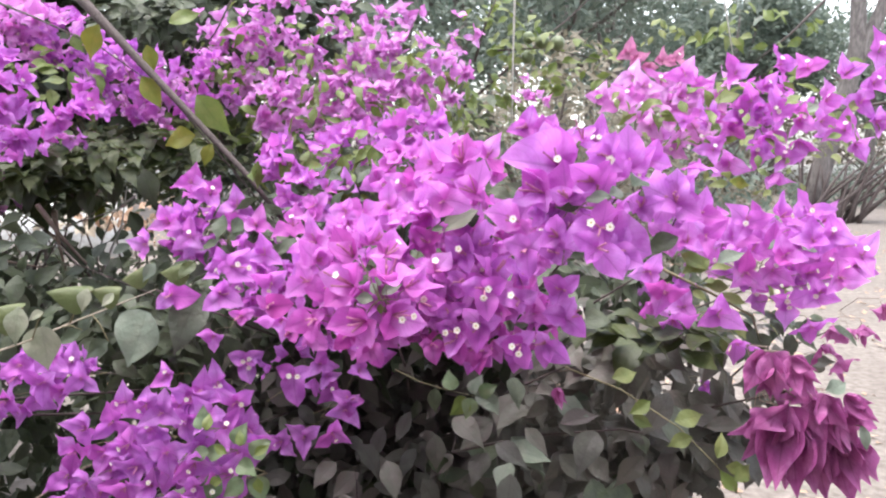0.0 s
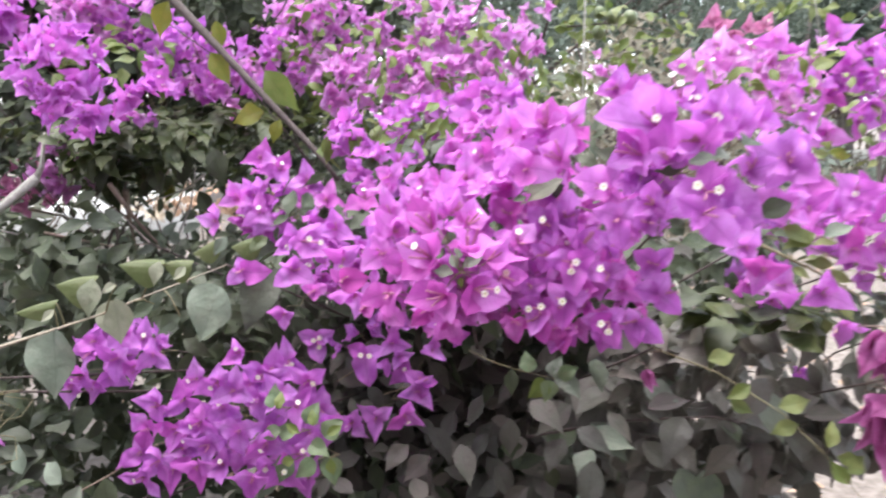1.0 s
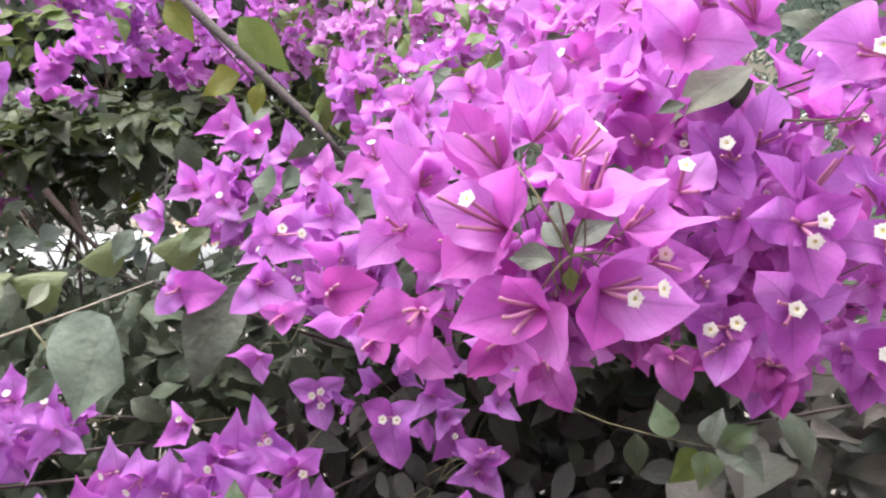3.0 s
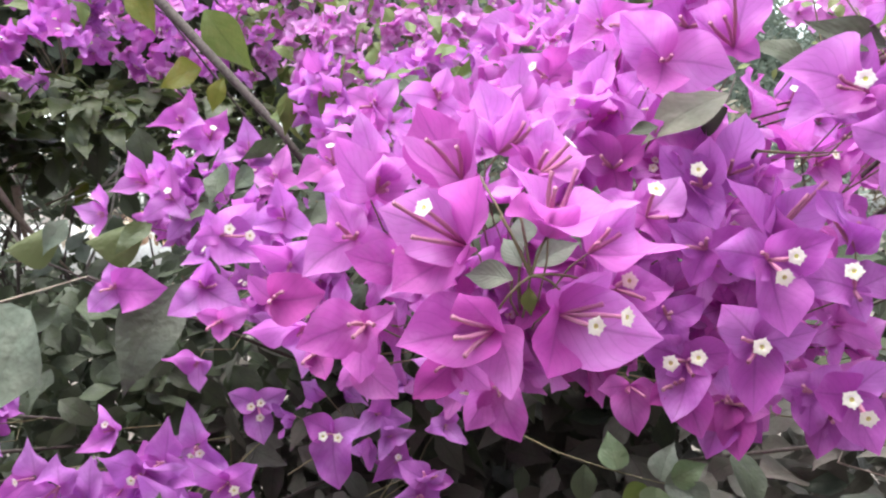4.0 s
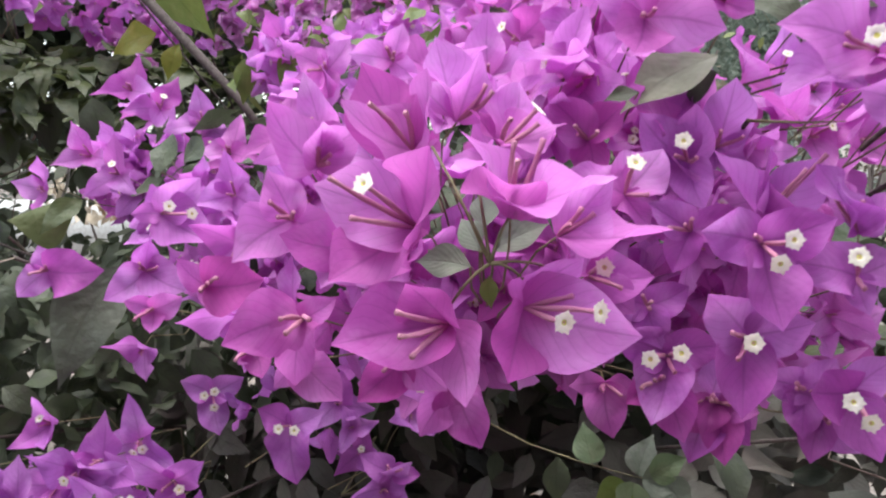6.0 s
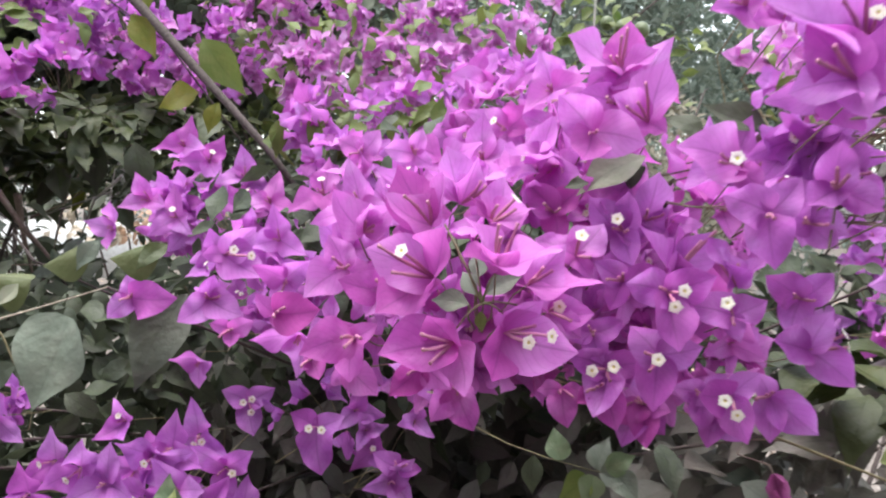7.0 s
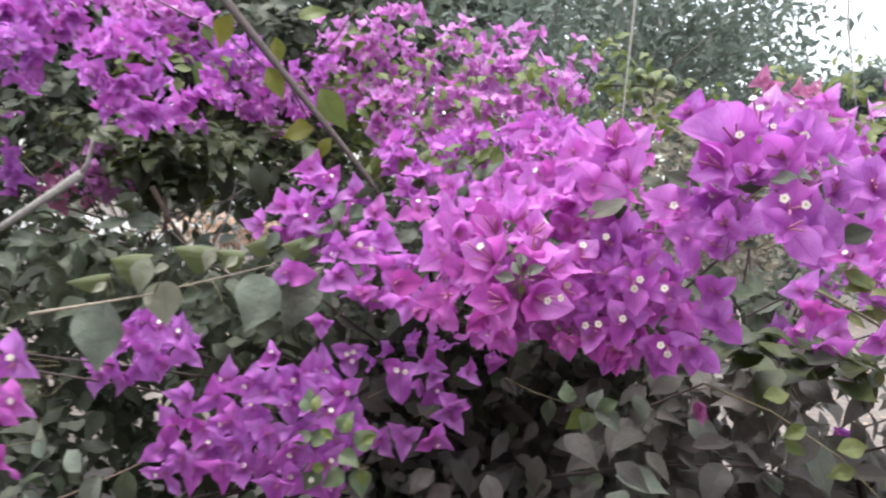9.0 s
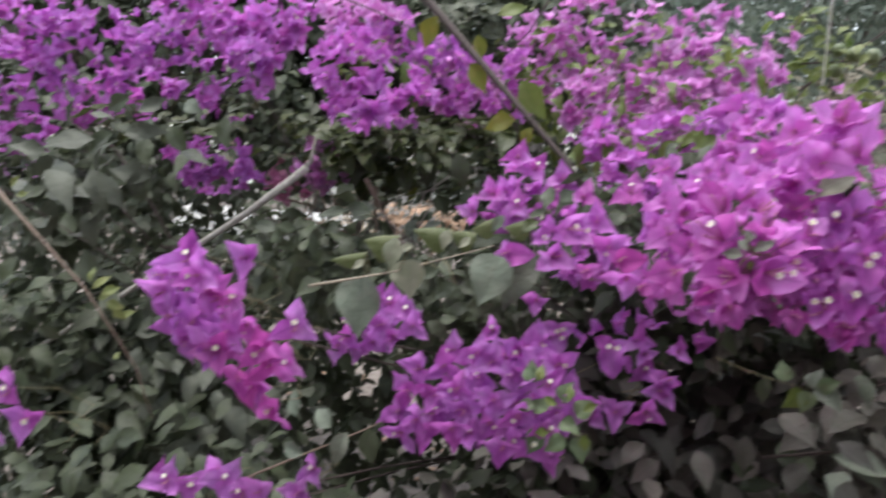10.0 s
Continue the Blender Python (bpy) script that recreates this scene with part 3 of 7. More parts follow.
c.head((-0.153, 0.890, 1.141), (-0.185, 0.875, 1.133), (-0.154, 0.870, 1.118), (-0.139, 0.885, 1.151), (-0.158, 0.870, 1.145), tubes=[(-0.158, 0.870, 1.145, 0), (-0.156, 0.870, 1.139, 0), (-0.146, 0.870, 1.145, 0)], colour="deep_rose")
c.head((-0.159, 0.910, 1.116), (-0.169, 0.900, 1.106), (-0.139, 0.900, 1.101), (-0.156, 0.920, 1.124), (-0.152, 0.890, 1.118), colour="deep_rose")
c.head((-0.191, 0.940, 1.114), (-0.197, 0.930, 1.107), (-0.183, 0.930, 1.099), (-0.177, 0.940, 1.116), (-0.185, 0.920, 1.116), colour="deep_rose")
c.head((0.046, 0.920, 1.129), (0.023, 0.910, 1.152), (0.041, 0.905, 1.094), (0.073, 0.910, 1.138), (0.039, 0.890, 1.133), tubes=[(0.039, 0.890, 1.133, 1), (0.033, 0.900, 1.135, 0), (0.036, 0.900, 1.123, 0)], colour="violet")
c.head((0.050, 0.920, 1.172), (0.018, 0.910, 1.178), (0.054, 0.900, 1.135), (0.079, 0.910, 1.185), (0.053, 0.890, 1.177), tubes=[(0.053, 0.890, 1.177, 1), (0.048, 0.890, 1.167, 1), (0.039, 0.895, 1.178, 0)], colour="violet")
c.head((0.094, 0.920, 1.157), (0.064, 0.910, 1.165), (0.096, 0.910, 1.142), (0.116, 0.920, 1.169), (0.080, 0.890, 1.170), tubes=[(0.080, 0.890, 1.170, 1), (0.088, 0.900, 1.155, 0)], colour="violet")
c.head((0.018, 0.950, 1.111), (0.010, 0.935, 1.077), (-0.011, 0.950, 1.122), (0.045, 0.950, 1.116), (0.003, 0.920, 1.117), tubes=[(0.003, 0.920, 1.117, 1), (0.017, 0.920, 1.120, 1), (0.017, 0.930, 1.108, 0)], colour="violet")
c.head((0.096, 0.920, 1.103), (0.065, 0.910, 1.108), (0.106, 0.910, 1.074), (0.114, 0.920, 1.119), (0.082, 0.890, 1.108), tubes=[(0.082, 0.890, 1.108, 1), (0.090, 0.890, 1.099, 1)], colour="violet")
c.head((0.044, 0.960, 1.087), (0.031, 0.950, 1.054), (0.062, 0.950, 1.065), (0.055, 0.980, 1.100), (0.038, 0.945, 1.087), colour="violet")
c.head((-0.013, 0.950, 1.096), (-0.009, 0.940, 1.070), (-0.031, 0.950, 1.093), (0.005, 0.950, 1.093), (-0.013, 0.935, 1.093), colour="deep_rose")
c.head((-0.088, 0.920, 1.103), (-0.103, 0.908, 1.081), (-0.076, 0.908, 1.076), (-0.095, 0.940, 1.110), (-0.088, 0.905, 1.100), colour="deep_rose")
c.head((0.029, 0.970, 1.208), (0.032, 0.965, 1.238), (0.001, 0.970, 1.232), (0.036, 0.958, 1.182), (0.019, 0.940, 1.218), tubes=[(0.019, 0.940, 1.218, 1), (0.018, 0.950, 1.211, 0), (0.028, 0.950, 1.210, 0)], colour="violet")
c.head((0.049, 0.990, 1.215), (0.055, 0.985, 1.252), (0.023, 0.990, 1.200), (0.072, 0.990, 1.203), (0.051, 0.970, 1.223), colour="violet")
c.head((0.061, 0.950, 1.179), (0.056, 0.942, 1.216), (0.034, 0.950, 1.213), (0.084, 0.950, 1.211), (0.086, 0.940, 1.212), tubes=[(0.086, 0.940, 1.212, 0), (0.075, 0.935, 1.205, 0)], colour="violet")
c.head((0.098, 0.930, 1.176), (0.085, 0.920, 1.204), (0.115, 0.930, 1.198), (0.080, 0.930, 1.209), (0.092, 0.920, 1.205), colour="violet")
c.head((-0.106, 0.900, 1.213), (-0.140, 0.888, 1.228), (-0.093, 0.895, 1.246), (-0.125, 0.915, 1.249), (-0.122, 0.880, 1.232), tubes=[(-0.122, 0.880, 1.232, 0), (-0.108, 0.885, 1.229, 0)])
c.head((-0.152, 0.920, 1.206), (-0.176, 0.910, 1.233), (-0.149, 0.908, 1.229), (-0.131, 0.920, 1.224), (-0.139, 0.895, 1.215))
c.head((-0.088, 0.920, 1.226), (-0.078, 0.920, 1.258), (-0.102, 0.930, 1.263), (-0.113, 0.925, 1.249), (-0.075, 0.910, 1.242), tubes=[(-0.075, 0.910, 1.242, 0), (-0.072, 0.910, 1.239, 0)])
c.head((-0.069, 0.910, 1.214), (-0.081, 0.910, 1.235), (-0.040, 0.910, 1.228), (-0.055, 0.930, 1.247), (-0.053, 0.905, 1.231), tubes=[(-0.053, 0.905, 1.231, 1), (-0.064, 0.900, 1.227, 0), (-0.052, 0.905, 1.225, 0)])
c.head((-0.164, 0.920, 1.181), (-0.190, 0.905, 1.165), (-0.175, 0.915, 1.204), (-0.139, 0.920, 1.173), (-0.168, 0.895, 1.191), tubes=[(-0.168, 0.895, 1.191, 0), (-0.166, 0.900, 1.184, 0), (-0.159, 0.900, 1.186, 0)])
c.head((-0.225, 0.970, 1.140), (-0.183, 0.958, 1.146), (-0.241, 0.970, 1.153), (-0.218, 0.970, 1.123), (-0.201, 0.940, 1.149), colour="deep_rose")
c.head((-0.044, 0.895, 1.177), (0.003, 0.887, 1.176), (-0.020, 0.905, 1.203), (-0.034, 0.910, 1.156), (-0.024, 0.885, 1.194))
c.head((-0.028, 0.920, 1.156), (0.003, 0.920, 1.155), (-0.006, 0.915, 1.139), (-0.028, 0.920, 1.174), (-0.023, 0.900, 1.163), tubes=[(-0.023, 0.900, 1.163, 1), (-0.014, 0.905, 1.153, 0)])
c.head((-0.010, 0.930, 1.193), (-0.037, 0.930, 1.205), (0.003, 0.925, 1.179), (0.010, 0.940, 1.216), (-0.009, 0.910, 1.208), tubes=[(-0.009, 0.910, 1.208, 1), (-0.002, 0.915, 1.194, 0)])
c.head((-0.019, 0.990, 1.219), (0.002, 0.990, 1.236), (-0.042, 0.990, 1.242), (-0.015, 0.990, 1.192), (-0.027, 0.970, 1.225))
c.head((-0.137, 0.910, 1.169), (-0.167, 0.910, 1.174), (-0.147, 0.905, 1.150), (-0.127, 0.910, 1.184), (-0.142, 0.885, 1.177))
c.head((0.027, 0.950, 1.174), (0.005, 0.950, 1.188), (0.018, 0.945, 1.153), (0.054, 0.950, 1.180), (0.020, 0.930, 1.181), colour="violet")
c.head((0.088, 0.950, 1.094), (0.065, 0.950, 1.099), (0.083, 0.940, 1.072), (0.102, 0.950, 1.111), (0.078, 0.930, 1.100), colour="violet")
c.head((0.007, 0.950, 1.136), (-0.018, 0.950, 1.141), (0.014, 0.945, 1.115), (0.028, 0.950, 1.147), (0.002, 0.930, 1.142), colour="violet")
c.head((-0.268, 1.000, 1.120), (-0.284, 1.000, 1.125), (-0.266, 0.990, 1.106), (-0.248, 1.000, 1.130), (-0.262, 0.980, 1.121), colour="deep_rose")
c.head((-0.131, 0.950, 1.161), (-0.156, 0.950, 1.147), (-0.133, 0.950, 1.175), (-0.111, 0.950, 1.153), (-0.130, 0.930, 1.167))
c.head((-0.124, 0.980, 1.260), (-0.147, 0.980, 1.263), (-0.118, 0.980, 1.279), (-0.110, 0.980, 1.251), (-0.124, 0.960, 1.263))
c.head((-0.173, 1.050, 1.262), (-0.194, 1.050, 1.273), (-0.159, 1.050, 1.282), (-0.171, 1.050, 1.239), (-0.173, 1.030, 1.263))
c.head((-0.027, 1.020, 1.247), (-0.049, 1.020, 1.251), (-0.024, 1.020, 1.272), (-0.005, 1.020, 1.241), (-0.030, 1.000, 1.252))
c.leaf(-0.081, 0.880, 1.166, -20, 30, 175, 0.028, "dusty")
c.leaf(-0.077, 0.885, 1.172, -20, 25, 130, 0.022, "dusty")
c.leaf(-0.071, 0.885, 1.172, 10, 35, 25, 0.028, "dusty")
c.leaf(-0.073, 0.880, 1.162, 0, 10, 275, 0.014, "young")
c.leaf(-0.076, 0.900, 1.180, 0, 30, 90, 0.024, "dusty")
c.head((0.151, 0.935, 1.132), (0.177, 0.925, 1.110), (0.117, 0.925, 1.139), (0.166, 0.935, 1.159), (0.136, 0.905, 1.145), tubes=[(0.169, 0.925, 1.146, 1), (0.172, 0.925, 1.137, 1)], colour="violet")
c.head((0.129, 0.940, 1.098), (0.159, 0.930, 1.075), (0.118, 0.940, 1.116), (0.127, 0.930, 1.068), (0.120, 0.915, 1.105), colour="violet")
c.head((0.150, 0.950, 1.165), (0.169, 0.945, 1.185), (0.124, 0.945, 1.181), (0.140, 0.940, 1.140), (0.138, 0.925, 1.169), colour="violet")
c.head((0.097, 0.950, 1.080), (0.076, 0.945, 1.096), (0.113, 0.940, 1.065), (0.088, 0.940, 1.060), (0.088, 0.925, 1.088), colour="violet")
c.head((0.014, 0.950, 1.097), (-0.004, 0.945, 1.086), (0.025, 0.940, 1.069), (0.023, 0.950, 1.116), (0.010, 0.925, 1.104), colour="deep_rose")
c.head((0.046, 0.955, 1.085), (0.026, 0.945, 1.072), (0.046, 0.940, 1.057), (0.064, 0.945, 1.083), (0.040, 0.930, 1.094), colour="deep_rose")
c.rays((-0.073, 0.862, 1.170), (-0.097, 0.885, 1.215), (-0.087, 0.880, 1.196), (-0.060, 0.862, 1.164), (-0.088, 0.868, 1.153), (-0.065, 0.872, 1.188), (-0.079, 0.885, 1.204), (-0.047, 0.868, 1.167), (-0.077, 0.866, 1.174))
c.filler(-0.033, 1.045, 1.188, 0.171, 0.070, 0.097, 102, 0.0374, 3)
c.filler(-0.091, 1.025, 1.124, 0.111, 0.050, 0.052, 27, 0.0374, 4)
c.filler(0.072, 1.045, 1.119, 0.083, 0.060, 0.060, 27, 0.0374, 5)
c.done()

# upper right of centre, near
c = Cluster(main, (0.150, 0.900, 1.275), "violet", "bright magenta bracts on an arching branch in front")
c.head((0.128, 0.840, 1.321), (0.122, 0.845, 1.368), (0.056, 0.800, 1.331), (0.145, 0.830, 1.337), (0.120, 0.813, 1.331), tubes=[(0.120, 0.813, 1.331, 1), (0.118, 0.820, 1.342, 0), (0.106, 0.820, 1.338, 0)], colour="magenta")
c.head((0.106, 0.800, 1.296), (0.071, 0.790, 1.290), (0.105, 0.785, 1.278), (0.080, 0.800, 1.322), (0.078, 0.770, 1.304), tubes=[(0.076, 0.775, 1.301, 0), (0.083, 0.775, 1.308, 0)], colour="magenta")
c.head((0.129, 0.793, 1.291), (0.105, 0.785, 1.302), (0.148, 0.800, 1.304), (0.131, 0.815, 1.327), (0.115, 0.770, 1.299), tubes=[(0.116, 0.775, 1.300, 0), (0.121, 0.775, 1.300, 0)])
c.head((0.130, 0.797, 1.291), (0.117, 0.785, 1.281), (0.148, 0.800, 1.288), (0.142, 0.815, 1.318), (0.120, 0.780, 1.297))
c.head((0.104, 0.960, 1.366), (0.077, 0.955, 1.361), (0.111, 0.955, 1.395), (0.108, 0.945, 1.346), (0.095, 0.935, 1.369), colour="magenta")
c.head((0.118, 0.930, 1.351), (0.118, 0.930, 1.382), (0.096, 0.920, 1.350), (0.133, 0.930, 1.383), (0.114, 0.905, 1.362), tubes=[(0.114, 0.905, 1.362, 0), (0.112, 0.905, 1.359, 0)], colour="magenta")
c.head((0.119, 0.880, 1.346), (0.113, 0.880, 1.372), (0.101, 0.870, 1.340), (0.134, 0.880, 1.360), (0.112, 0.860, 1.351), colour="magenta")
c.head((0.152, 0.775, 1.309), (0.122, 0.765, 1.330), (0.131, 0.780, 1.298), (0.169, 0.770, 1.330), (0.133, 0.750, 1.316))
c.head((0.172, 0.800, 1.334), (0.143, 0.790, 1.339), (0.178, 0.800, 1.360), (0.186, 0.790, 1.318), (0.154, 0.775, 1.337), 1)
c.head((0.094, 0.950, 1.253), (0.111, 0.950, 1.289), (0.062, 0.940, 1.237), (0.104, 0.940, 1.241), (0.071, 0.925, 1.272), tubes=[(0.068, 0.925, 1.271, 1), (0.076, 0.925, 1.275, 1), (0.082, 0.925, 1.269, 0)])
c.head((0.097, 0.878, 1.227), (0.068, 0.870, 1.237), (0.112, 0.870, 1.249), (0.098, 0.865, 1.195), (0.089, 0.855, 1.229), tubes=[(0.088, 0.856, 1.226, 0), (0.092, 0.856, 1.225, 0)])
c.head((0.130, 0.865, 1.242), (0.130, 0.860, 1.272), (0.108, 0.855, 1.228), (0.151, 0.855, 1.228), (0.119, 0.840, 1.254), tubes=[(0.119, 0.842, 1.254, 0), (0.125, 0.842, 1.250, 0), (0.117, 0.842, 1.246, 0)])
c.head((0.149, 0.810, 1.248), (0.119, 0.800, 1.247), (0.155, 0.810, 1.268), (0.134, 0.800, 1.232), (0.131, 0.790, 1.252), tubes=[(0.129, 0.790, 1.253, 0), (0.140, 0.790, 1.258, 0)])
c.head((0.132, 0.970, 1.263), (0.145, 0.960, 1.269), (0.116, 0.960, 1.245), (0.134, 0.970, 1.281), (0.124, 0.945, 1.259))
c.head((0.131, 0.900, 1.220), (0.107, 0.890, 1.227), (0.145, 0.890, 1.206), (0.138, 0.900, 1.236), (0.122, 0.875, 1.222))
c.head((0.157, 0.765, 1.264), (0.163, 0.770, 1.294), (0.122, 0.765, 1.244), (0.214, 0.765, 1.237), (0.151, 0.735, 1.272), broad=1.1, tubes=[(0.142, 0.735, 1.272, 1), (0.160, 0.735, 1.268, 1), (0.151, 0.745, 1.258, 0)])
c.head((0.150, 0.745, 1.246), (0.137, 0.735, 1.230), (0.175, 0.745, 1.216), (0.125, 0.750, 1.259), (0.147, 0.720, 1.250), tubes=[(0.154, 0.722, 1.254, 0), (0.156, 0.722, 1.246, 0)])
c.head((0.171, 0.765, 1.243), (0.201, 0.760, 1.227), (0.180, 0.755, 1.215), (0.185, 0.770, 1.265), (0.172, 0.745, 1.243))
c.head((0.242, 0.800, 1.287), (0.199, 0.790, 1.305), (0.244, 0.805, 1.322), (0.267, 0.790, 1.270), (0.233, 0.775, 1.299), broad=1.1)
c.head((0.241, 0.810, 1.291), (0.260, 0.800, 1.315), (0.268, 0.800, 1.292), (0.220, 0.795, 1.265), (0.237, 0.785, 1.298))
c.head((0.203, 0.790, 1.282), (0.184, 0.780, 1.296), (0.227, 0.780, 1.292), (0.212, 0.780, 1.265), (0.199, 0.765, 1.287), tubes=[(0.194, 0.770, 1.290, 0), (0.201, 0.770, 1.293, 0)])
c.head((0.182, 0.840, 1.306), (0.178, 0.845, 1.359), (0.142, 0.830, 1.321), (0.208, 0.830, 1.326), (0.177, 0.815, 1.326), colour="magenta")
c.head((0.206, 0.860, 1.319), (0.205, 0.865, 1.369), (0.236, 0.855, 1.342), (0.185, 0.855, 1.339), (0.199, 0.835, 1.338), colour="magenta")
c.head((0.168, 0.820, 1.293), (0.132, 0.810, 1.323), (0.151, 0.805, 1.284), (0.177, 0.820, 1.329), (0.151, 0.790, 1.311), tubes=[(0.149, 0.790, 1.314, 0), (0.155, 0.790, 1.316, 0)], colour="magenta")
c.head((0.162, 0.900, 1.351), (0.175, 0.900, 1.368), (0.138, 0.890, 1.348), (0.170, 0.890, 1.341), (0.150, 0.880, 1.372), tubes=[(0.148, 0.880, 1.376, 1), (0.156, 0.880, 1.367, 1)], colour="magenta")
c.head((0.232, 0.870, 1.328), (0.241, 0.870, 1.353), (0.255, 0.860, 1.319), (0.211, 0.860, 1.319), (0.228, 0.845, 1.337), colour="magenta")
c.head((0.153, 0.900, 1.251), (0.141, 0.890, 1.278), (0.168, 0.885, 1.233), (0.126, 0.890, 1.239), (0.146, 0.875, 1.254))
c.head((0.137, 0.920, 1.225), (0.118, 0.910, 1.250), (0.158, 0.905, 1.213), (0.128, 0.905, 1.203), (0.133, 0.895, 1.232), tubes=[(0.130, 0.897, 1.233, 0), (0.138, 0.897, 1.235, 0)])
c.head((0.243, 0.830, 1.246), (0.221, 0.820, 1.263), (0.261, 0.820, 1.254), (0.245, 0.815, 1.227), (0.237, 0.800, 1.253), colour="magenta")
# pale leaf over a dark one paints a folded leaf's lit and shaded halves
c.leaf(0.044, 0.980, 1.262, -10, 50, 216, 0.060, "wan")
c.leaf(0.046, 0.989, 1.254, 5, -15, 205, 0.05, "leaf")
c.leaf(0.119, 0.950, 1.283, 0, 35, 158, 0.047, "leaf")
c.leaf(0.083, 0.970, 1.278, 0, 30, 150, 0.033, "leaf")
c.leaf(0.171, 0.790, 1.295, 20, 35, 25, 0.028, "dusty")
c.leaf(0.173, 0.790, 1.293, -15, 40, 185, 0.029, "dusty")
c.leaf(0.148, 0.800, 1.288, 0, 40, 20, 0.020, "leaf")
c.leaf(0.145, 0.800, 1.289, 0, -20, 195, 0.031, "leaf")
c.leaf(0.139, 0.830, 1.225, 0, 30, 20, 0.019, "leaf")
c.filler(0.175, 0.930, 1.300, 0.075, 0.050, 0.050, 16, 0.0374, 6)
c.done()

# pink group behind
c = Cluster(main, (0.013, 1.140, 1.271), "rose", "pale pink-magenta bracts behind the middle head")
c.head((0.024, 0.985, 1.321), (-0.019, 0.975, 1.343), (0.050, 0.975, 1.337), (0.016, 0.965, 1.304), (0.022, 0.960, 1.348), tubes=[(0.024, 0.962, 1.350, 0), (0.020, 0.960, 1.344, 0), (0.017, 0.960, 1.330, 0)])
c.head((0.026, 0.990, 1.323), (0.030, 0.985, 1.360), (0.000, 0.975, 1.313), (0.045, 0.975, 1.316), (0.023, 0.965, 1.344))
c.head((0.041, 0.960, 1.285), (0.057, 0.965, 1.326), (0.008, 0.950, 1.300), (0.053, 0.950, 1.275), (0.026, 0.930, 1.301), tubes=[(0.032, 0.932, 1.309, 0), (0.020, 0.930, 1.293, 0), (0.027, 0.930, 1.296, 0)])
c.head((0.001, 0.952, 1.277), (0.038, 0.948, 1.270), (-0.024, 0.950, 1.303), (-0.010, 0.935, 1.252), (-0.002, 0.925, 1.274), broad=1.15, tubes=[(-0.004, 0.930, 1.275, 0), (0.001, 0.930, 1.277, 0)])
c.head((-0.014, 0.980, 1.301), (-0.031, 0.970, 1.300), (-0.003, 0.970, 1.310), (-0.010, 0.965, 1.281), (-0.018, 0.955, 1.302))
c.head((0.019, 0.975, 1.299), (-0.007, 0.965, 1.305), (0.028, 0.970, 1.319), (0.012, 0.960, 1.278), (0.013, 0.950, 1.299))
c.head((0.091, 0.910, 1.255), (0.049, 0.900, 1.269), (0.073, 0.905, 1.245), (0.102, 0.900, 1.238), (0.066, 0.890, 1.269), 1)
c.leaf(0.001, 0.960, 1.242, 0, 40, 190, 0.018, "leaf")
c.flower(-0.015, 1.080, 1.318, -20, 20, 120, 0.03876, 0, 40)
c.flower(-0.052, 1.100, 1.286, -20, 15, 160, 0.03876, 0, 40)
c.flower(0.059, 1.060, 1.327, 25, 30, 45, 0.03876, 0, 40)
c.flower(-0.073, 1.050, 1.258, -10, 30, 100, 0.03876, 0, 40)
c.flower(-0.127, 1.050, 1.234, -15, 35, 130, 0.03876, 0, 40)
c.flower(-0.166, 1.000, 1.218, -20, 25, 100, 0.03876, 0, 40)
c.filler(-0.020, 1.195, 1.300, 0.093, 0.080, 0.051, 34, 0.0374, 7)
c.done()

# left of centre
c = Cluster(main, (-0.384, 1.360, 1.170), "magenta", "purple-magenta bracts on the left flank of the bush")
c.head((-0.316, 1.130, 1.165), (-0.334, 1.118, 1.165), (-0.284, 1.130, 1.193), (-0.272, 1.118, 1.143), (-0.297, 1.100, 1.173), tubes=[(-0.297, 1.100, 1.173, 1), (-0.281, 1.100, 1.168, 1)])
c.head((-0.406, 1.130, 1.121), (-0.426, 1.120, 1.102), (-0.361, 1.118, 1.124), (-0.411, 1.130, 1.143), (-0.397, 1.105, 1.126))
c.head((-0.334, 1.140, 1.120), (-0.360, 1.125, 1.098), (-0.295, 1.130, 1.103), (-0.328, 1.140, 1.146), (-0.324, 1.115, 1.129))
c.flower(-0.448, 1.380, 1.274, 0, 30, 90, 0.0399, 0, 35)
c.flower(-0.417, 1.380, 1.254, 20, 25, 60, 0.03876, 0, 38)
c.flower(-0.485, 1.360, 1.205, -10, 20, 100, 0.03876, 0, 40)
c.flower(-0.510, 1.320, 1.173, -25, 5, 180, 0.03876, 0, 38)
c.flower(-0.427, 1.300, 1.188, 0, 10, 90, 0.03876, 0, 38)
c.flower(-0.358, 1.340, 1.237, 10, 25, 90, 0.03876, 0, 38)
c.flower(-0.311, 1.280, 1.209, 0, 30, 90, 0.03876, 0, 38)
c.flower(-0.249, 1.100, 1.147, 0, -10, 270, 0.03762, 0, 35)
c.flower(-0.275, 1.180, 1.176, 0, 20, 90, 0.03762, 0, 38)
c.flower(-0.365, 1.200, 1.045, -10, -30, 270, 0.0342, 0, 38)
c.flower(-0.224, 1.150, 1.223, -10, 35, 90, 0.03762, 0, 38)
c.flower(-0.177, 1.020, 1.184, -15, 10, 120, 0.03762, 0, 38)
c.flower(-0.213, 1.000, 1.119, -10, -35, 270, 0.03762, 0, 38)
c.flower(-0.104, 0.960, 1.106, -10, -35, 270, 0.03876, 0, 38)
c.filler(-0.438, 1.445, 1.196, 0.087, 0.070, 0.065, 44, 0.0363, 8)
c.filler(-0.299, 1.245, 1.128, 0.065, 0.060, 0.055, 28, 0.0352, 9)
c.done()

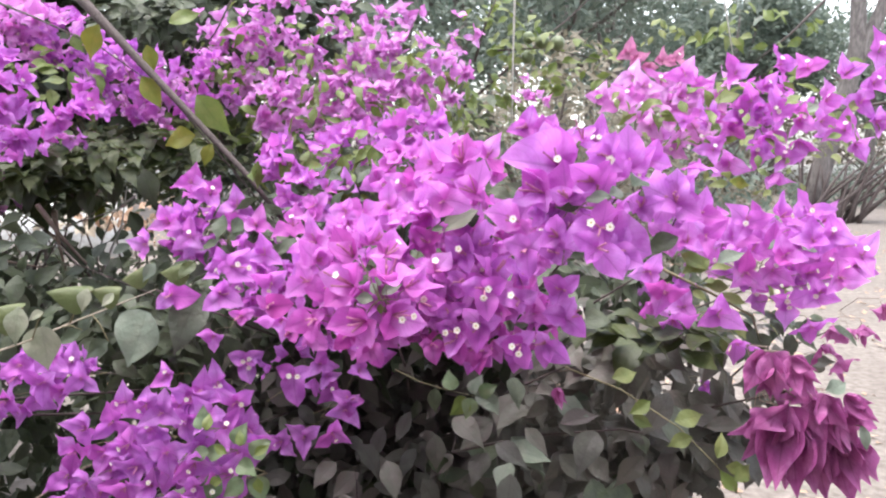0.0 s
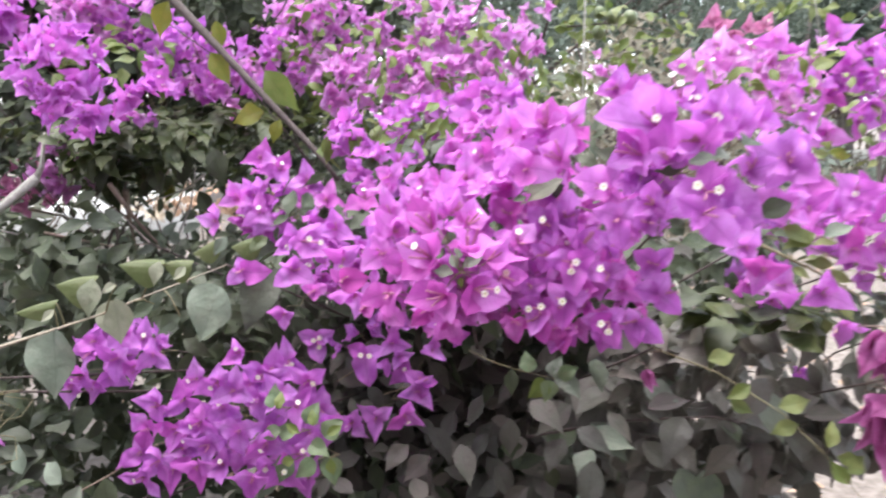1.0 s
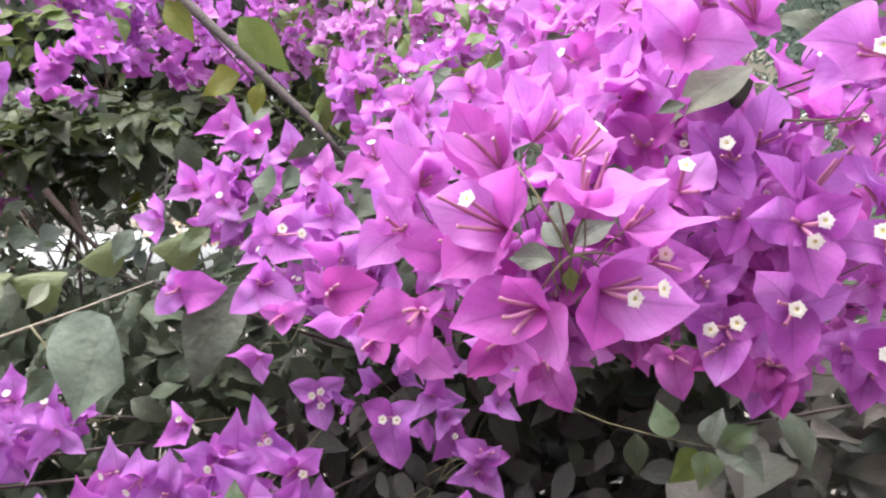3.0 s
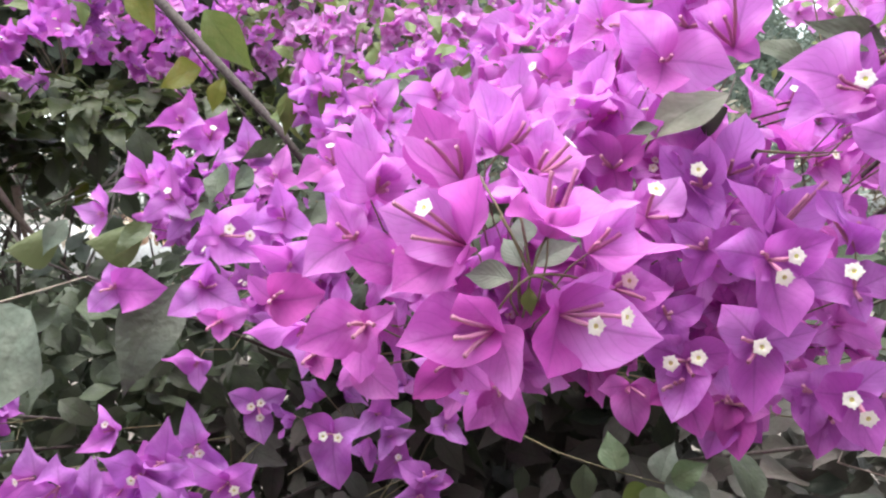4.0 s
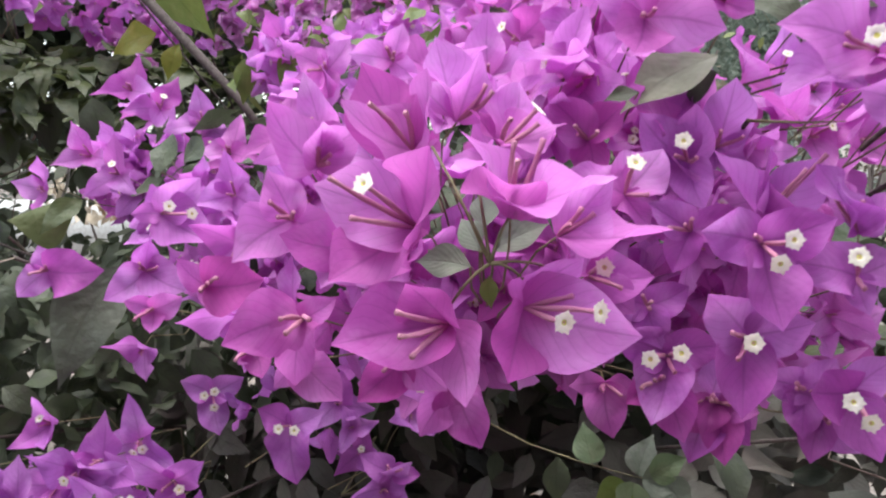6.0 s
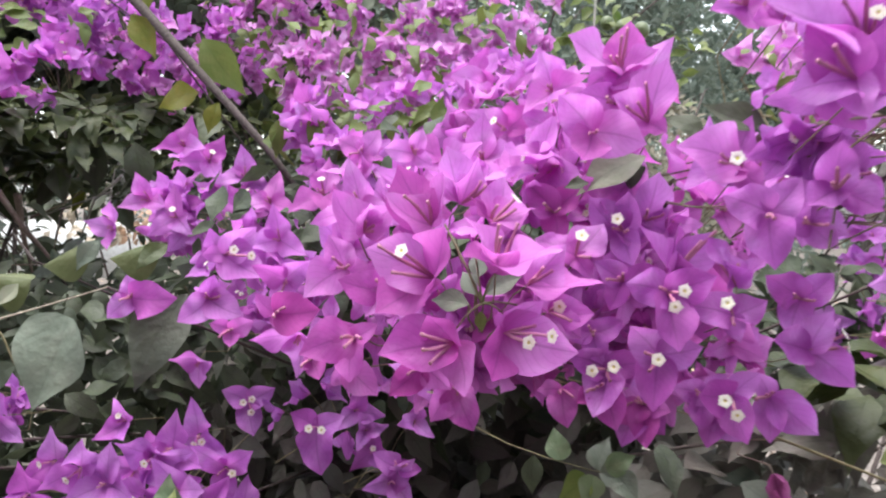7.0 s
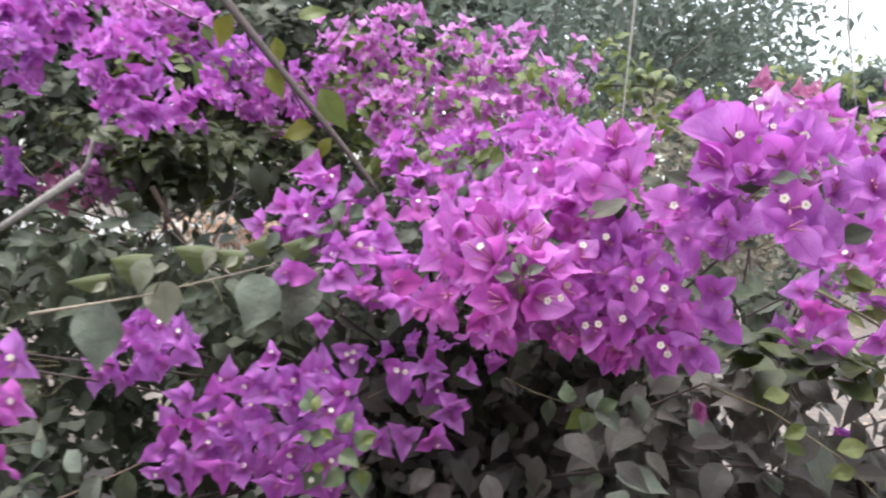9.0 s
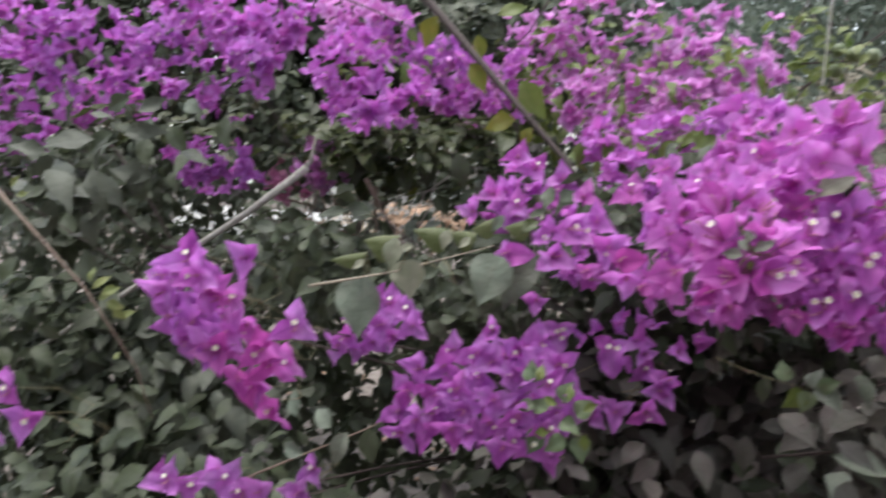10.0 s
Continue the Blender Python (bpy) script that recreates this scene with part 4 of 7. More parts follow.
# lower left
c = Cluster(main, (-0.405, 1.200, 0.858), "purple", "low purple cluster with many white-tipped blossoms")
c.leaf(-0.337, 1.045, 0.945, 0, 25, 100, 0.036, "sage")
c.leaf(-0.295, 1.045, 0.924, 10, 20, 60, 0.034, "sage")
c.leaf(-0.313, 1.045, 0.908, -10, 35, 170, 0.034, "sage")
c.leaf(-0.334, 1.045, 0.913, 0, 40, 200, 0.03, "sage")
c.leaf(-0.272, 1.045, 0.905, 10, 25, 40, 0.038, "sage")
c.leaf(-0.267, 1.045, 0.874, 15, 20, 280, 0.04, "sage")
c.leaf(-0.321, 1.045, 0.876, -10, 20, 250, 0.042, "sage")
c.leaf(-0.292, 1.045, 0.893, 0, 45, 330, 0.034, "sage")
c.leaf(-0.286, 1.045, 0.869, 0, 30, 220, 0.036, "sage")
c.flower(-0.481, 1.078, 0.945, -1, -12, 98, 0.03876, 0, 28)
c.flower(-0.428, 1.071, 0.974, 7, -7, 205, 0.03876, 0, 35)
c.flower(-0.389, 1.099, 0.964, -1, 11, 293, 0.03876, 1, 35)
c.flower(-0.337, 1.067, 0.958, -11, 28, 10, 0.03876, 0, 45)
c.flower(-0.321, 1.093, 0.927, -1, 26, 58, 0.03876, 0, 28)
c.flower(-0.371, 1.139, 0.881, -21, 4, 317, 0.03876, 0, 28)
c.flower(-0.407, 1.113, 0.856, -4, -5, 353, 0.03876, 1, 45)
c.flower(-0.438, 1.101, 0.834, -12, 17, 72, 0.03876, 0, 45)
c.flower(-0.512, 1.136, 0.846, 6, 24, 99, 0.03876, 1, 45)
c.flower(-0.513, 1.097, 0.828, 12, 8, 146, 0.03876, 0, 35)
c.flower(-0.318, 1.071, 0.866, 23, 18, 49, 0.03876, 0, 35)
c.flower(-0.295, 1.116, 0.882, 16, 11, 257, 0.03876, 0, 35)
c.flower(-0.267, 1.072, 0.918, 8, -2, 261, 0.03876, 0, 45)
c.flower(-0.465, 1.133, 0.884, 9, -6, 176, 0.03876, 1, 28)
c.flower(-0.541, 1.084, 0.896, -11, -3, 17, 0.03876, 0, 35)
c.flower(-0.556, 1.084, 0.860, 20, 6, 89, 0.03876, 0, 28)
c.flower(-0.365, 1.073, 0.848, 17, -19, 103, 0.03876, 0, 28)
c.flower(-0.306, 1.084, 0.825, -25, 30, 194, 0.03876, 0, 28)
c.flower(-0.419, 1.106, 0.913, -11, -12, 209, 0.03876, 0, 35)
c.flower(-0.369, 1.093, 0.979, 12, -16, 147, 0.03876, 0, 28)
c.head((-0.340, 1.290, 0.973), (-0.371, 1.290, 0.986), (-0.307, 1.290, 0.991), (-0.329, 1.278, 0.935), (-0.337, 1.260, 0.981), tubes=[(-0.337, 1.260, 0.981, 1), (-0.327, 1.260, 0.985, 1), (-0.328, 1.260, 0.970, 1)])
c.head((-0.240, 1.200, 0.976), (-0.269, 1.200, 0.990), (-0.211, 1.200, 0.989), (-0.233, 1.185, 0.928), (-0.242, 1.170, 0.984), tubes=[(-0.242, 1.170, 0.984, 1), (-0.229, 1.170, 0.983, 1)])
c.head((-0.154, 1.220, 0.927), (-0.184, 1.220, 0.942), (-0.128, 1.220, 0.924), (-0.157, 1.220, 0.898), (-0.152, 1.200, 0.940))
c.flower(-0.520, 1.080, 0.933, -20, 10, 60, 0.0399, 0, 30)
c.flower(-0.404, 1.070, 0.960, 0, 15, 90, 0.0399, 0, 30)
c.flower(-0.451, 1.060, 0.918, -10, 0, 200, 0.03876, 1, 30)
c.flower(-0.438, 1.050, 0.888, -10, -10, 150, 0.03876, 0, 30)
c.flower(-0.393, 1.050, 0.910, 0, -5, 30, 0.03876, 0, 30)
c.flower(-0.355, 1.050, 0.894, 10, -10, 210, 0.03876, 0, 30)
c.flower(-0.311, 1.120, 0.960, 5, 0, 30, 0.04104, 1, 28)
c.flower(-0.356, 1.100, 0.984, 0, 10, 90, 0.03876, 0, 32)
c.flower(-0.374, 1.080, 0.945, 10, 0, 150, 0.03648, 1, 32)
c.flower(-0.511, 1.050, 0.864, -15, -15, 200, 0.03876, 0, 32)
c.flower(-0.452, 1.040, 0.861, 0, -15, 30, 0.03876, 0, 32)
c.flower(-0.330, 1.050, 0.853, 10, -10, 90, 0.03876, 1, 30)
c.flower(-0.296, 1.120, 0.918, 15, 0, 330, 0.03876, 0, 32)
c.flower(-0.345, 1.140, 0.984, 5, 5, 210, 0.03876, 2, 32)
c.flower(-0.422, 1.150, 0.992, -10, 10, 90, 0.0342, 0, 60)
c.flower(-0.479, 1.120, 0.960, 0, 5, 210, 0.03648, 1, 34)
c.flower(-0.374, 1.040, 0.846, 0, -20, 270, 0.03876, 0, 32)
c.flower(-0.425, 1.080, 0.932, 0, 10, 110, 0.03648, 0, 34)
c.flower(-0.489, 1.070, 0.901, -15, 5, 150, 0.03648, 0, 34)
c.flower(-0.308, 1.100, 0.889, 15, -10, 300, 0.03648, 0, 34)
c.flower(-0.533, 1.050, 0.841, -10, -10, 180, 0.03876, 0, 32)
c.leaf(-0.321, 1.000, 0.961, 0, 20, 90, 0.026, "young")
c.leaf(-0.295, 1.000, 0.928, 0, 20, 150, 0.024, "young")
c.leaf(-0.276, 1.000, 0.939, 0, 25, 100, 0.024, "young")
c.leaf(-0.257, 1.000, 0.926, 10, 20, 30, 0.024, "young")
c.leaf(-0.254, 1.000, 0.893, 10, 0, 280, 0.026, "young")
c.leaf(-0.303, 1.000, 0.890, -10, 10, 200, 0.026, "young")
c.filler(-0.422, 1.175, 0.873, 0.117, 0.060, 0.068, 44, 0.0363, 10)
c.done()

# lower left, trailing flowers
c = Cluster(main, (-0.212, 1.280, 0.875), "purple", "small trailing purple flowers under the main head")
c.filler(-0.210, 1.255, 0.978, 0.106, 0.040, 0.034, 11, 0.0352, 41)
c.flower(-0.225, 1.200, 0.874, 0, 0, 150, 0.03762, 0, 30)
c.flower(-0.262, 1.200, 0.866, -15, 0, 190, 0.0342, 0, 34)
c.flower(-0.180, 1.200, 0.880, 15, -10, 330, 0.03648, 1, 30)
c.flower(-0.161, 1.220, 0.912, 10, 0, 60, 0.03876, 0, 32)
c.flower(-0.184, 1.250, 0.935, 0, 0, 90, 0.0342, 0, 40)
c.done()

# left small
c = Cluster(main, (-0.629, 1.260, 0.967), "purple", "small purple cluster beside grey-green leaves")
c.flower(-0.638, 1.173, 1.018, -2, -3, 70, 0.03876, 0, 28)
c.flower(-0.682, 1.193, 0.976, -25, 1, 257, 0.03876, 0, 35)
c.flower(-0.607, 1.195, 0.953, -20, 1, 283, 0.03876, 0, 45)
c.flower(-0.645, 1.185, 0.941, 21, 4, 86, 0.03876, 0, 45)
c.flower(-0.595, 1.197, 0.999, 21, 7, 80, 0.03876, 0, 28)
c.flower(-0.697, 1.162, 0.935, -18, -12, 259, 0.03876, 0, 45)
c.flower(-0.652, 1.160, 1.004, -10, 15, 90, 0.03876, 0, 32)
c.flower(-0.672, 1.150, 0.955, -15, -10, 200, 0.03876, 1, 32)
c.flower(-0.616, 1.150, 0.981, 5, 0, 30, 0.03876, 0, 32)
c.flower(-0.568, 1.170, 0.982, 15, 0, 330, 0.03648, 0, 40)
c.flower(-0.610, 1.170, 1.012, 10, 20, 90, 0.03876, 1, 34)
c.flower(-0.664, 1.170, 0.937, -10, -25, 250, 0.03648, 0, 38)
c.filler(-0.645, 1.235, 0.970, 0.061, 0.040, 0.036, 13, 0.0352, 11)
c.done()

# far left, seen late
c = Cluster(main, (-0.752, 0.920, 1.005), "purple", "drooping purple cluster, its oldest bracts reddened")
c.flower(-0.803, 0.854, 1.097, 2, 0, 295, 0.0399, 0, 30)
c.flower(-0.756, 0.832, 1.110, 6, -13, 334, 0.0399, 0, 30)
c.flower(-0.803, 0.822, 1.062, 6, -10, 38, 0.0399, 0, 30)
c.flower(-0.809, 0.877, 1.042, 22, -7, 22, 0.0399, 0, 40)
c.flower(-0.774, 0.872, 1.035, 13, -8, 195, 0.0399, 0, 40)
c.flower(-0.766, 0.837, 1.026, 18, -14, 233, 0.0399, 0, 30)
c.flower(-0.731, 0.861, 1.010, 17, -7, 68, 0.0399, 0, 40)
c.flower(-0.809, 0.866, 1.008, -10, -2, 314, 0.0399, 0, 40)
c.flower(-0.715, 0.823, 1.063, -25, -15, 68, 0.0399, 0, 30, colour="deep_rose")
c.flower(-0.699, 0.876, 0.932, -6, 4, 187, 0.0399, 0, 30, colour="deep_rose")
c.flower(-0.661, 0.839, 0.999, 10, -2, 223, 0.0399, 0, 40, colour="deep_rose")
c.flower(-0.730, 0.824, 1.002, 12, -10, 256, 0.0399, 0, 30)
c.flower(-0.764, 0.820, 1.109, 5, 15, 90, 0.04104, 1, 30)
c.flower(-0.801, 0.830, 1.084, -20, 0, 180, 0.0399, 0, 32)
c.flower(-0.730, 0.820, 1.073, 20, 0, 30, 0.0399, 0, 32)
c.flower(-0.788, 0.820, 1.034, -20, -15, 180, 0.04104, 0, 32)
c.flower(-0.715, 0.820, 0.997, 5, -10, 60, 0.04104, 1, 32, colour="deep_rose")
c.flower(-0.700, 0.850, 0.962, -5, -45, 270, 0.04104, 0, 45, colour="deep_rose")
c.flower(-0.649, 0.840, 0.981, 15, -25, 90, 0.04104, 0, 38, colour="deep_rose")
c.flower(-0.677, 0.900, 0.900, 0, -30, 90, 0.0399, 0, 35, colour="deep_rose")
c.flower(-0.703, 0.860, 1.112, 10, 10, 30, 0.03648, 0, 38)
c.flower(-0.589, 0.790, 1.046, 10, 0, 90, 0.03876, 1, 30)
c.flower(-0.733, 0.800, 1.094, 0, 10, 210, 0.03876, 0, 34)
c.flower(-0.776, 0.840, 1.001, -10, -30, 270, 0.03876, 0, 36)
c.filler(-0.795, 0.885, 1.048, 0.042, 0.030, 0.051, 6, 0.0374, 12)
c.done()
c = Cluster(main, (-0.860, 0.990, 0.681), "purple", "low purple flowers near the ground side")
c.flower(-0.846, 0.900, 0.763, -10, 20, 90, 0.0399, 1, 30)
c.flower(-0.750, 0.900, 0.780, 10, 20, 60, 0.0399, 0, 30)
c.flower(-0.705, 0.920, 0.763, 10, 10, 30, 0.03762, 0, 30)
c.flower(-1.017, 0.780, 0.909, 0, 0, 90, 0.04104, 1, 32)
c.flower(-0.988, 0.780, 0.873, 10, -10, 30, 0.04104, 0, 32)
c.flower(-1.047, 0.780, 0.864, -10, -10, 200, 0.04104, 0, 32)
c.done()

# right
c = Cluster(main, (0.498, 1.220, 1.117), "magenta", "loose purple-magenta flowers on thin stalks")
c.flower(0.335, 1.050, 1.211, -23, 33, 201, 0.03762, 1, 42)
c.flower(0.457, 1.130, 1.188, 15, 33, 71, 0.03762, 0, 60)
c.flower(0.475, 1.060, 1.192, -16, 19, 229, 0.0399, 0, 60)
c.flower(0.514, 1.060, 1.211, -29, 34, 206, 0.03876, 0, 50)
c.flower(0.561, 1.100, 1.219, -15, -2, 111, 0.03876, 0, 42)
c.flower(0.487, 1.190, 1.112, 23, -4, 182, 0.03762, 1, 50)
c.flower(0.546, 1.050, 1.162, 17, 18, 224, 0.0399, 0, 50)
c.flower(0.539, 1.160, 1.195, -18, 6, 328, 0.04104, 0, 50)
c.flower(0.471, 1.100, 1.196, -9, 21, 202, 0.03876, 0, 50)
c.flower(0.451, 1.190, 1.173, 17, -9, 156, 0.04104, 0, 60)
c.flower(0.332, 1.180, 1.096, -12, -10, 88, 0.03762, 0, 60)
c.flower(0.354, 1.110, 1.107, -24, 27, 204, 0.03762, 0, 42)
c.flower(0.532, 1.070, 1.136, -18, 6, 227, 0.03876, 1, 60)
c.flower(0.588, 1.070, 1.188, -24, 25, 61, 0.04218, 0, 42)
c.flower(0.416, 1.160, 1.227, 24, -6, 243, 0.03648, 0, 60)
c.flower(0.431, 1.090, 1.234, -7, 24, 251, 0.0399, 1, 42)
c.flower(0.492, 1.120, 1.239, 21, 31, 310, 0.0399, 0, 42)
c.flower(0.518, 1.090, 1.248, 18, 35, 240, 0.03876, 1, 50)
c.flower(0.316, 1.080, 1.138, -10, -10, 260, 0.0399, 0, 44)
c.flower(0.328, 1.080, 1.098, 0, -40, 270, 0.04104, 0, 52)
c.flower(0.382, 1.050, 1.111, 0, 5, 90, 0.04332, 0, 40)
c.flower(0.413, 1.060, 1.073, 10, -40, 280, 0.03876, 0, 57)
c.flower(0.475, 1.100, 1.163, 0, 10, 90, 0.03876, 1, 44)
c.flower(0.491, 1.080, 1.122, 5, -5, 150, 0.04104, 2, 42)
c.flower(0.535, 1.100, 1.088, 10, -35, 300, 0.04104, 0, 50)
c.flower(0.525, 1.100, 1.159, 15, 10, 30, 0.03876, 1, 46)
c.flower(0.437, 1.100, 1.161, -10, 0, 210, 0.03876, 0, 46)
c.flower(0.427, 1.120, 1.210, -10, 25, 90, 0.04104, 0, 46)
c.flower(0.476, 1.150, 1.223, 0, 30, 110, 0.0399, 0, 48)
c.flower(0.527, 1.150, 1.223, 10, 30, 90, 0.0399, 0, 48)
c.flower(0.584, 1.180, 1.225, 15, 30, 60, 0.0399, 0, 48)
c.flower(0.607, 1.160, 1.188, 25, 10, 30, 0.0399, 0, 48)
c.flower(0.615, 1.140, 1.165, 25, 0, 330, 0.03876, 0, 48)
c.flower(0.379, 1.100, 1.213, -15, 20, 150, 0.03876, 0, 48)
c.flower(0.572, 1.140, 1.165, 10, 15, 90, 0.03876, 0, 48)
c.flower(0.299, 1.100, 1.163, -20, 0, 180, 0.03876, 0, 52)
c.flower(0.352, 1.050, 1.250, 0, 20, 90, 0.03876, 0, 48)
c.leaf(0.328, 1.050, 1.195, 0, 40, 330, 0.046, "young")
c.leaf(0.367, 1.050, 1.187, 10, 40, 200, 0.046, "young")
c.leaf(0.375, 1.040, 1.185, 0, 50, 20, 0.046, "dusty")
c.leaf(0.484, 1.080, 1.207, 0, 50, 200, 0.03, "dusty")
c.leaf(0.509, 1.080, 1.199, 0, 50, 10, 0.03, "dusty")
c.filler(0.548, 1.235, 1.170, 0.109, 0.070, 0.054, 44, 0.0363, 13)
c.done()

c = Cluster(main, (0.150, 1.180, 1.190), "magenta", "small magenta flowers behind the arching branch")
c.flower(0.149, 1.080, 1.238, 10, 10, 90, 0.03876, 0, 52)
c.flower(0.143, 1.100, 1.252, -10, 20, 60, 0.03876, 0, 52)
c.flower(0.156, 1.060, 1.220, 10, 10, 200, 0.03876, 0, 52)
c.flower(0.177, 1.080, 1.243, 15, 10, 120, 0.03876, 1, 52)
c.flower(0.128, 1.120, 1.265, 0, 20, 90, 0.03762, 0, 52)
c.flower(0.173, 1.120, 1.268, 0, 20, 150, 0.03762, 0, 52)
c.flower(0.127, 1.060, 1.222, 0, 20, 30, 0.03762, 1, 52)
c.done()

# wilted
c = Cluster(right, (0.411, 0.890, 1.053), "wilted", "wilted crimson bracts hanging in a heavy bunch")
c.head((0.387, 0.900, 1.098), (0.357, 0.888, 1.048), (0.380, 0.908, 1.068), (0.395, 0.896, 1.048), (0.374, 0.878, 1.089), broad=1.01)
c.head((0.388, 0.885, 1.101), (0.395, 0.873, 1.047), (0.385, 0.893, 1.051), (0.415, 0.881, 1.058), (0.382, 0.863, 1.090), broad=1.09)
c.head((0.405, 0.890, 1.096), (0.428, 0.878, 1.049), (0.420, 0.898, 1.062), (0.446, 0.886, 1.072), (0.405, 0.868, 1.090), broad=1.04)
c.head((0.408, 0.875, 1.099), (0.435, 0.863, 1.091), (0.438, 0.883, 1.057), (0.415, 0.871, 1.055), (0.405, 0.853, 1.094), broad=1.1)
c.head((0.408, 0.915, 1.073), (0.378, 0.903, 1.044), (0.424, 0.923, 1.023), (0.402, 0.911, 1.035), (0.396, 0.893, 1.066), broad=1.11)
c.head((0.399, 0.900, 1.020), (0.348, 0.888, 0.996), (0.379, 0.908, 0.973), (0.391, 0.896, 0.968), (0.380, 0.878, 1.014), broad=0.97)
c.head((0.403, 0.890, 1.026), (0.360, 0.878, 0.968), (0.389, 0.898, 0.947), (0.395, 0.886, 0.985), (0.386, 0.868, 1.014), broad=0.95)
c.head((0.408, 0.880, 1.030), (0.395, 0.868, 0.943), (0.389, 0.888, 0.945), (0.417, 0.876, 0.960), (0.396, 0.858, 1.010), broad=1.16)
c.head((0.417, 0.885, 1.021), (0.424, 0.873, 0.929), (0.417, 0.893, 0.930), (0.445, 0.881, 0.948), (0.411, 0.863, 1.000), broad=1.01)
c.head((0.430, 0.895, 1.027), (0.453, 0.883, 0.931), (0.449, 0.903, 0.938), (0.422, 0.891, 0.977), (0.424, 0.873, 1.008), broad=1.01)
c.head((0.406, 0.870, 1.041), (0.363, 0.858, 1.016), (0.394, 0.878, 0.985), (0.422, 0.866, 0.994), (0.392, 0.848, 1.034), broad=1.2)
c.head((0.438, 0.880, 1.046), (0.452, 0.868, 0.999), (0.445, 0.888, 0.996), (0.476, 0.876, 0.993), (0.434, 0.858, 1.036), broad=1.07)
c.head((0.447, 0.870, 1.055), (0.429, 0.858, 1.022), (0.470, 0.878, 1.003), (0.476, 0.866, 1.019), (0.440, 0.848, 1.049), broad=1.16)
c.head((0.471, 0.870, 1.055), (0.506, 0.858, 1.027), (0.497, 0.878, 1.011), (0.503, 0.866, 1.047), (0.471, 0.848, 1.053), broad=1.07)
c.head((0.469, 0.880, 1.030), (0.493, 0.868, 0.990), (0.522, 0.888, 0.998), (0.476, 0.876, 0.990), (0.468, 0.858, 1.025), broad=1.11)
c.head((0.464, 0.895, 0.998), (0.478, 0.883, 0.931), (0.469, 0.903, 0.928), (0.500, 0.891, 0.944), (0.459, 0.873, 0.985), broad=0.99)
c.head((0.477, 0.890, 0.997), (0.500, 0.878, 0.937), (0.496, 0.898, 0.921), (0.517, 0.886, 0.949), (0.475, 0.868, 0.984), broad=1.11)
c.head((0.498, 0.900, 0.986), (0.527, 0.888, 0.942), (0.521, 0.908, 0.946), (0.533, 0.896, 0.968), (0.497, 0.878, 0.983), broad=1.17)
c.head((0.453, 0.905, 0.991), (0.470, 0.893, 0.916), (0.462, 0.913, 0.917), (0.486, 0.901, 0.939), (0.449, 0.883, 0.977), broad=1.08)
c.head((0.437, 0.900, 1.052), (0.411, 0.888, 1.035), (0.453, 0.908, 1.019), (0.459, 0.896, 1.032), (0.428, 0.878, 1.051), broad=1.14)
c.leaf(0.443, 0.860, 1.064, 10, 35, 15, 0.036, "dusty")
c.leaf(0.484, 0.855, 1.023, 10, 30, 280, 0.03, "dusty")
c.done()
c = Cluster(right, (0.796, 1.540, 0.966), "wilted", "small wilted crimson bracts farther back")
c.flower(0.701, 1.350, 1.023, -10, -60, 270, 0.0399, 0, 60)
c.flower(0.732, 1.360, 1.015, 0, -60, 250, 0.0399, 0, 60)
c.flower(0.757, 1.360, 1.021, 10, -60, 280, 0.0399, 0, 60)
c.flower(0.611, 1.200, 1.027, 0, -40, 230, 0.0399, 0, 45)
c.flower(0.632, 1.200, 0.999, 10, -40, 300, 0.0399, 0, 45)
c.flower(0.784, 1.350, 1.059, 10, -60, 280, 0.0399, 0, 60)
c.done()

# far clusters of the near bush and its neighbours
c = Cluster(right, (0.574, 1.490, 1.350), "magenta", "arching spray of separate magenta flowers on thin twigs")
c.flower(0.513, 1.380, 1.465, -15, 20, 125, 0.040128, 0, 48)
c.flower(0.572, 1.350, 1.477, 28, 20, 127, 0.039672, 0, 58)
c.flower(0.602, 1.300, 1.468, -26, 15, 127, 0.036366, 1, 48)
c.flower(0.666, 1.300, 1.458, -14, 20, 120, 0.037962, 0, 58)
c.flower(0.661, 1.200, 1.484, 0, 10, 119, 0.042066, 0, 48)
c.flower(0.692, 1.300, 1.413, -5, 5, 69, 0.037962, 0, 38)
c.flower(0.643, 1.320, 1.417, 25, 0, 116, 0.038988, 0, 38)
c.flower(0.570, 1.400, 1.444, 12, 10, 58, 0.037392, 0, 58)
c.flower(0.551, 1.400, 1.421, -28, 0, 88, 0.041724, 0, 48)
c.flower(0.576, 1.350, 1.402, 0, 15, 126, 0.041268, 2, 48)
c.flower(0.613, 1.350, 1.386, 15, -10, 104, 0.038988, 0, 58)
c.flower(0.618, 1.350, 1.354, -2, -60, 270, 0.0419344, 0, 65)
c.flower(0.567, 1.350, 1.367, -22, -60, 270, 0.0413514, 0, 65)
c.flower(0.487, 1.400, 1.333, -24, 10, 54, 0.037164, 0, 38)
c.flower(0.517, 1.400, 1.311, -14, -20, 105, 0.041724, 0, 48)
c.flower(0.395, 1.200, 1.319, -4, -60, 270, 0.0388096, 0, 65)
c.flower(0.558, 1.380, 1.331, -6, -10, 123, 0.03876, 0, 58)
c.flower(0.591, 1.350, 1.320, -4, 10, 124, 0.037962, 1, 48)
c.flower(0.580, 1.350, 1.296, 13, -60, 270, 0.0416036, 0, 65)
c.flower(0.696, 1.350, 1.367, -29, 15, 85, 0.043206, 0, 58)
c.flower(0.714, 1.350, 1.347, 14, -30, 70, 0.041154, 0, 48)
c.flower(0.721, 1.300, 1.382, 4, -10, 123, 0.040242, 0, 58)
c.flower(0.521, 1.420, 1.375, 11, 0, 77, 0.040698, 0, 58)
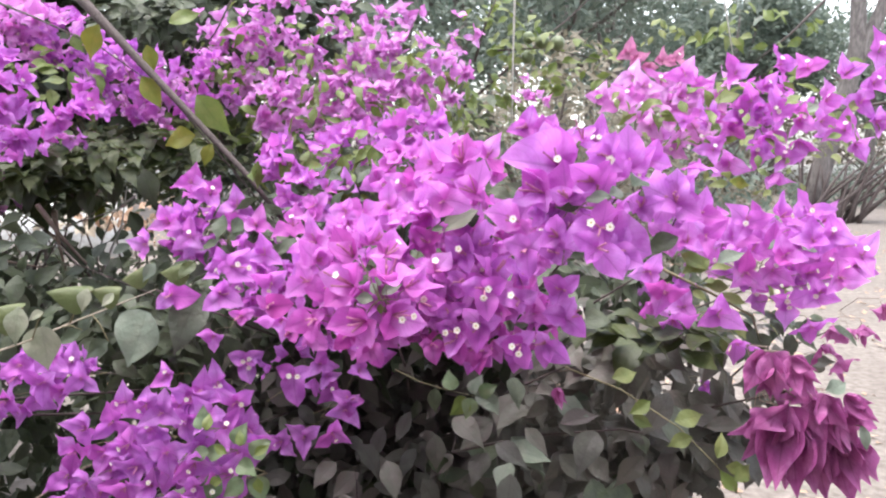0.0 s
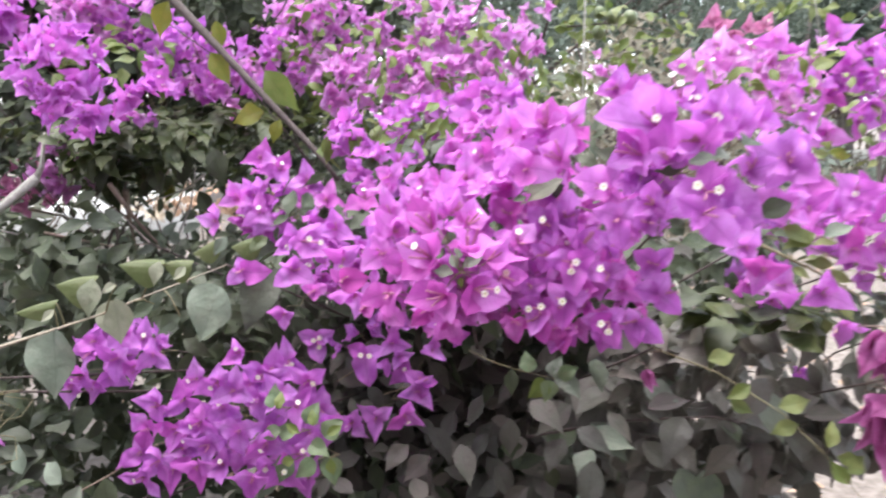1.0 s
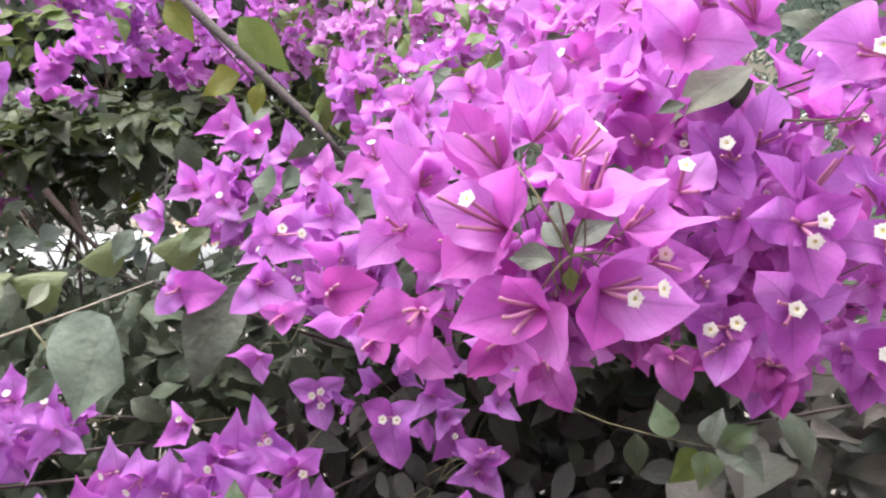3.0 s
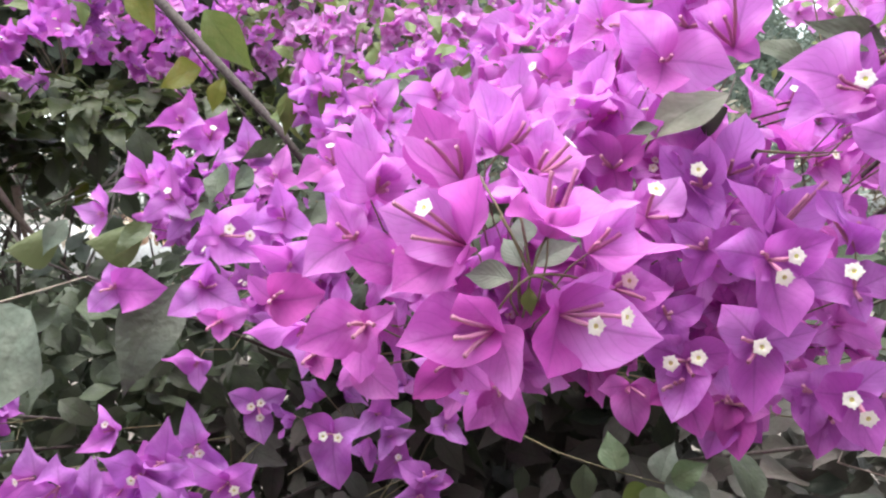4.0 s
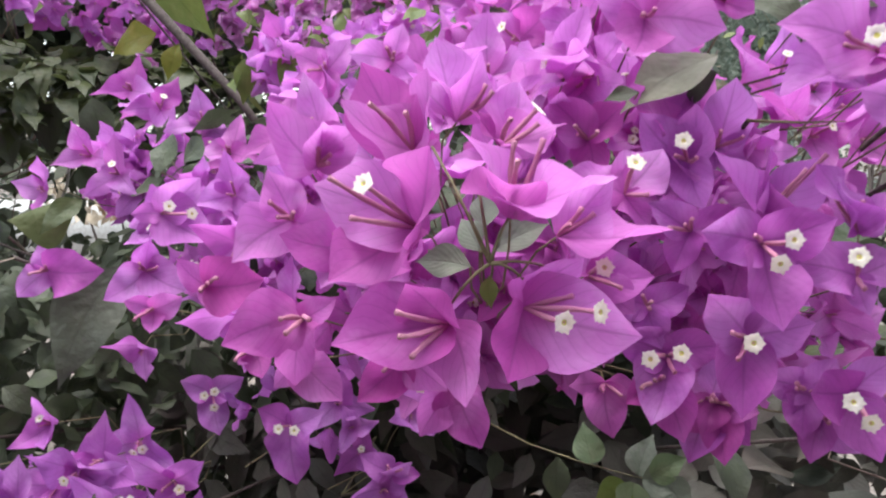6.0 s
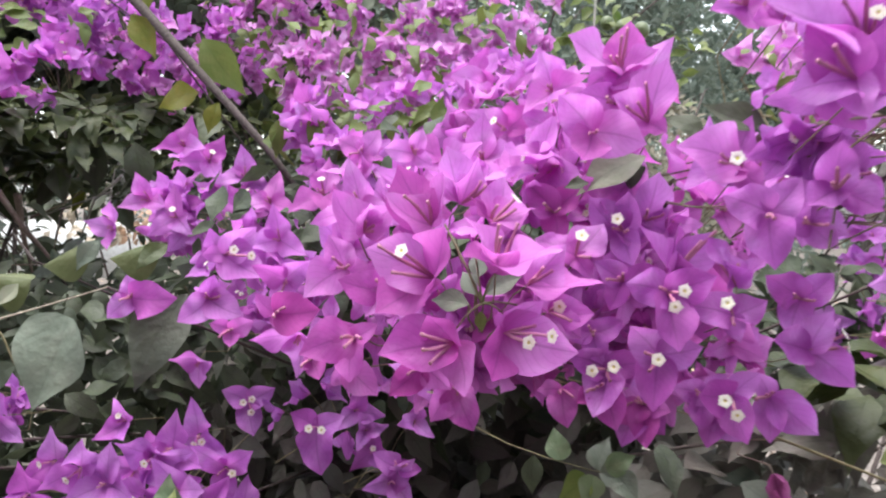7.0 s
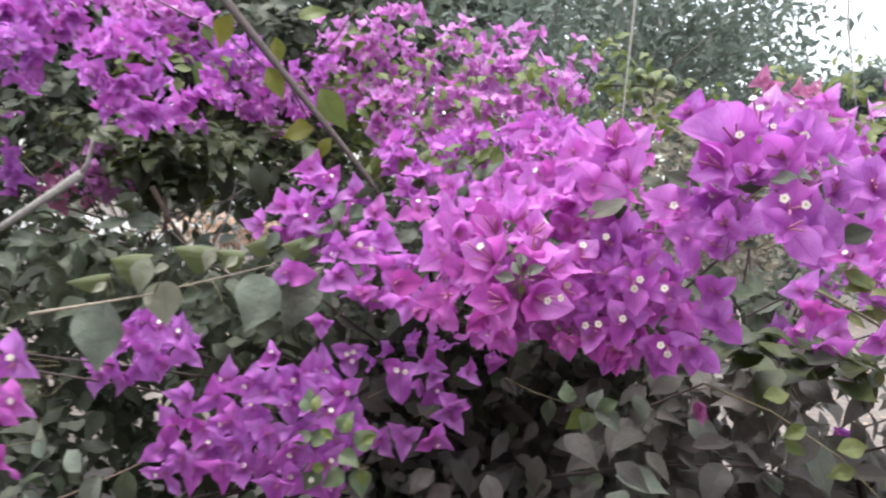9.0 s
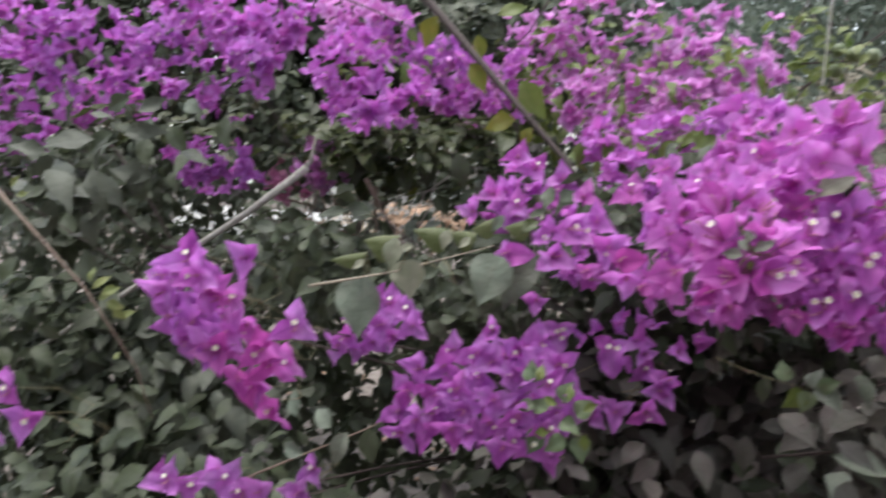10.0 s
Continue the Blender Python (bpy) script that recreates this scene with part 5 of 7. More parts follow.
c.flower(0.532, 1.400, 1.394, -13, 10, 86, 0.037164, 0, 48)
c.flower(0.651, 1.350, 1.383, 24, 0, 111, 0.036936, 0, 38)
c.flower(0.711, 1.300, 1.442, -4, 15, 69, 0.03648, 0, 48)
c.filler(0.571, 1.435, 1.400, 0.146, 0.060, 0.067, 20, 0.033, 22)
c.done()
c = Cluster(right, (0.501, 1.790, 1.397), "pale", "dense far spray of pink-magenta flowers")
c.flower(0.411, 1.704, 1.489, -20, -8, 309, 0.0456, 1, 38)
c.flower(0.451, 1.626, 1.467, 7, 25, 142, 0.04446, 0, 38)
c.flower(0.495, 1.612, 1.487, -26, -4, 307, 0.044802, 0, 38)
c.flower(0.461, 1.744, 1.434, 2, 29, 134, 0.041268, 0, 38)
c.flower(0.573, 1.746, 1.459, 8, 10, 184, 0.048792, 0, 48)
c.flower(0.487, 1.625, 1.440, 31, 14, 329, 0.04788, 1, 58)
c.flower(0.566, 1.662, 1.406, 29, 7, 220, 0.045714, 0, 58)
c.flower(0.458, 1.598, 1.393, 3, 17, 132, 0.044688, 0, 58)
c.flower(0.504, 1.618, 1.416, 18, 27, 161, 0.040014, 0, 58)
c.flower(0.442, 1.668, 1.383, -18, -7, 324, 0.045714, 0, 48)
c.flower(0.381, 1.621, 1.435, 10, 28, 142, 0.046626, 1, 38)
c.flower(0.539, 1.668, 1.378, -33, 13, 128, 0.045714, 0, 48)
c.flower(0.332, 1.669, 1.442, 5, 1, 186, 0.041496, 0, 48)
c.flower(0.508, 1.719, 1.331, -2, 9, 193, 0.040698, 0, 38)
c.flower(0.482, 1.744, 1.364, -19, 9, 256, 0.041838, 0, 48)
c.flower(0.359, 1.598, 1.423, -12, 33, 222, 0.045828, 1, 38)
c.flower(0.397, 1.570, 1.456, 6, 11, 345, 0.047538, 0, 48)
c.flower(0.495, 1.712, 1.435, -14, -5, 172, 0.046626, 0, 38)
c.flower(0.548, 1.727, 1.472, 22, 7, 115, 0.047196, 0, 38)
c.flower(0.580, 1.656, 1.438, -11, 10, 294, 0.041496, 0, 48)
c.flower(0.536, 1.618, 1.355, -25, 41, 317, 0.042978, 1, 38)
c.flower(0.589, 1.634, 1.466, 31, 40, 138, 0.044118, 0, 58)
c.filler(0.501, 1.765, 1.418, 0.160, 0.080, 0.080, 37, 0.0363, 21)
c.done()
c = Cluster(right, (0.484, 1.940, 1.529), "faded", "faded crimson bracts at the top of the spray")
c.flower(0.422, 1.800, 1.547, -10, 0, 90, 0.0399, 0, 50)
c.flower(0.439, 1.800, 1.540, 10, -40, 270, 0.0342, 0, 60)
c.flower(0.498, 1.800, 1.528, 10, 20, 90, 0.03762, 0, 50)
c.flower(0.472, 1.800, 1.525, -10, -40, 270, 0.0342, 0, 60)
c.flower(0.530, 1.800, 1.534, 10, 20, 60, 0.0342, 0, 50)
c.done()
# the back bush's blossom carries its haze in the pale bract colour
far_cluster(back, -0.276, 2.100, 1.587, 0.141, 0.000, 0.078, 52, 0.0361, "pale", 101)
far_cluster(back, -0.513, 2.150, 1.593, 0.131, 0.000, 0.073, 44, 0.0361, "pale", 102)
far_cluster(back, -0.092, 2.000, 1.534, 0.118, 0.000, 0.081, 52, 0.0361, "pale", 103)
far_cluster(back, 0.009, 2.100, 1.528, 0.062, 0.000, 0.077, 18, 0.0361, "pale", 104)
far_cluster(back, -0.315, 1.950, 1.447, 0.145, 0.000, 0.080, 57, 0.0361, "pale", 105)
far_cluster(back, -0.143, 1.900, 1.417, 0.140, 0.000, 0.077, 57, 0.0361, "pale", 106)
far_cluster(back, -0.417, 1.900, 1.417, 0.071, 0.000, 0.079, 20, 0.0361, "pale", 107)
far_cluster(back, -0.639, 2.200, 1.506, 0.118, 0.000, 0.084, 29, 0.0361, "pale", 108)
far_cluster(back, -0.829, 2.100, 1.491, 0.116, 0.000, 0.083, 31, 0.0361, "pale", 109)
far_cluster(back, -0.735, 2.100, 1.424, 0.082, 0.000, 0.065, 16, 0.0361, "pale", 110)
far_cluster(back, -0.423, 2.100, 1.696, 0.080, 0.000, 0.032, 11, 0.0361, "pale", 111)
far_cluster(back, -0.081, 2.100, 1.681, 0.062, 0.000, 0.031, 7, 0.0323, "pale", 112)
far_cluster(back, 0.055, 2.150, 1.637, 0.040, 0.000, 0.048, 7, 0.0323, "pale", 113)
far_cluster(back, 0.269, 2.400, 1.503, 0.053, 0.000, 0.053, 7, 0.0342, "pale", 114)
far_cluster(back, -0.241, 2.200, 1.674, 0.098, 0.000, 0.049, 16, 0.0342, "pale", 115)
far_cluster(main, -0.168, 1.600, 1.326, 0.106, 0.120, 0.053, 30, 0.0378, "magenta", 116)
far_cluster(main, -0.278, 1.500, 1.311, 0.078, 0.080, 0.039, 19, 0.0378, "magenta", 117)
far_cluster(main, -0.048, 1.500, 1.360, 0.077, 0.100, 0.044, 19, 0.0378, "magenta", 118)
far_cluster(main, -0.230, 1.400, 1.258, 0.073, 0.080, 0.037, 16, 0.0357, "magenta", 119)
far_cluster(left, -0.940, 1.900, 1.604, 0.110, 0.120, 0.063, 34, 0.0399, "pale", 120)
far_cluster(left, -1.031, 1.900, 1.643, 0.080, 0.120, 0.064, 26, 0.0399, "pale", 121)
far_cluster(left, -0.776, 1.330, 1.440, 0.073, 0.070, 0.073, 41, 0.0378, "magenta", 122)
far_cluster(left, -0.778, 1.400, 1.362, 0.058, 0.060, 0.035, 15, 0.0378, "magenta", 123)
far_cluster(left, -1.240, 1.700, 1.560, 0.122, 0.100, 0.092, 57, 0.0378, "magenta", 124)
far_cluster(left, -1.531, 1.800, 1.548, 0.136, 0.100, 0.102, 49, 0.0378, "purple", 125)
far_cluster(left, -1.636, 1.600, 1.485, 0.147, 0.120, 0.131, 57, 0.0378, "purple", 126)
far_cluster(left, -1.798, 1.600, 1.570, 0.138, 0.120, 0.103, 45, 0.0378, "magenta", 127)
far_cluster(left, -1.816, 1.600, 1.247, 0.103, 0.100, 0.086, 26, 0.0378, "magenta", 128)
far_cluster(left, -1.582, 1.600, 1.358, 0.096, 0.100, 0.064, 19, 0.0378, "magenta", 129)
far_cluster(left, -0.906, 1.900, 1.597, 0.093, 0.100, 0.062, 22, 0.0378, "purple", 130)
far_cluster(left, -0.759, 1.900, 1.483, 0.090, 0.100, 0.090, 34, 0.0399, "magenta", 131)
far_cluster(left, -1.414, 1.800, 1.228, 0.082, 0.100, 0.082, 19, 0.0378, "magenta", 132)
far_cluster(left, -1.136, 1.800, 1.197, 0.061, 0.080, 0.061, 12, 0.0357, "faded", 133)
far_cluster(left, -1.300, 1.720, 1.222, 0.110, 0.060, 0.050, 34, 0.038, "purple", 246)
far_cluster(left, -1.020, 1.720, 1.240, 0.060, 0.050, 0.070, 20, 0.036, "pale", 247)
far_cluster(left, -1.267, 1.700, 1.391, 0.091, 0.080, 0.046, 15, 0.0378, "magenta", 134)

# leaves in mass
foliage(main, -0.034, 1.850, 0.663, 0.478, 0.120, 0.159, 200, 0.065, "umber", 135)
foliage(main, 0.349, 1.350, 0.795, 0.220, 0.180, 0.099, 105, 0.06, "umber", 136)
foliage(main, 0.271, 1.300, 0.990, 0.121, 0.100, 0.061, 80, 0.05, "umber", 137)
foliage(main, -0.294, 1.700, 0.568, 0.347, 0.200, 0.181, 200, 0.06, "leaf", 138)
foliage(main, 0.154, 1.700, 0.414, 0.600, 0.200, 0.171, 200, 0.065, "umber", 139)
foliage(main, -0.614, 1.500, 0.958, 0.196, 0.150, 0.135, 170, 0.055, "leaf", 140, level=0.25)
foliage(main, -0.165, 1.550, 1.179, 0.299, 0.120, 0.150, 260, 0.05, "leaf", 141)
foliage(main, 0.578, 1.400, 0.940, 0.138, 0.120, 0.081, 45, 0.05, "umber", 142)
foliage(left, -0.860, 1.750, 1.299, 0.186, 0.140, 0.086, 170, 0.06, "shade", 143, level=2.6)
foliage(left, -0.865, 1.600, 1.030, 0.190, 0.150, 0.176, 180, 0.06, "leaf", 144, level=0.25)
foliage(left, -1.593, 1.500, 1.128, 0.217, 0.140, 0.171, 170, 0.07, "leaf", 145)
foliage(left, -1.450, 1.600, 0.741, 0.474, 0.200, 0.237, 430, 0.07, "leaf", 146)
foliage(left, -1.284, 1.500, 0.488, 0.483, 0.200, 0.196, 330, 0.06, "leaf", 147)
foliage(left, -0.976, 1.800, 1.264, 0.237, 0.120, 0.089, 120, 0.05, "shade", 148, level=2.6)
foliage(left, -2.097, 1.900, 1.406, 0.323, 0.120, 0.182, 110, 0.06, "leaf", 149)
foliage(back, -0.379, 2.350, 1.500, 0.577, 0.150, 0.210, 330, 0.05, "young", 150)
foliage(back, -0.727, 2.200, 1.317, 0.221, 0.120, 0.119, 120, 0.055, "shade", 151, level=2.6)
foliage(back, -0.232, 2.200, 1.221, 0.358, 0.150, 0.146, 200, 0.055, "leaf", 152)
foliage(right, 0.615, 1.650, 1.408, 0.284, 0.120, 0.103, 60, 0.05, "young", 153)
foliage(main, 0.0, 1.8, 0.75, 0.68, 0.4, 0.45, 2300, .065, "umber", 154, fine=False)
foliage(main, -0.1, 1.75, 1.0, 0.5, 0.3, 0.25, 700, .06, "leaf", 155, fine=False)
foliage(left, -0.95, 2.0, 0.75, 0.65, 0.4, 0.5, 2200, .065, "leaf", 156, fine=False, front=False)
foliage(back, -0.35, 2.8, 0.95, 0.9, 0.55, 0.85, 3400, .06, "leaf", 157, fine=False, front=False)
foliage(left, -2.0, 2.75, 1.15, 1.0, 0.6, 1.05, 5200, .065, "leaf", 158, fine=False, front=False)
foliage(main, 0.214, 1.300, 0.909, 0.092, 0.100, 0.051, 32, 0.05, "umber", 159, level=0.3)
foliage(main, 0.051, 1.450, 0.742, 0.139, 0.100, 0.069, 30, 0.06, "leaf", 161)
foliage(left, -1.497, 1.300, 0.798, 0.172, 0.150, 0.215, 140, 0.06, "leaf", 162)
foliage(left, -2.031, 1.600, 0.990, 0.221, 0.200, 0.368, 240, 0.065, "leaf", 163)
far_cluster(left, -1.158, 1.750, 1.598, 0.092, 0.100, 0.061, 26, 0.0378, "magenta", 164)
far_cluster(left, -1.479, 1.600, 1.389, 0.109, 0.100, 0.062, 26, 0.0378, "magenta", 165)
far_cluster(left, -1.751, 1.500, 1.399, 0.098, 0.100, 0.098, 30, 0.0378, "purple", 166)
far_cluster(left, -1.130, 1.600, 1.477, 0.085, 0.080, 0.057, 26, 0.0378, "purple", 167)
far_cluster(left, -1.390, 1.700, 1.603, 0.111, 0.100, 0.064, 30, 0.0378, "magenta", 168)
far_cluster(left, -2.026, 1.600, 1.511, 0.147, 0.100, 0.147, 41, 0.0378, "magenta", 169)
far_cluster(left, -0.757, 1.600, 1.406, 0.065, 0.080, 0.065, 19, 0.0378, "magenta", 170)
far_cluster(left, -0.616, 2.000, 1.483, 0.093, 0.080, 0.093, 26, 0.0378, "magenta", 171)
foliage(left, -1.317, 1.750, 1.424, 0.189, 0.100, 0.063, 40, 0.05, "shade", 172, level=2.6)
foliage(left, -0.911, 1.750, 1.336, 0.229, 0.100, 0.057, 60, 0.05, "shade", 173, level=2.6)
foliage(main, -0.15, 1.2, 0.42, 0.78, 0.32, 0.36, 1300, .065, "umber", 174, fine=False)
foliage(left, -1.1, 1.25, 0.42, 0.5, 0.3, 0.36, 800, .065, "leaf", 175, fine=False)
foliage(right, 0.428, 1.550, 1.073, 0.106, 0.100, 0.086, 110, 0.05, "leaf", 176)
foliage(right, 0.488, 1.500, 1.034, 0.076, 0.100, 0.057, 30, 0.05, "leaf", 177)
far_cluster(right, 0.438, 1.500, 1.061, 0.037, 0.060, 0.047, 13, 0.0357, "purple", 178)
far_cluster(right, 0.514, 1.600, 1.144, 0.051, 0.060, 0.041, 13, 0.0357, "purple", 179)
foliage(left, -1.518, 2.300, 1.402, 0.178, 0.100, 0.178, 160, 0.06, "leaf", 180)
foliage(left, -1.5, 1.55, 0.6, 0.45, 0.3, 0.45, 1200, .065, "leaf", 181, fine=False)
foliage(back, -0.492, 2.050, 1.509, 0.217, 0.100, 0.124, 35, 0.04, "young", 182)
foliage(back, -0.179, 2.000, 1.477, 0.221, 0.100, 0.133, 35, 0.04, "young", 183)
foliage(left, -0.898, 1.800, 1.477, 0.192, 0.100, 0.089, 50, 0.05, "young", 184)
foliage(main, -0.179, 1.500, 1.306, 0.177, 0.080, 0.067, 40, 0.04, "young", 185)
foliage(back, -1.1, 2.95, 1.65, 0.7, 0.5, 0.6, 2400, .06, "leaf", 186, fine=False, front=False)

foliage(left, -1.0, 2.65, 1.75, 0.75, 0.3, 0.42, 2600, .075, "leaf", 210, fine=False, front=False)
foliage(left, -1.95, 2.6, 1.75, 0.75, 0.3, 0.45, 2400, .075, "leaf", 211, fine=False, front=False)
foliage(left, -0.72, 1.9, 1.345, 0.16, 0.1, 0.05, 70, 0.07, "shade", 212, level=2.6)

# leaves under the right-hand sprays
foliage(right, 0.313, 1.200, 1.027, 0.1, 0.08, 0.05, 24, 0.062, "umber", 220, level=0.7)
foliage(right, 0.468, 1.300, 0.960, 0.12, 0.1, 0.07, 36, 0.062, "umber", 221, level=0.7)
foliage(right, 0.584, 1.350, 0.849, 0.13, 0.1, 0.1, 45, 0.065, "umber", 222, level=0.5)
foliage(right, 0.414, 1.300, 0.847, 0.15, 0.1, 0.1, 60, 0.07, "umber", 223, level=0.5)
foliage(right, 0.475, 1.250, 1.052, 0.12, 0.08, 0.03, 20, 0.055, "leaf", 225, level=1.6)
foliage(right, 0.600, 1.300, 1.050, 0.1, 0.08, 0.03, 13, 0.05, "leaf", 226, level=1.6)

foliage(main, 0.240, 1.080, 1.088, 0.07, 0.05, 0.02, 14, 0.075, "shade", 230, level=3.0)
foliage(main, 0.334, 1.120, 1.066, 0.08, 0.05, 0.025, 16, 0.075, "shade", 231, level=3.0)

foliage(main, -0.180, 1.480, 1.315, 0.200, 0.080, 0.075, 34, 0.045, "young", 240)
foliage(main, -0.080, 1.250, 1.300, 0.150, 0.060, 0.050, 30, 0.042, "leaf", 241)
foliage(back, -0.200, 1.850, 1.460, 0.330, 0.060, 0.130, 50, 0.042, "young", 242)
foliage(back, -0.420, 2.000, 1.600, 0.300, 0.060, 0.110, 40, 0.042, "young", 243)
foliage(main, -0.300, 1.300, 1.180, 0.120, 0.060, 0.080, 40, 0.045, "leaf", 244)

foliage(left, -3.0, 2.6, 1.75, 0.7, 0.3, 0.5, 2200, .075, "leaf", 245, fine=False, front=False)

# shoots
s = shoot(main, [(-0.568, 0.780, 1.098), (-0.545, 0.850, 1.100), (-0.515, 0.930, 1.104), (-0.490, 1.000, 1.112), (-0.462, 1.070, 1.120), (-0.425, 1.120, 1.132)], 0.002, "tan", "slender grey shoot with broad grey-green leaves", "shoot")
leaf_on(s, -0.540, 0.870, 1.100, -10, 15, 275, 0.08, "dusty", 5, 1.15)
leaf_on(s, -0.382, 0.970, 1.132, -10, 20, 255, 0.074, "dusty", 5, 1.2)
leaf_on(s, -0.368, 1.170, 1.118, 5, 20, 245, 0.108, "greyish", 3)
folded_leaf(s, (-0.451, 0.970, 1.159), (-0.504, 0.960, 1.160), 0.031, 0.050, "folded")
folded_leaf(s, (-0.422, 0.990, 1.156), (-0.457, 0.980, 1.158), 0.026, 0.038, "folded")
folded_leaf(s, (-0.401, 1.050, 1.183), (-0.441, 1.040, 1.161), 0.030, 0.018, "folded")
folded_leaf(s, (-0.359, 1.090, 1.179), (-0.403, 1.080, 1.164), 0.032, 0.018, "folded")
folded_leaf(s, (-0.507, 0.910, 1.151), (-0.551, 0.900, 1.146), 0.034, 0.046, "folded")
folded_leaf(s, (-0.540, 0.880, 1.130), (-0.585, 0.870, 1.119), 0.018, 0.040, "folded")
leaf_on(s, -0.503, 0.940, 1.119, -10, 12, 282, 0.055, "wan", 5, 1.3)
leaf_on(s, -0.453, 0.965, 1.163, 15, 25, 255, 0.031, "wan", 1)
leaf_on(s, -0.396, 1.045, 1.183, 20, 25, 235, 0.030, "dusty", 1)
leaf_on(s, -0.352, 1.085, 1.178, 10, 35, 225, 0.036, "shade", 3)
leaf_on(s, -0.508, 0.905, 1.152, 20, 25, 262, 0.047, "wan", 1)
leaf_on(s, -0.540, 0.875, 1.123, 10, 30, 230, 0.020, "wan", 2)
leaf_on(s, -0.493, 0.930, 1.140, 0, 30, 200, 0.024, "wan", 4)
leaf_on(s, -0.429, 0.985, 1.154, 10, 30, 235, 0.024, "wan", 2)
leaf_on(s, -0.466, 0.970, 1.108, 0, 35, 215, 0.036, "leaf", 2)
leaf_on(s, -0.455, 1.020, 1.080, 0, 30, 215, 0.043, "leaf", 1)
for place in ((-0.503, 0.940, 1.119), (-0.453, 0.965, 1.163), (-0.396, 1.045, 1.183), (-0.352, 1.085, 1.178), (-0.508, 0.905, 1.152), (-0.540, 0.875, 1.123), (-0.493, 0.930, 1.140), (-0.429, 0.985, 1.154), (-0.466, 0.970, 1.108), (-0.455, 1.020, 1.080)):
    leaf_stalk(s, place)
s = shoot(back, [(-0.874, 1.720, 1.756), (-0.746, 1.660, 1.635), (-0.642, 1.620, 1.533), (-0.518, 1.580, 1.411), (-0.380, 1.520, 1.278), (-0.314, 1.500, 1.196)], 0.0125, "bark", "bare brown branch slanting across, a few olive leaves", "branch")
leaf_on(s, -0.702, 1.620, 1.583, -10, 0, 240, 0.085, "olive", 1)
leaf_on(s, -0.613, 1.600, 1.480, 0, 0, 300, 0.08, "olive", 2)
leaf_on(s, -0.503, 1.580, 1.361, -20, 10, 195, 0.085, "olive", 3)
leaf_on(s, -0.494, 1.580, 1.439, 10, 10, 310, 0.1, "young", 4)
leaf_on(s, -0.461, 1.550, 1.344, 0, 10, 250, 0.05, "olive", 0)
leaf_on(s, -0.568, 1.650, 1.593, 0, 20, 30, 0.07, "young", 1)
leaf_on(s, -0.606, 1.620, 1.544, 10, 0, 280, 0.06, "olive", 2)
s = shoot(back, [(-1.021, 1.750, 1.668), (-0.885, 1.720, 1.615), (-0.725, 1.680, 1.545), (-0.572, 1.640, 1.443)], 0.003, "bark", "", "twig")
leaf_on(s, -0.792, 1.700, 1.577, 0, 20, 300, 0.05, "young", 3)
s = shoot(back, [(-0.489, 1.900, 1.708), (-0.547, 1.900, 1.604), (-0.617, 1.920, 1.540)], 0.003, "bark", "", "twig")
s = shoot(main, [(0.170, 1.040, 1.038), (0.233, 0.970, 1.028), (0.293, 0.920, 0.997), (0.330, 0.890, 0.962), (0.358, 0.860, 0.926)], 0.0013, "stalk", "green shoot hanging with young leaves", "shoot")
leaf_on(s, 0.219, 0.960, 1.047, 0, 35, 20, 0.04, "fresh", 4)
leaf_on(s, 0.244, 0.950, 1.001, -10, 10, 330, 0.03, "fresh", 0)
leaf_on(s, 0.286, 0.910, 1.008, 0, 30, 15, 0.042, "fresh", 1)
leaf_on(s, 0.265, 0.950, 1.020, 0, 30, 210, 0.035, "young", 2)
leaf_on(s, 0.308, 0.910, 0.987, 0, 20, 200, 0.034, "fresh", 3)
leaf_on(s, 0.329, 0.880, 0.974, 0, 15, 70, 0.032, "fresh", 4)
leaf_on(s, 0.340, 0.880, 0.963, 10, 10, 350, 0.03, "fresh", 0)
leaf_on(s, 0.347, 0.870, 0.950, 10, 20, 30, 0.034, "fresh", 1)
leaf_on(s, 0.351, 0.870, 0.936, -10, 20, 130, 0.032, "young", 2)
s = shoot(main, [(-0.080, 1.250, 0.970), (-0.036, 1.200, 0.965), (0.005, 1.170, 0.962), (0.045, 1.150, 0.959), (0.068, 1.140, 0.959)], 0.0009, "stalk", "thin twig with small pale leaves", "shoot")
leaf_on(s, 0.014, 1.160, 0.965, 0, 30, 100, 0.034, "sage", 5)
leaf_on(s, 0.047, 1.145, 0.963, -10, 25, 70, 0.034, "dusty", 5)
leaf_on(s, 0.050, 1.140, 0.961, 10, 30, 350, 0.036, "dusty", 5)
leaf_on(s, 0.043, 1.140, 0.958, 0, 15, 255, 0.034, "sage", 5)
leaf_on(s, 0.037, 1.145, 0.956, 0, 10, 225, 0.038, "young", 5)
leaf_on(s, 0.056, 1.140, 0.965, 0, 10, 25, 0.032, "sage", 5)
leaf_on(s, -0.012, 1.170, 0.964, 0, 20, 270, 0.04, "leaf", 4)
leaf_on(s, 0.066, 1.140, 0.959, -10, 35, 310, 0.034, "dusty", 5)
s = shoot(left, [(-0.855, 1.620, 1.217), (-0.826, 1.650, 1.148), (-0.799, 1.680, 1.094), (-0.778, 1.710, 1.055)], 0.006, "brown", "", "twig")
s = shoot(left, [(-0.861, 1.700, 1.196), (-0.872, 1.730, 1.130), (-0.874, 1.760, 1.053)], 0.007, "brown", "", "twig")
s = shoot(left, [(-1.123, 1.750, 1.150), (-1.058, 1.780, 1.130), (-0.999, 1.810, 1.104), (-0.963, 1.840, 1.094)], 0.0035, "brown", "", "twig")
s = shoot(left, [(-0.996, 1.600, 1.115), (-0.934, 1.630, 1.094), (-0.881, 1.660, 1.077), (-0.806, 1.690, 1.078)], 0.0035, "brown", "", "twig")
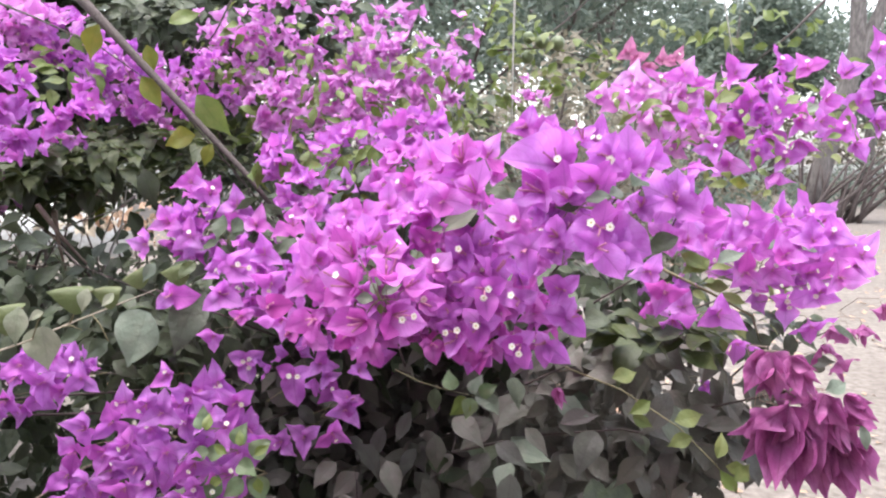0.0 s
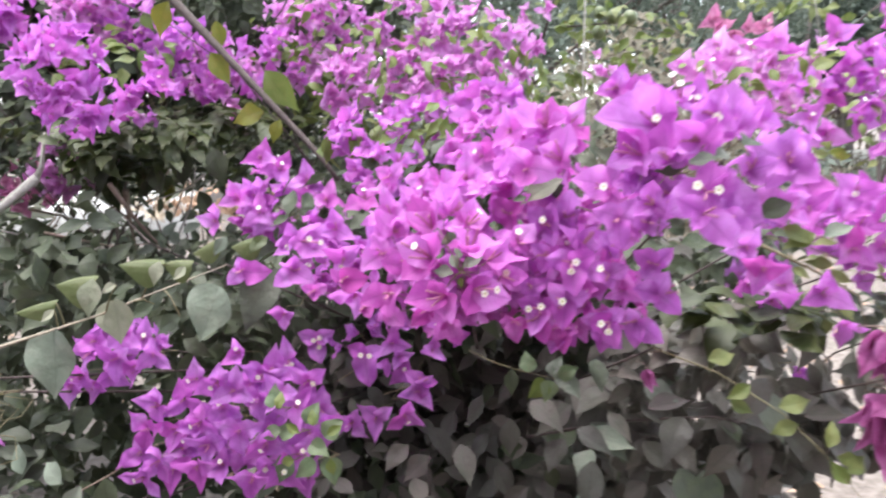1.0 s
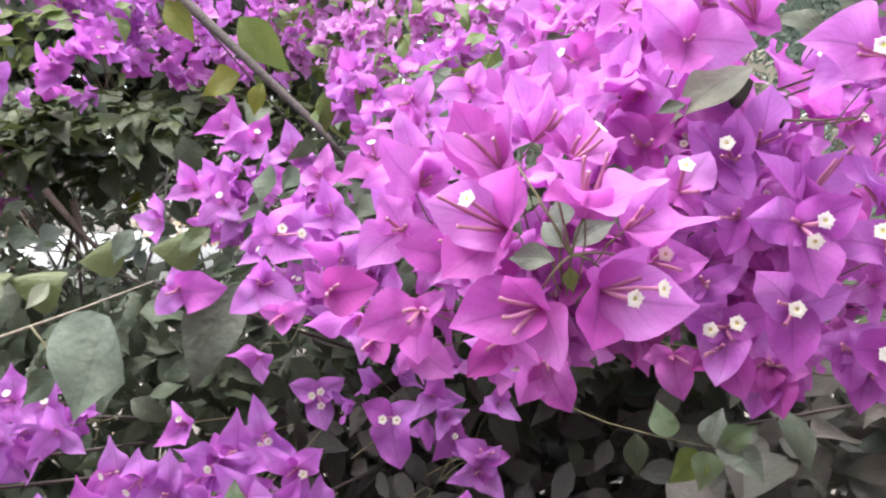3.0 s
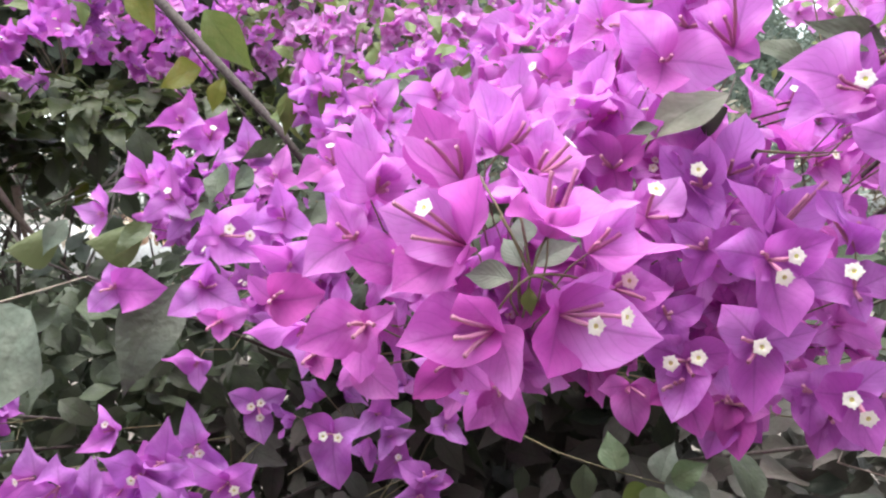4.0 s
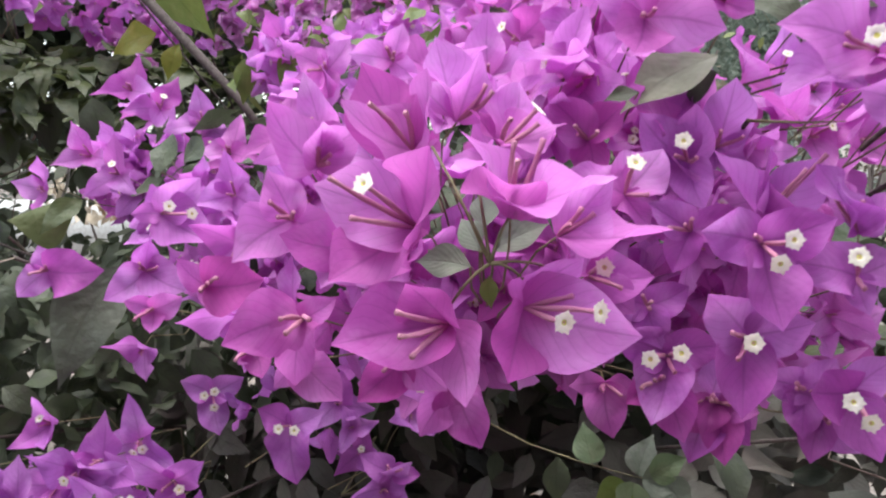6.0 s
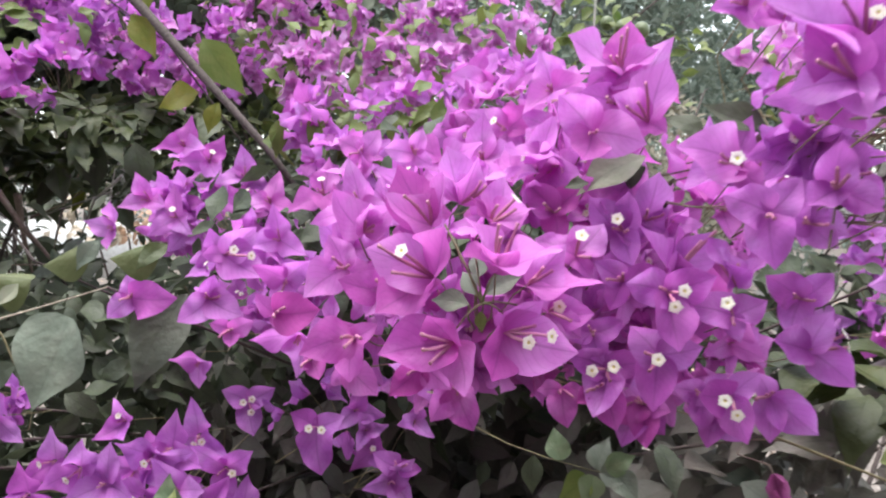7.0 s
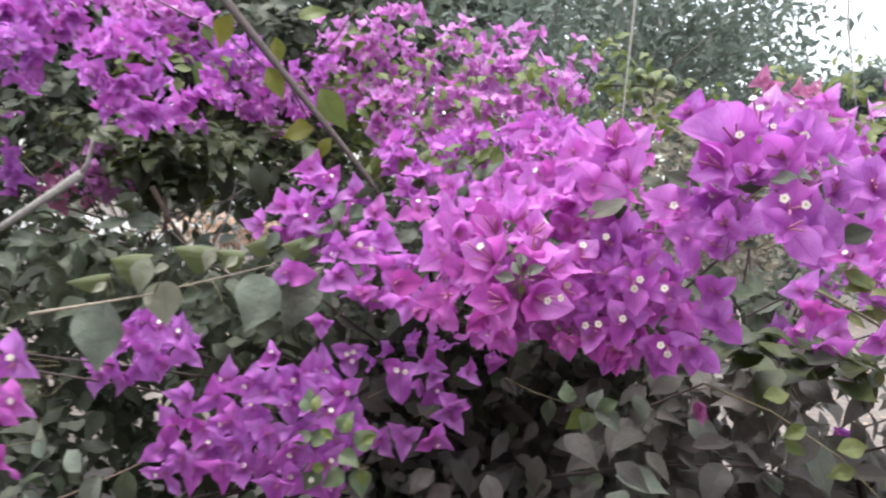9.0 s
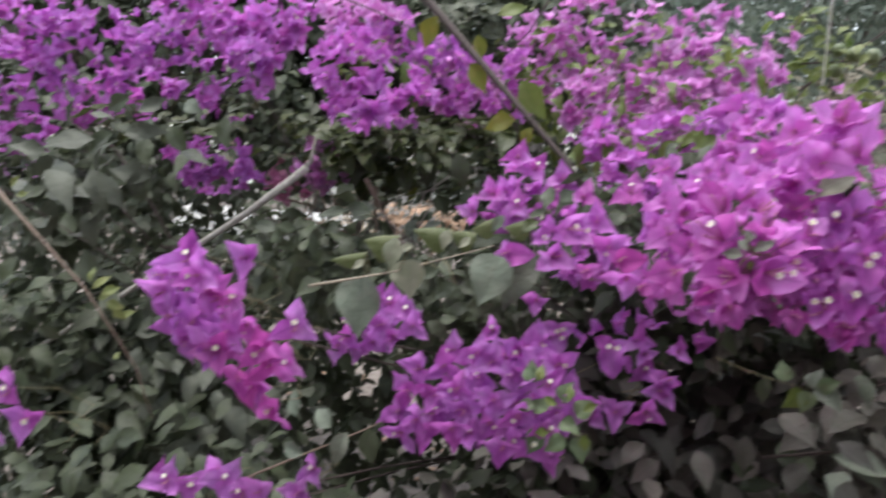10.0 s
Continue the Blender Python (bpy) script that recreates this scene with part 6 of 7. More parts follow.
s = shoot(left, [(-1.060, 1.800, 1.235), (-1.045, 1.830, 1.176), (-1.019, 1.860, 1.106)], 0.004, "brown", "", "twig")
s = shoot(left, [(-1.160, 1.850, 1.076), (-1.140, 1.880, 1.111), (-1.133, 1.910, 1.160)], 0.003, "brown", "", "twig")
s = shoot(left, [(-0.852, 1.720, 1.154), (-0.809, 1.750, 1.178), (-0.783, 1.780, 1.204)], 0.0025, "brown", "", "twig")
s = shoot(left, [(-0.982, 1.570, 1.234), (-1.100, 1.520, 1.126), (-1.354, 1.380, 0.912), (-1.576, 1.120, 0.696)], 0.0105, "grey", "broken grey branch, weathered and bare", "stick")
s = shoot(left, [(-0.993, 1.570, 1.219), (-0.970, 1.570, 1.253), (-0.962, 1.580, 1.325)], 0.009, "grey", "", "stick")
s = shoot(left, [(-1.241, 0.950, 1.186), (-1.148, 0.950, 1.109), (-1.056, 0.960, 1.024), (-0.988, 1.000, 0.894), (-0.992, 1.050, 0.792)], 0.0035, "brown", "thin brown stem with pale new sprouts", "stem")
leaf_on(s, -1.018, 0.935, 1.031, 0, 30, 60, 0.032, "fresh", 1)
leaf_on(s, -1.002, 0.935, 1.024, 20, 30, 20, 0.032, "fresh", 2)
leaf_on(s, -1.023, 0.935, 1.040, -20, 20, 110, 0.03, "fresh", 3)
leaf_on(s, -0.991, 0.935, 1.012, 0, 20, 350, 0.03, "fresh", 4)
leaf_on(s, -1.007, 0.935, 1.015, 0, 40, 40, 0.028, "fresh", 0)
leaf_on(s, -0.984, 0.940, 1.003, 10, 10, 320, 0.028, "fresh", 1)
leaf_on(s, -1.184, 0.940, 1.180, 0, 20, 60, 0.024, "fresh", 2)
leaf_on(s, -1.173, 0.940, 1.167, 10, 20, 20, 0.02, "fresh", 3)
leaf_on(s, -1.022, 1.000, 0.904, 0, 30, 150, 0.022, "fresh", 4)
leaf_on(s, -0.976, 0.950, 0.989, 0, 30, 30, 0.024, "fresh", 0)
s = shoot(main, [(-0.815, 1.000, 0.720), (-0.690, 1.020, 0.786), (-0.591, 1.050, 0.836), (-0.536, 1.100, 0.865)], 0.0022, "brown", "", "shoot")
leaf_on(s, -0.649, 1.030, 0.834, -10, 30, 150, 0.055, "dusty", 1)
leaf_on(s, -0.679, 1.000, 0.795, -20, 20, 170, 0.05, "dusty", 2)
leaf_on(s, -0.583, 1.030, 0.843, 10, 10, 280, 0.06, "leaf", 3)
leaf_on(s, -0.615, 1.020, 0.833, 0, 20, 250, 0.06, "dusty", 4)
leaf_on(s, -0.718, 1.050, 0.837, -10, 20, 120, 0.05, "dusty", 0)
s = shoot(right, [(0.863, 1.400, 1.429), (0.704, 1.400, 1.404), (0.562, 1.420, 1.368), (0.466, 1.400, 1.299)], 0.003, "bark", "", "branch")
leaf_on(s, 0.718, 1.400, 1.488, 0, 40, 10, 0.045, "young", 1)
leaf_on(s, 0.634, 1.380, 1.399, 0, 50, 20, 0.05, "dusty", 2)
leaf_on(s, 0.500, 1.350, 1.281, 0, 30, 350, 0.04, "olive", 3)
s = shoot(main, [(0.107, 0.950, 1.271), (0.122, 0.945, 1.280), (0.133, 0.900, 1.282), (0.150, 0.860, 1.285), (0.163, 0.830, 1.288), (0.180, 0.800, 1.290)], 0.0022, "brown", "", "shoot")
leaf_on(s, 0.187, 0.760, 1.306, 20, 50, 40, 0.04, "leaf", 4)
leaf_on(s, 0.246, 0.800, 1.250, 0, 30, 200, 0.04, "leaf", 0)
s = shoot(main, [(0.313, 1.120, 1.168), (0.391, 1.100, 1.130), (0.459, 1.120, 1.092), (0.513, 1.200, 1.018)], 0.0025, "stalk", "", "shoot")
leaf_on(s, 0.233, 1.050, 1.100, 0, 55, 170, 0.06, "leaf", 1)
leaf_on(s, 0.289, 1.050, 1.075, 10, 55, 10, 0.06, "leaf", 2)
leaf_on(s, 0.224, 1.080, 1.076, 0, 50, 190, 0.05, "leaf", 3)
leaf_on(s, 0.363, 1.080, 1.059, 0, 55, 0, 0.05, "leaf", 4)
s = shoot(main, [(-0.718, 1.500, 1.107), (-0.810, 1.600, 1.138), (-0.863, 1.600, 1.054), (-0.941, 1.600, 0.981)], 0.0025, "bark", "", "twig")
s = shoot(left, [(-0.969, 1.800, 1.044), (-0.903, 1.800, 1.218), (-0.843, 1.800, 1.336)], 0.004, "bark", "", "twig")
s = shoot(left, [(-0.808, 1.800, 1.044), (-0.755, 1.800, 1.152), (-0.737, 1.800, 1.245)], 0.0035, "grey", "", "twig")
s = shoot(left, [(-0.836, 1.800, 1.031), (-0.910, 1.800, 1.125), (-1.011, 1.800, 1.192)], 0.0035, "bark", "", "twig")

s = shoot(left, [(-1.020, 1.850, 1.420), (-0.960, 1.780, 1.360), (-0.900, 1.730, 1.300)], 0.003, "bark", "twig with large dark hanging leaves", "twig")
leaf_on(s, -0.735, 1.740, 1.293, -10, 10, 265, 0.1, "leaf", 0)
leaf_on(s, -0.664, 1.720, 1.287, 10, 15, 285, 0.09, "leaf", 1)
leaf_on(s, -0.826, 1.780, 1.246, 0, 20, 250, 0.095, "leaf", 2)
leaf_on(s, -0.853, 1.760, 1.286, -15, 25, 230, 0.09, "leaf", 3)
leaf_on(s, -0.944, 1.750, 1.286, 10, 20, 265, 0.1, "leaf", 4)
leaf_on(s, -0.916, 1.750, 1.228, 0, 10, 280, 0.09, "shade", 0)
leaf_on(s, -0.821, 1.600, 1.150, -10, 25, 200, 0.08, "dusty", 1)
leaf_on(s, -0.734, 1.800, 1.185, 0, 10, 300, 0.07, "leaf", 2)
leaf_on(s, -0.781, 1.700, 1.093, 0, 30, 60, 0.05, "dusty", 0)
leaf_on(s, -0.750, 1.700, 1.074, 0, 30, 120, 0.05, "dusty", 1)
leaf_on(s, -0.727, 1.680, 1.103, 10, 40, 30, 0.05, "dusty", 2)
leaf_on(s, -0.801, 1.700, 1.068, -10, 30, 200, 0.05, "dusty", 3)

# fruit tree
s = shoot(left, [(-1.260, 1.450, 1.059), (-1.300, 1.400, 1.173), (-1.343, 1.360, 1.257), (-1.449, 1.360, 1.302)], 0.004, "bark", "leafy stem with large grey-green leaves", "stem")
leaf_on(s, -1.227, 1.150, 1.054, 5, 27, 300, 0.079, "leaf", 0)
leaf_on(s, -1.398, 1.200, 1.162, -3, 34, 200, 0.078, "leaf", 1)
leaf_on(s, -1.291, 1.250, 1.237, 5, 8, 300, 0.082, "leaf", 2)
leaf_on(s, -1.209, 1.300, 1.277, 19, 28, 280, 0.069, "leaf", 3)
leaf_on(s, -1.155, 1.300, 1.302, 17, 29, 310, 0.071, "leaf", 4)
leaf_on(s, -1.292, 1.350, 1.360, -2, 5, 200, 0.077, "leaf", 0)
leaf_on(s, -1.152, 1.350, 1.358, -22, 22, 340, 0.06, "dusty", 1)
leaf_on(s, -1.211, 1.320, 1.319, 7, 15, 250, 0.078, "dusty", 2)
leaf_on(s, -1.314, 1.200, 1.200, 0, 13, 190, 0.074, "leaf", 3)
leaf_on(s, -1.321, 1.150, 1.090, 17, 13, 260, 0.059, "dusty", 4)
leaf_on(s, -1.293, 1.300, 1.285, 3, 18, 220, 0.078, "leaf", 0)
leaf_on(s, -1.205, 1.280, 1.207, 9, 15, 285, 0.064, "leaf", 1)
leaf_on(s, -1.136, 1.350, 1.259, -15, 39, 275, 0.081, "leaf", 2)
leaf_on(s, -1.089, 1.400, 1.335, -15, 16, 290, 0.083, "leaf", 3)
leaf_on(s, -1.242, 1.180, 1.138, 13, 29, 265, 0.064, "leaf", 4)
leaf_on(s, -1.338, 1.100, 1.038, 5, 31, 250, 0.06, "leaf", 0)
s = shoot(left, [(-1.173, 1.950, 1.240), (-1.111, 1.930, 1.144), (-1.047, 1.900, 1.059)], 0.0025, "brown", "", "twig")
s = shoot(left, [(-0.970, 1.850, 1.146), (-0.897, 1.830, 1.089), (-0.827, 1.800, 1.038)], 0.004, "brown", "", "twig")
s = shoot(left, [(-1.044, 1.950, 1.273), (-0.988, 1.900, 1.142), (-0.968, 1.850, 0.955)], 0.008, "bark", "", "stem")
s = shoot(left, [(-1.224, 1.750, 1.105), (-1.113, 1.800, 1.069), (-0.994, 1.850, 1.043)], 0.003, "grey", "", "twig")
s = shoot(left, [(-0.678, 1.700, 1.231), (-0.752, 1.750, 1.187), (-0.817, 1.800, 1.084)], 0.003, "grey", "", "twig")
s = shoot(left, [(-1.146, 1.800, 1.020), (-1.096, 1.850, 1.138), (-1.126, 1.900, 1.226)], 0.003, "brown", "", "twig")
s = shoot(main, [(0.017, 1.350, 0.784), (0.159, 1.250, 0.856), (0.286, 1.180, 0.893), (0.410, 1.120, 0.889)], 0.003, "bark", "leafy lower branch with brownish leaves", "shoot")
leaf_on(s, 0.107, 1.140, 0.991, 33, 65, 250, 0.056, "leaf", 1)
leaf_on(s, 0.256, 1.260, 0.925, -33, 42, 200, 0.062, "dusty", 2)
leaf_on(s, 0.287, 1.290, 0.738, 14, 38, 10, 0.083, "leaf", 3)
leaf_on(s, 0.019, 1.200, 0.904, -32, 73, 340, 0.074, "umber", 4)
leaf_on(s, 0.099, 1.180, 0.774, 17, 38, 270, 0.085, "dusty", 0)
leaf_on(s, 0.153, 1.240, 0.867, 11, 30, 270, 0.067, "umber", 1)
leaf_on(s, 0.191, 1.270, 0.803, -19, 26, 340, 0.084, "umber", 2)
leaf_on(s, 0.495, 1.240, 0.800, -8, 59, 170, 0.066, "dusty", 3)
leaf_on(s, 0.155, 1.220, 0.939, 24, 74, 10, 0.078, "umber", 4)
leaf_on(s, 0.127, 1.140, 0.910, 27, 55, 290, 0.056, "umber", 0)
leaf_on(s, 0.105, 1.130, 0.839, 21, 44, 250, 0.077, "umber", 1)
leaf_on(s, 0.167, 1.050, 0.952, 2, 61, 10, 0.061, "umber", 2)
leaf_on(s, 0.437, 1.240, 0.843, -28, 26, 315, 0.082, "umber", 3)
leaf_on(s, 0.238, 1.150, 0.899, 22, 63, 225, 0.081, "umber", 4)
leaf_on(s, 0.197, 1.250, 0.909, -20, 37, 315, 0.082, "umber", 0)
leaf_on(s, 0.326, 1.080, 0.969, -2, 31, 290, 0.074, "dusty", 1)
leaf_on(s, 0.114, 1.230, 0.860, -8, 27, 315, 0.083, "dusty", 2)
leaf_on(s, 0.168, 1.090, 0.976, -28, 41, 340, 0.057, "dusty", 3)
leaf_on(s, 0.325, 1.230, 0.967, 21, 56, 170, 0.071, "dusty", 4)
leaf_on(s, 0.192, 1.210, 0.837, 11, 34, 315, 0.067, "umber", 0)
leaf_on(s, 0.307, 1.180, 0.888, -7, 53, 270, 0.056, "umber", 1)
leaf_on(s, 0.441, 1.280, 0.774, -24, 47, 10, 0.06, "umber", 2)
leaf_on(s, 0.365, 1.130, 0.935, -8, 28, 10, 0.061, "umber", 3)
leaf_on(s, 0.079, 1.090, 0.905, -21, 65, 340, 0.059, "umber", 4)
leaf_on(s, 0.108, 1.180, 0.836, -25, 74, 270, 0.062, "dusty", 0)
leaf_on(s, 0.283, 1.180, 0.809, -34, 50, 290, 0.084, "leaf", 1)
leaf_on(s, 0.425, 1.190, 0.893, -30, 50, 10, 0.06, "umber", 2)
leaf_on(s, 0.368, 1.170, 0.935, -2, 58, 250, 0.064, "leaf", 3)
leaf_on(s, 0.313, 1.150, 0.858, 2, 28, 225, 0.064, "umber", 4)
leaf_on(s, 0.220, 1.080, 0.855, -16, 44, 290, 0.067, "leaf", 0)
leaf_on(s, 0.300, 1.110, 0.919, 12, 72, 340, 0.07, "umber", 1)
leaf_on(s, 0.306, 1.190, 0.882, 11, 71, 270, 0.056, "leaf", 2)
leaf_on(s, 0.310, 1.240, 0.870, -33, 52, 170, 0.061, "umber", 3)
leaf_on(s, 0.125, 1.290, 0.914, -34, 67, 270, 0.081, "umber", 4)
leaf_on(s, 0.137, 1.260, 0.881, -11, 42, 250, 0.076, "umber", 0)
leaf_on(s, 0.087, 1.280, 0.871, -17, 43, 225, 0.081, "umber", 1)
leaf_on(s, 0.347, 1.190, 0.919, -14, 71, 340, 0.056, "dusty", 2)
leaf_on(s, 0.148, 1.250, 0.905, -6, 75, 225, 0.081, "umber", 3)
leaf_on(s, 0.395, 1.170, 0.778, 30, 38, 250, 0.075, "umber", 4)
leaf_on(s, 0.202, 1.240, 0.756, 31, 49, 200, 0.059, "umber", 0)
leaf_on(s, 0.329, 1.080, 0.985, 25, 28, 225, 0.074, "umber", 1)
leaf_on(s, 0.099, 1.210, 0.848, 2, 51, 340, 0.084, "dusty", 2)

# single flowers hanging below the main head
c = Cluster(main, (0.181, 1.030, 1.037), "wilted", "small withered crimson flower on a thin stalk")
c.head((0.149, 0.975, 1.029), (0.156, 0.965, 1.002), (0.164, 0.970, 1.009), (0.149, 0.975, 1.006), (0.146, 0.950, 1.023), colour="wilted")
c.done()
c = Cluster(right, (0.489, 1.420, 0.905), "purple", "single small purple flower over the sand")
c.head((0.477, 1.360, 0.908), (0.457, 1.340, 0.905), (0.497, 1.340, 0.915), (0.487, 1.340, 0.889), (0.467, 1.320, 0.911), colour="purple")
c.done()

# twigs at the near spray
s = shoot(main, [(0.062, 0.980, 1.229), (0.075, 0.950, 1.227), (0.089, 0.930, 1.227)], 0.001, "stalk", "", "twig")
# added leaf layer, hidden behind the main head, that shades the hollow below
foliage(main, -0.05, 1.5, 1.10, 0.45, 0.28, 0.08, 350, .06, "leaf", 191, fine=False)
foliage(left, -3.0, 3.1, 1.4, 1.0, 0.5, 1.2, 4200, .065, "leaf", 192, fine=False, front=False)
foliage(left, -1.304, 1.500, 1.324, 0.339, 0.060, 0.049, 36, 0.055, "shade", 193, level=2.6)
foliage(left, -1.185, 1.220, 1.268, 0.180, 0.050, 0.072, 12, 0.085, "greyish", 194)
foliage(left, -1.268, 1.150, 1.175, 0.132, 0.050, 0.108, 16, 0.09, "greyish", 195)
foliage(left, -0.891, 1.600, 1.333, 0.238, 0.060, 0.046, 30, 0.05, "shade", 196, level=2.6)
foliage(right, 0.401, 1.600, 1.389, 0.182, 0.080, 0.073, 26, 0.027, "fresh", 197)
foliage(right, 0.562, 1.300, 1.368, 0.156, 0.080, 0.083, 22, 0.027, "fresh", 198)
foliage(right, 0.538, 1.350, 1.301, 0.171, 0.080, 0.075, 16, 0.027, "fresh", 199)
foliage(main, 0.435, 1.150, 1.120, 0.119, 0.060, 0.064, 14, 0.034, "fresh", 200)
foliage(main, -0.06, 1.85, 0.5, 0.55, 0.22, 0.5, 2200, .065, "umber", 203, fine=False, front=False)
foliage(left, -0.888, 1.350, 1.065, 0.149, 0.100, 0.089, 26, 0.055, "leaf", 204, level=0.25)
foliage(left, -1.114, 1.750, 1.113, 0.198, 0.100, 0.106, 30, 0.06, "leaf", 205, level=0.25)
foliage(left, -1.215, 1.400, 0.708, 0.357, 0.100, 0.178, 110, 0.075, "greyish", 206)
foliage(back, -0.793, 2.300, 1.673, 0.270, 0.120, 0.126, 170, 0.055, "leaf", 207)
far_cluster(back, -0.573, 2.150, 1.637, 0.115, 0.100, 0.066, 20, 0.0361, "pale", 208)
far_cluster(left, -0.768, 1.900, 1.524, 0.091, 0.100, 0.060, 22, 0.0399, "purple", 209)
s = shoot(main, [(-0.153, 1.360, 0.601), (-0.153, 1.310, 0.694), (-0.151, 1.270, 0.766), (-0.152, 1.260, 0.796)], 0.002, "bark", "low leafy shoot in the shade with brownish leaves", "shoot")
leaf_on(s, -0.151, 1.300, 0.765, -15, 36, 225, 0.068, "umber", 1)
leaf_on(s, -0.178, 1.220, 0.820, 13, 44, 225, 0.057, "umber", 3)
leaf_on(s, -0.094, 1.230, 0.818, 23, 51, 270, 0.072, "umber", 0)
leaf_on(s, 0.018, 1.340, 0.696, -24, 21, 225, 0.067, "umber", 2)
leaf_on(s, -0.037, 1.370, 0.720, 23, 44, 290, 0.07, "umber", 4)
leaf_on(s, -0.012, 1.350, 0.816, 0, 28, 270, 0.065, "umber", 1)
leaf_on(s, 0.081, 1.330, 0.790, -8, 55, 250, 0.071, "umber", 3)
leaf_on(s, 0.018, 1.410, 0.754, 3, 57, 225, 0.067, "umber", 0)
c = Cluster(main, (-0.711, 0.970, 1.006), "rose", "reddened old bracts on the drooping cluster")
c.flower(-0.729, 0.870, 1.055, 10, 0, 60, 0.03648, 1, 30)
c.flower(-0.733, 0.880, 0.987, -10, -10, 100, 0.03876, 1, 30)
c.flower(-0.703, 0.900, 0.936, 10, -30, 270, 0.03876, 0, 50)
c.flower(-0.656, 0.890, 0.970, 15, -10, 90, 0.03876, 1, 35)
c.flower(-0.721, 0.900, 1.017, 0, -30, 270, 0.03648, 0, 50)
c.done()
c = Cluster(main, (-0.867, 1.030, 0.635), "purple", "purple flowers on a low twig")
c.flower(-0.900, 0.960, 0.736, -10, 10, 90, 0.04104, 0, 40)
c.flower(-0.855, 0.970, 0.726, 10, 10, 50, 0.04104, 1, 40)
c.flower(-0.793, 0.960, 0.763, 0, 10, 100, 0.04332, 0, 45)
c.flower(-0.763, 0.970, 0.733, 10, 0, 130, 0.04104, 1, 35)
c.flower(-0.679, 1.050, 0.755, -10, 0, 90, 0.03876, 0, 45)
c.flower(-0.707, 1.050, 0.712, 10, 0, 60, 0.03876, 0, 45)
c.done()
s = shoot(left, [(-1.394, 1.900, 1.294), (-1.270, 1.880, 1.195), (-1.100, 1.850, 1.100)], 0.0018, "brown", "", "twig")
s = shoot(left, [(-0.788, 1.800, 1.262), (-0.844, 1.820, 1.180), (-0.889, 1.850, 1.067)], 0.002, "brown", "", "twig")
s = shoot(left, [(-0.975, 1.900, 1.245), (-1.054, 1.900, 1.158), (-1.108, 1.900, 1.054)], 0.002, "brown", "", "twig")
s = shoot(left, [(-0.720, 1.750, 1.203), (-0.851, 1.780, 1.160), (-0.982, 1.800, 1.139)], 0.0018, "grey", "", "twig")
leaf_on(s, -0.783, 1.780, 1.204, -10, 20, 250, 0.05, "olive", 2)
leaf_on(s, -0.898, 1.700, 1.259, 0, 20, 260, 0.075, "greyish", 3)
leaf_on(s, -1.063, 1.700, 1.257, 0, 20, 250, 0.08, "leaf", 4)
leaf_on(s, -0.789, 1.700, 1.248, 10, 20, 280, 0.07, "leaf", 0)
leaf_on(s, -1.257, 1.750, 1.180, 0, 30, 230, 0.06, "dusty", 1)


# ---- stems from the ground up to the clusters and shoots ----
def stems(bush, foot, seed, girth, *tips):
    """A few thick stems rise from the foot; each tip is reached by a branch from the nearest of them."""
    r = random.Random(seed)
    crowns = []
    for k in range(4):
        a = 1.6 * k + r.uniform(-0.4, 0.4)
        top = Vector((foot[0] + 0.28 * math.cos(a), foot[1] + 0.12 + 0.16 * math.sin(a), r.uniform(0.75, 0.95)))
        part("main_stem", [tube(bent((foot[0] + 0.05 * math.cos(a), foot[1] + 0.05 * math.sin(a), -0.02), top, 0.04, 5), [girth * s for s in (1, 0.87, 0.73, 0.6, 0.47, 0.33)], 8)], ["bark"], bush, (*foot, 0))
        crowns.append(top)
    for tip in tips:
        tip = Vector(tip)
        start = min(crowns, key=lambda c: (c - tip).length)
        middle = start.lerp(tip, 0.5) + Vector((r.uniform(-0.05, 0.05), 0.28, r.uniform(-0.3, -0.16)))
        path = [start, start.lerp(middle, 0.5) + Vector((0, 0.02, -0.02)), middle, middle.lerp(tip, 0.5) + Vector((0, 0.1, -0.02)), tip]
        part("branch", [tube(path, (0.008, 0.006, 0.004, 0.0025, 0.0014), 6)], ["bark"], bush, start)


stems(main, (-0.05, 2), 1, 0.028,
      (-0.073, 1.000, 1.122),
      (0.150, 0.900, 1.275),
      (0.013, 1.140, 1.271),
      (-0.384, 1.360, 1.170),
      (-0.405, 1.200, 0.858),
      (-0.212, 1.280, 0.875),
      (-0.629, 1.260, 0.967),
      (-0.752, 0.920, 1.005),
      (-0.860, 0.990, 0.681),
      (0.498, 1.220, 1.117),
      (0.150, 1.180, 1.190),
      (-0.168, 1.660, 1.278),
      (-0.425, 1.120, 1.132),
      (0.170, 1.040, 1.038),
      (-0.080, 1.250, 0.970),
      (-0.536, 1.100, 0.865),
      (0.180, 0.800, 1.290),
      (0.313, 1.120, 1.168),
      (-0.718, 1.500, 1.107),
      (0.017, 1.350, 0.784),
      (0.062, 0.980, 1.229),
      (-0.153, 1.360, 0.601),
      (-0.711, 0.970, 1.006),
      (-0.867, 1.030, 0.635))
stems(back, (-0.35, 2.6), 2, 0.028,
      (0.009, 2.100, 1.459),
      (-0.639, 2.200, 1.430),
      (-0.081, 2.100, 1.653),
      (-0.314, 1.500, 1.196),
      (-0.572, 1.640, 1.443),
      (-0.617, 1.920, 1.540))
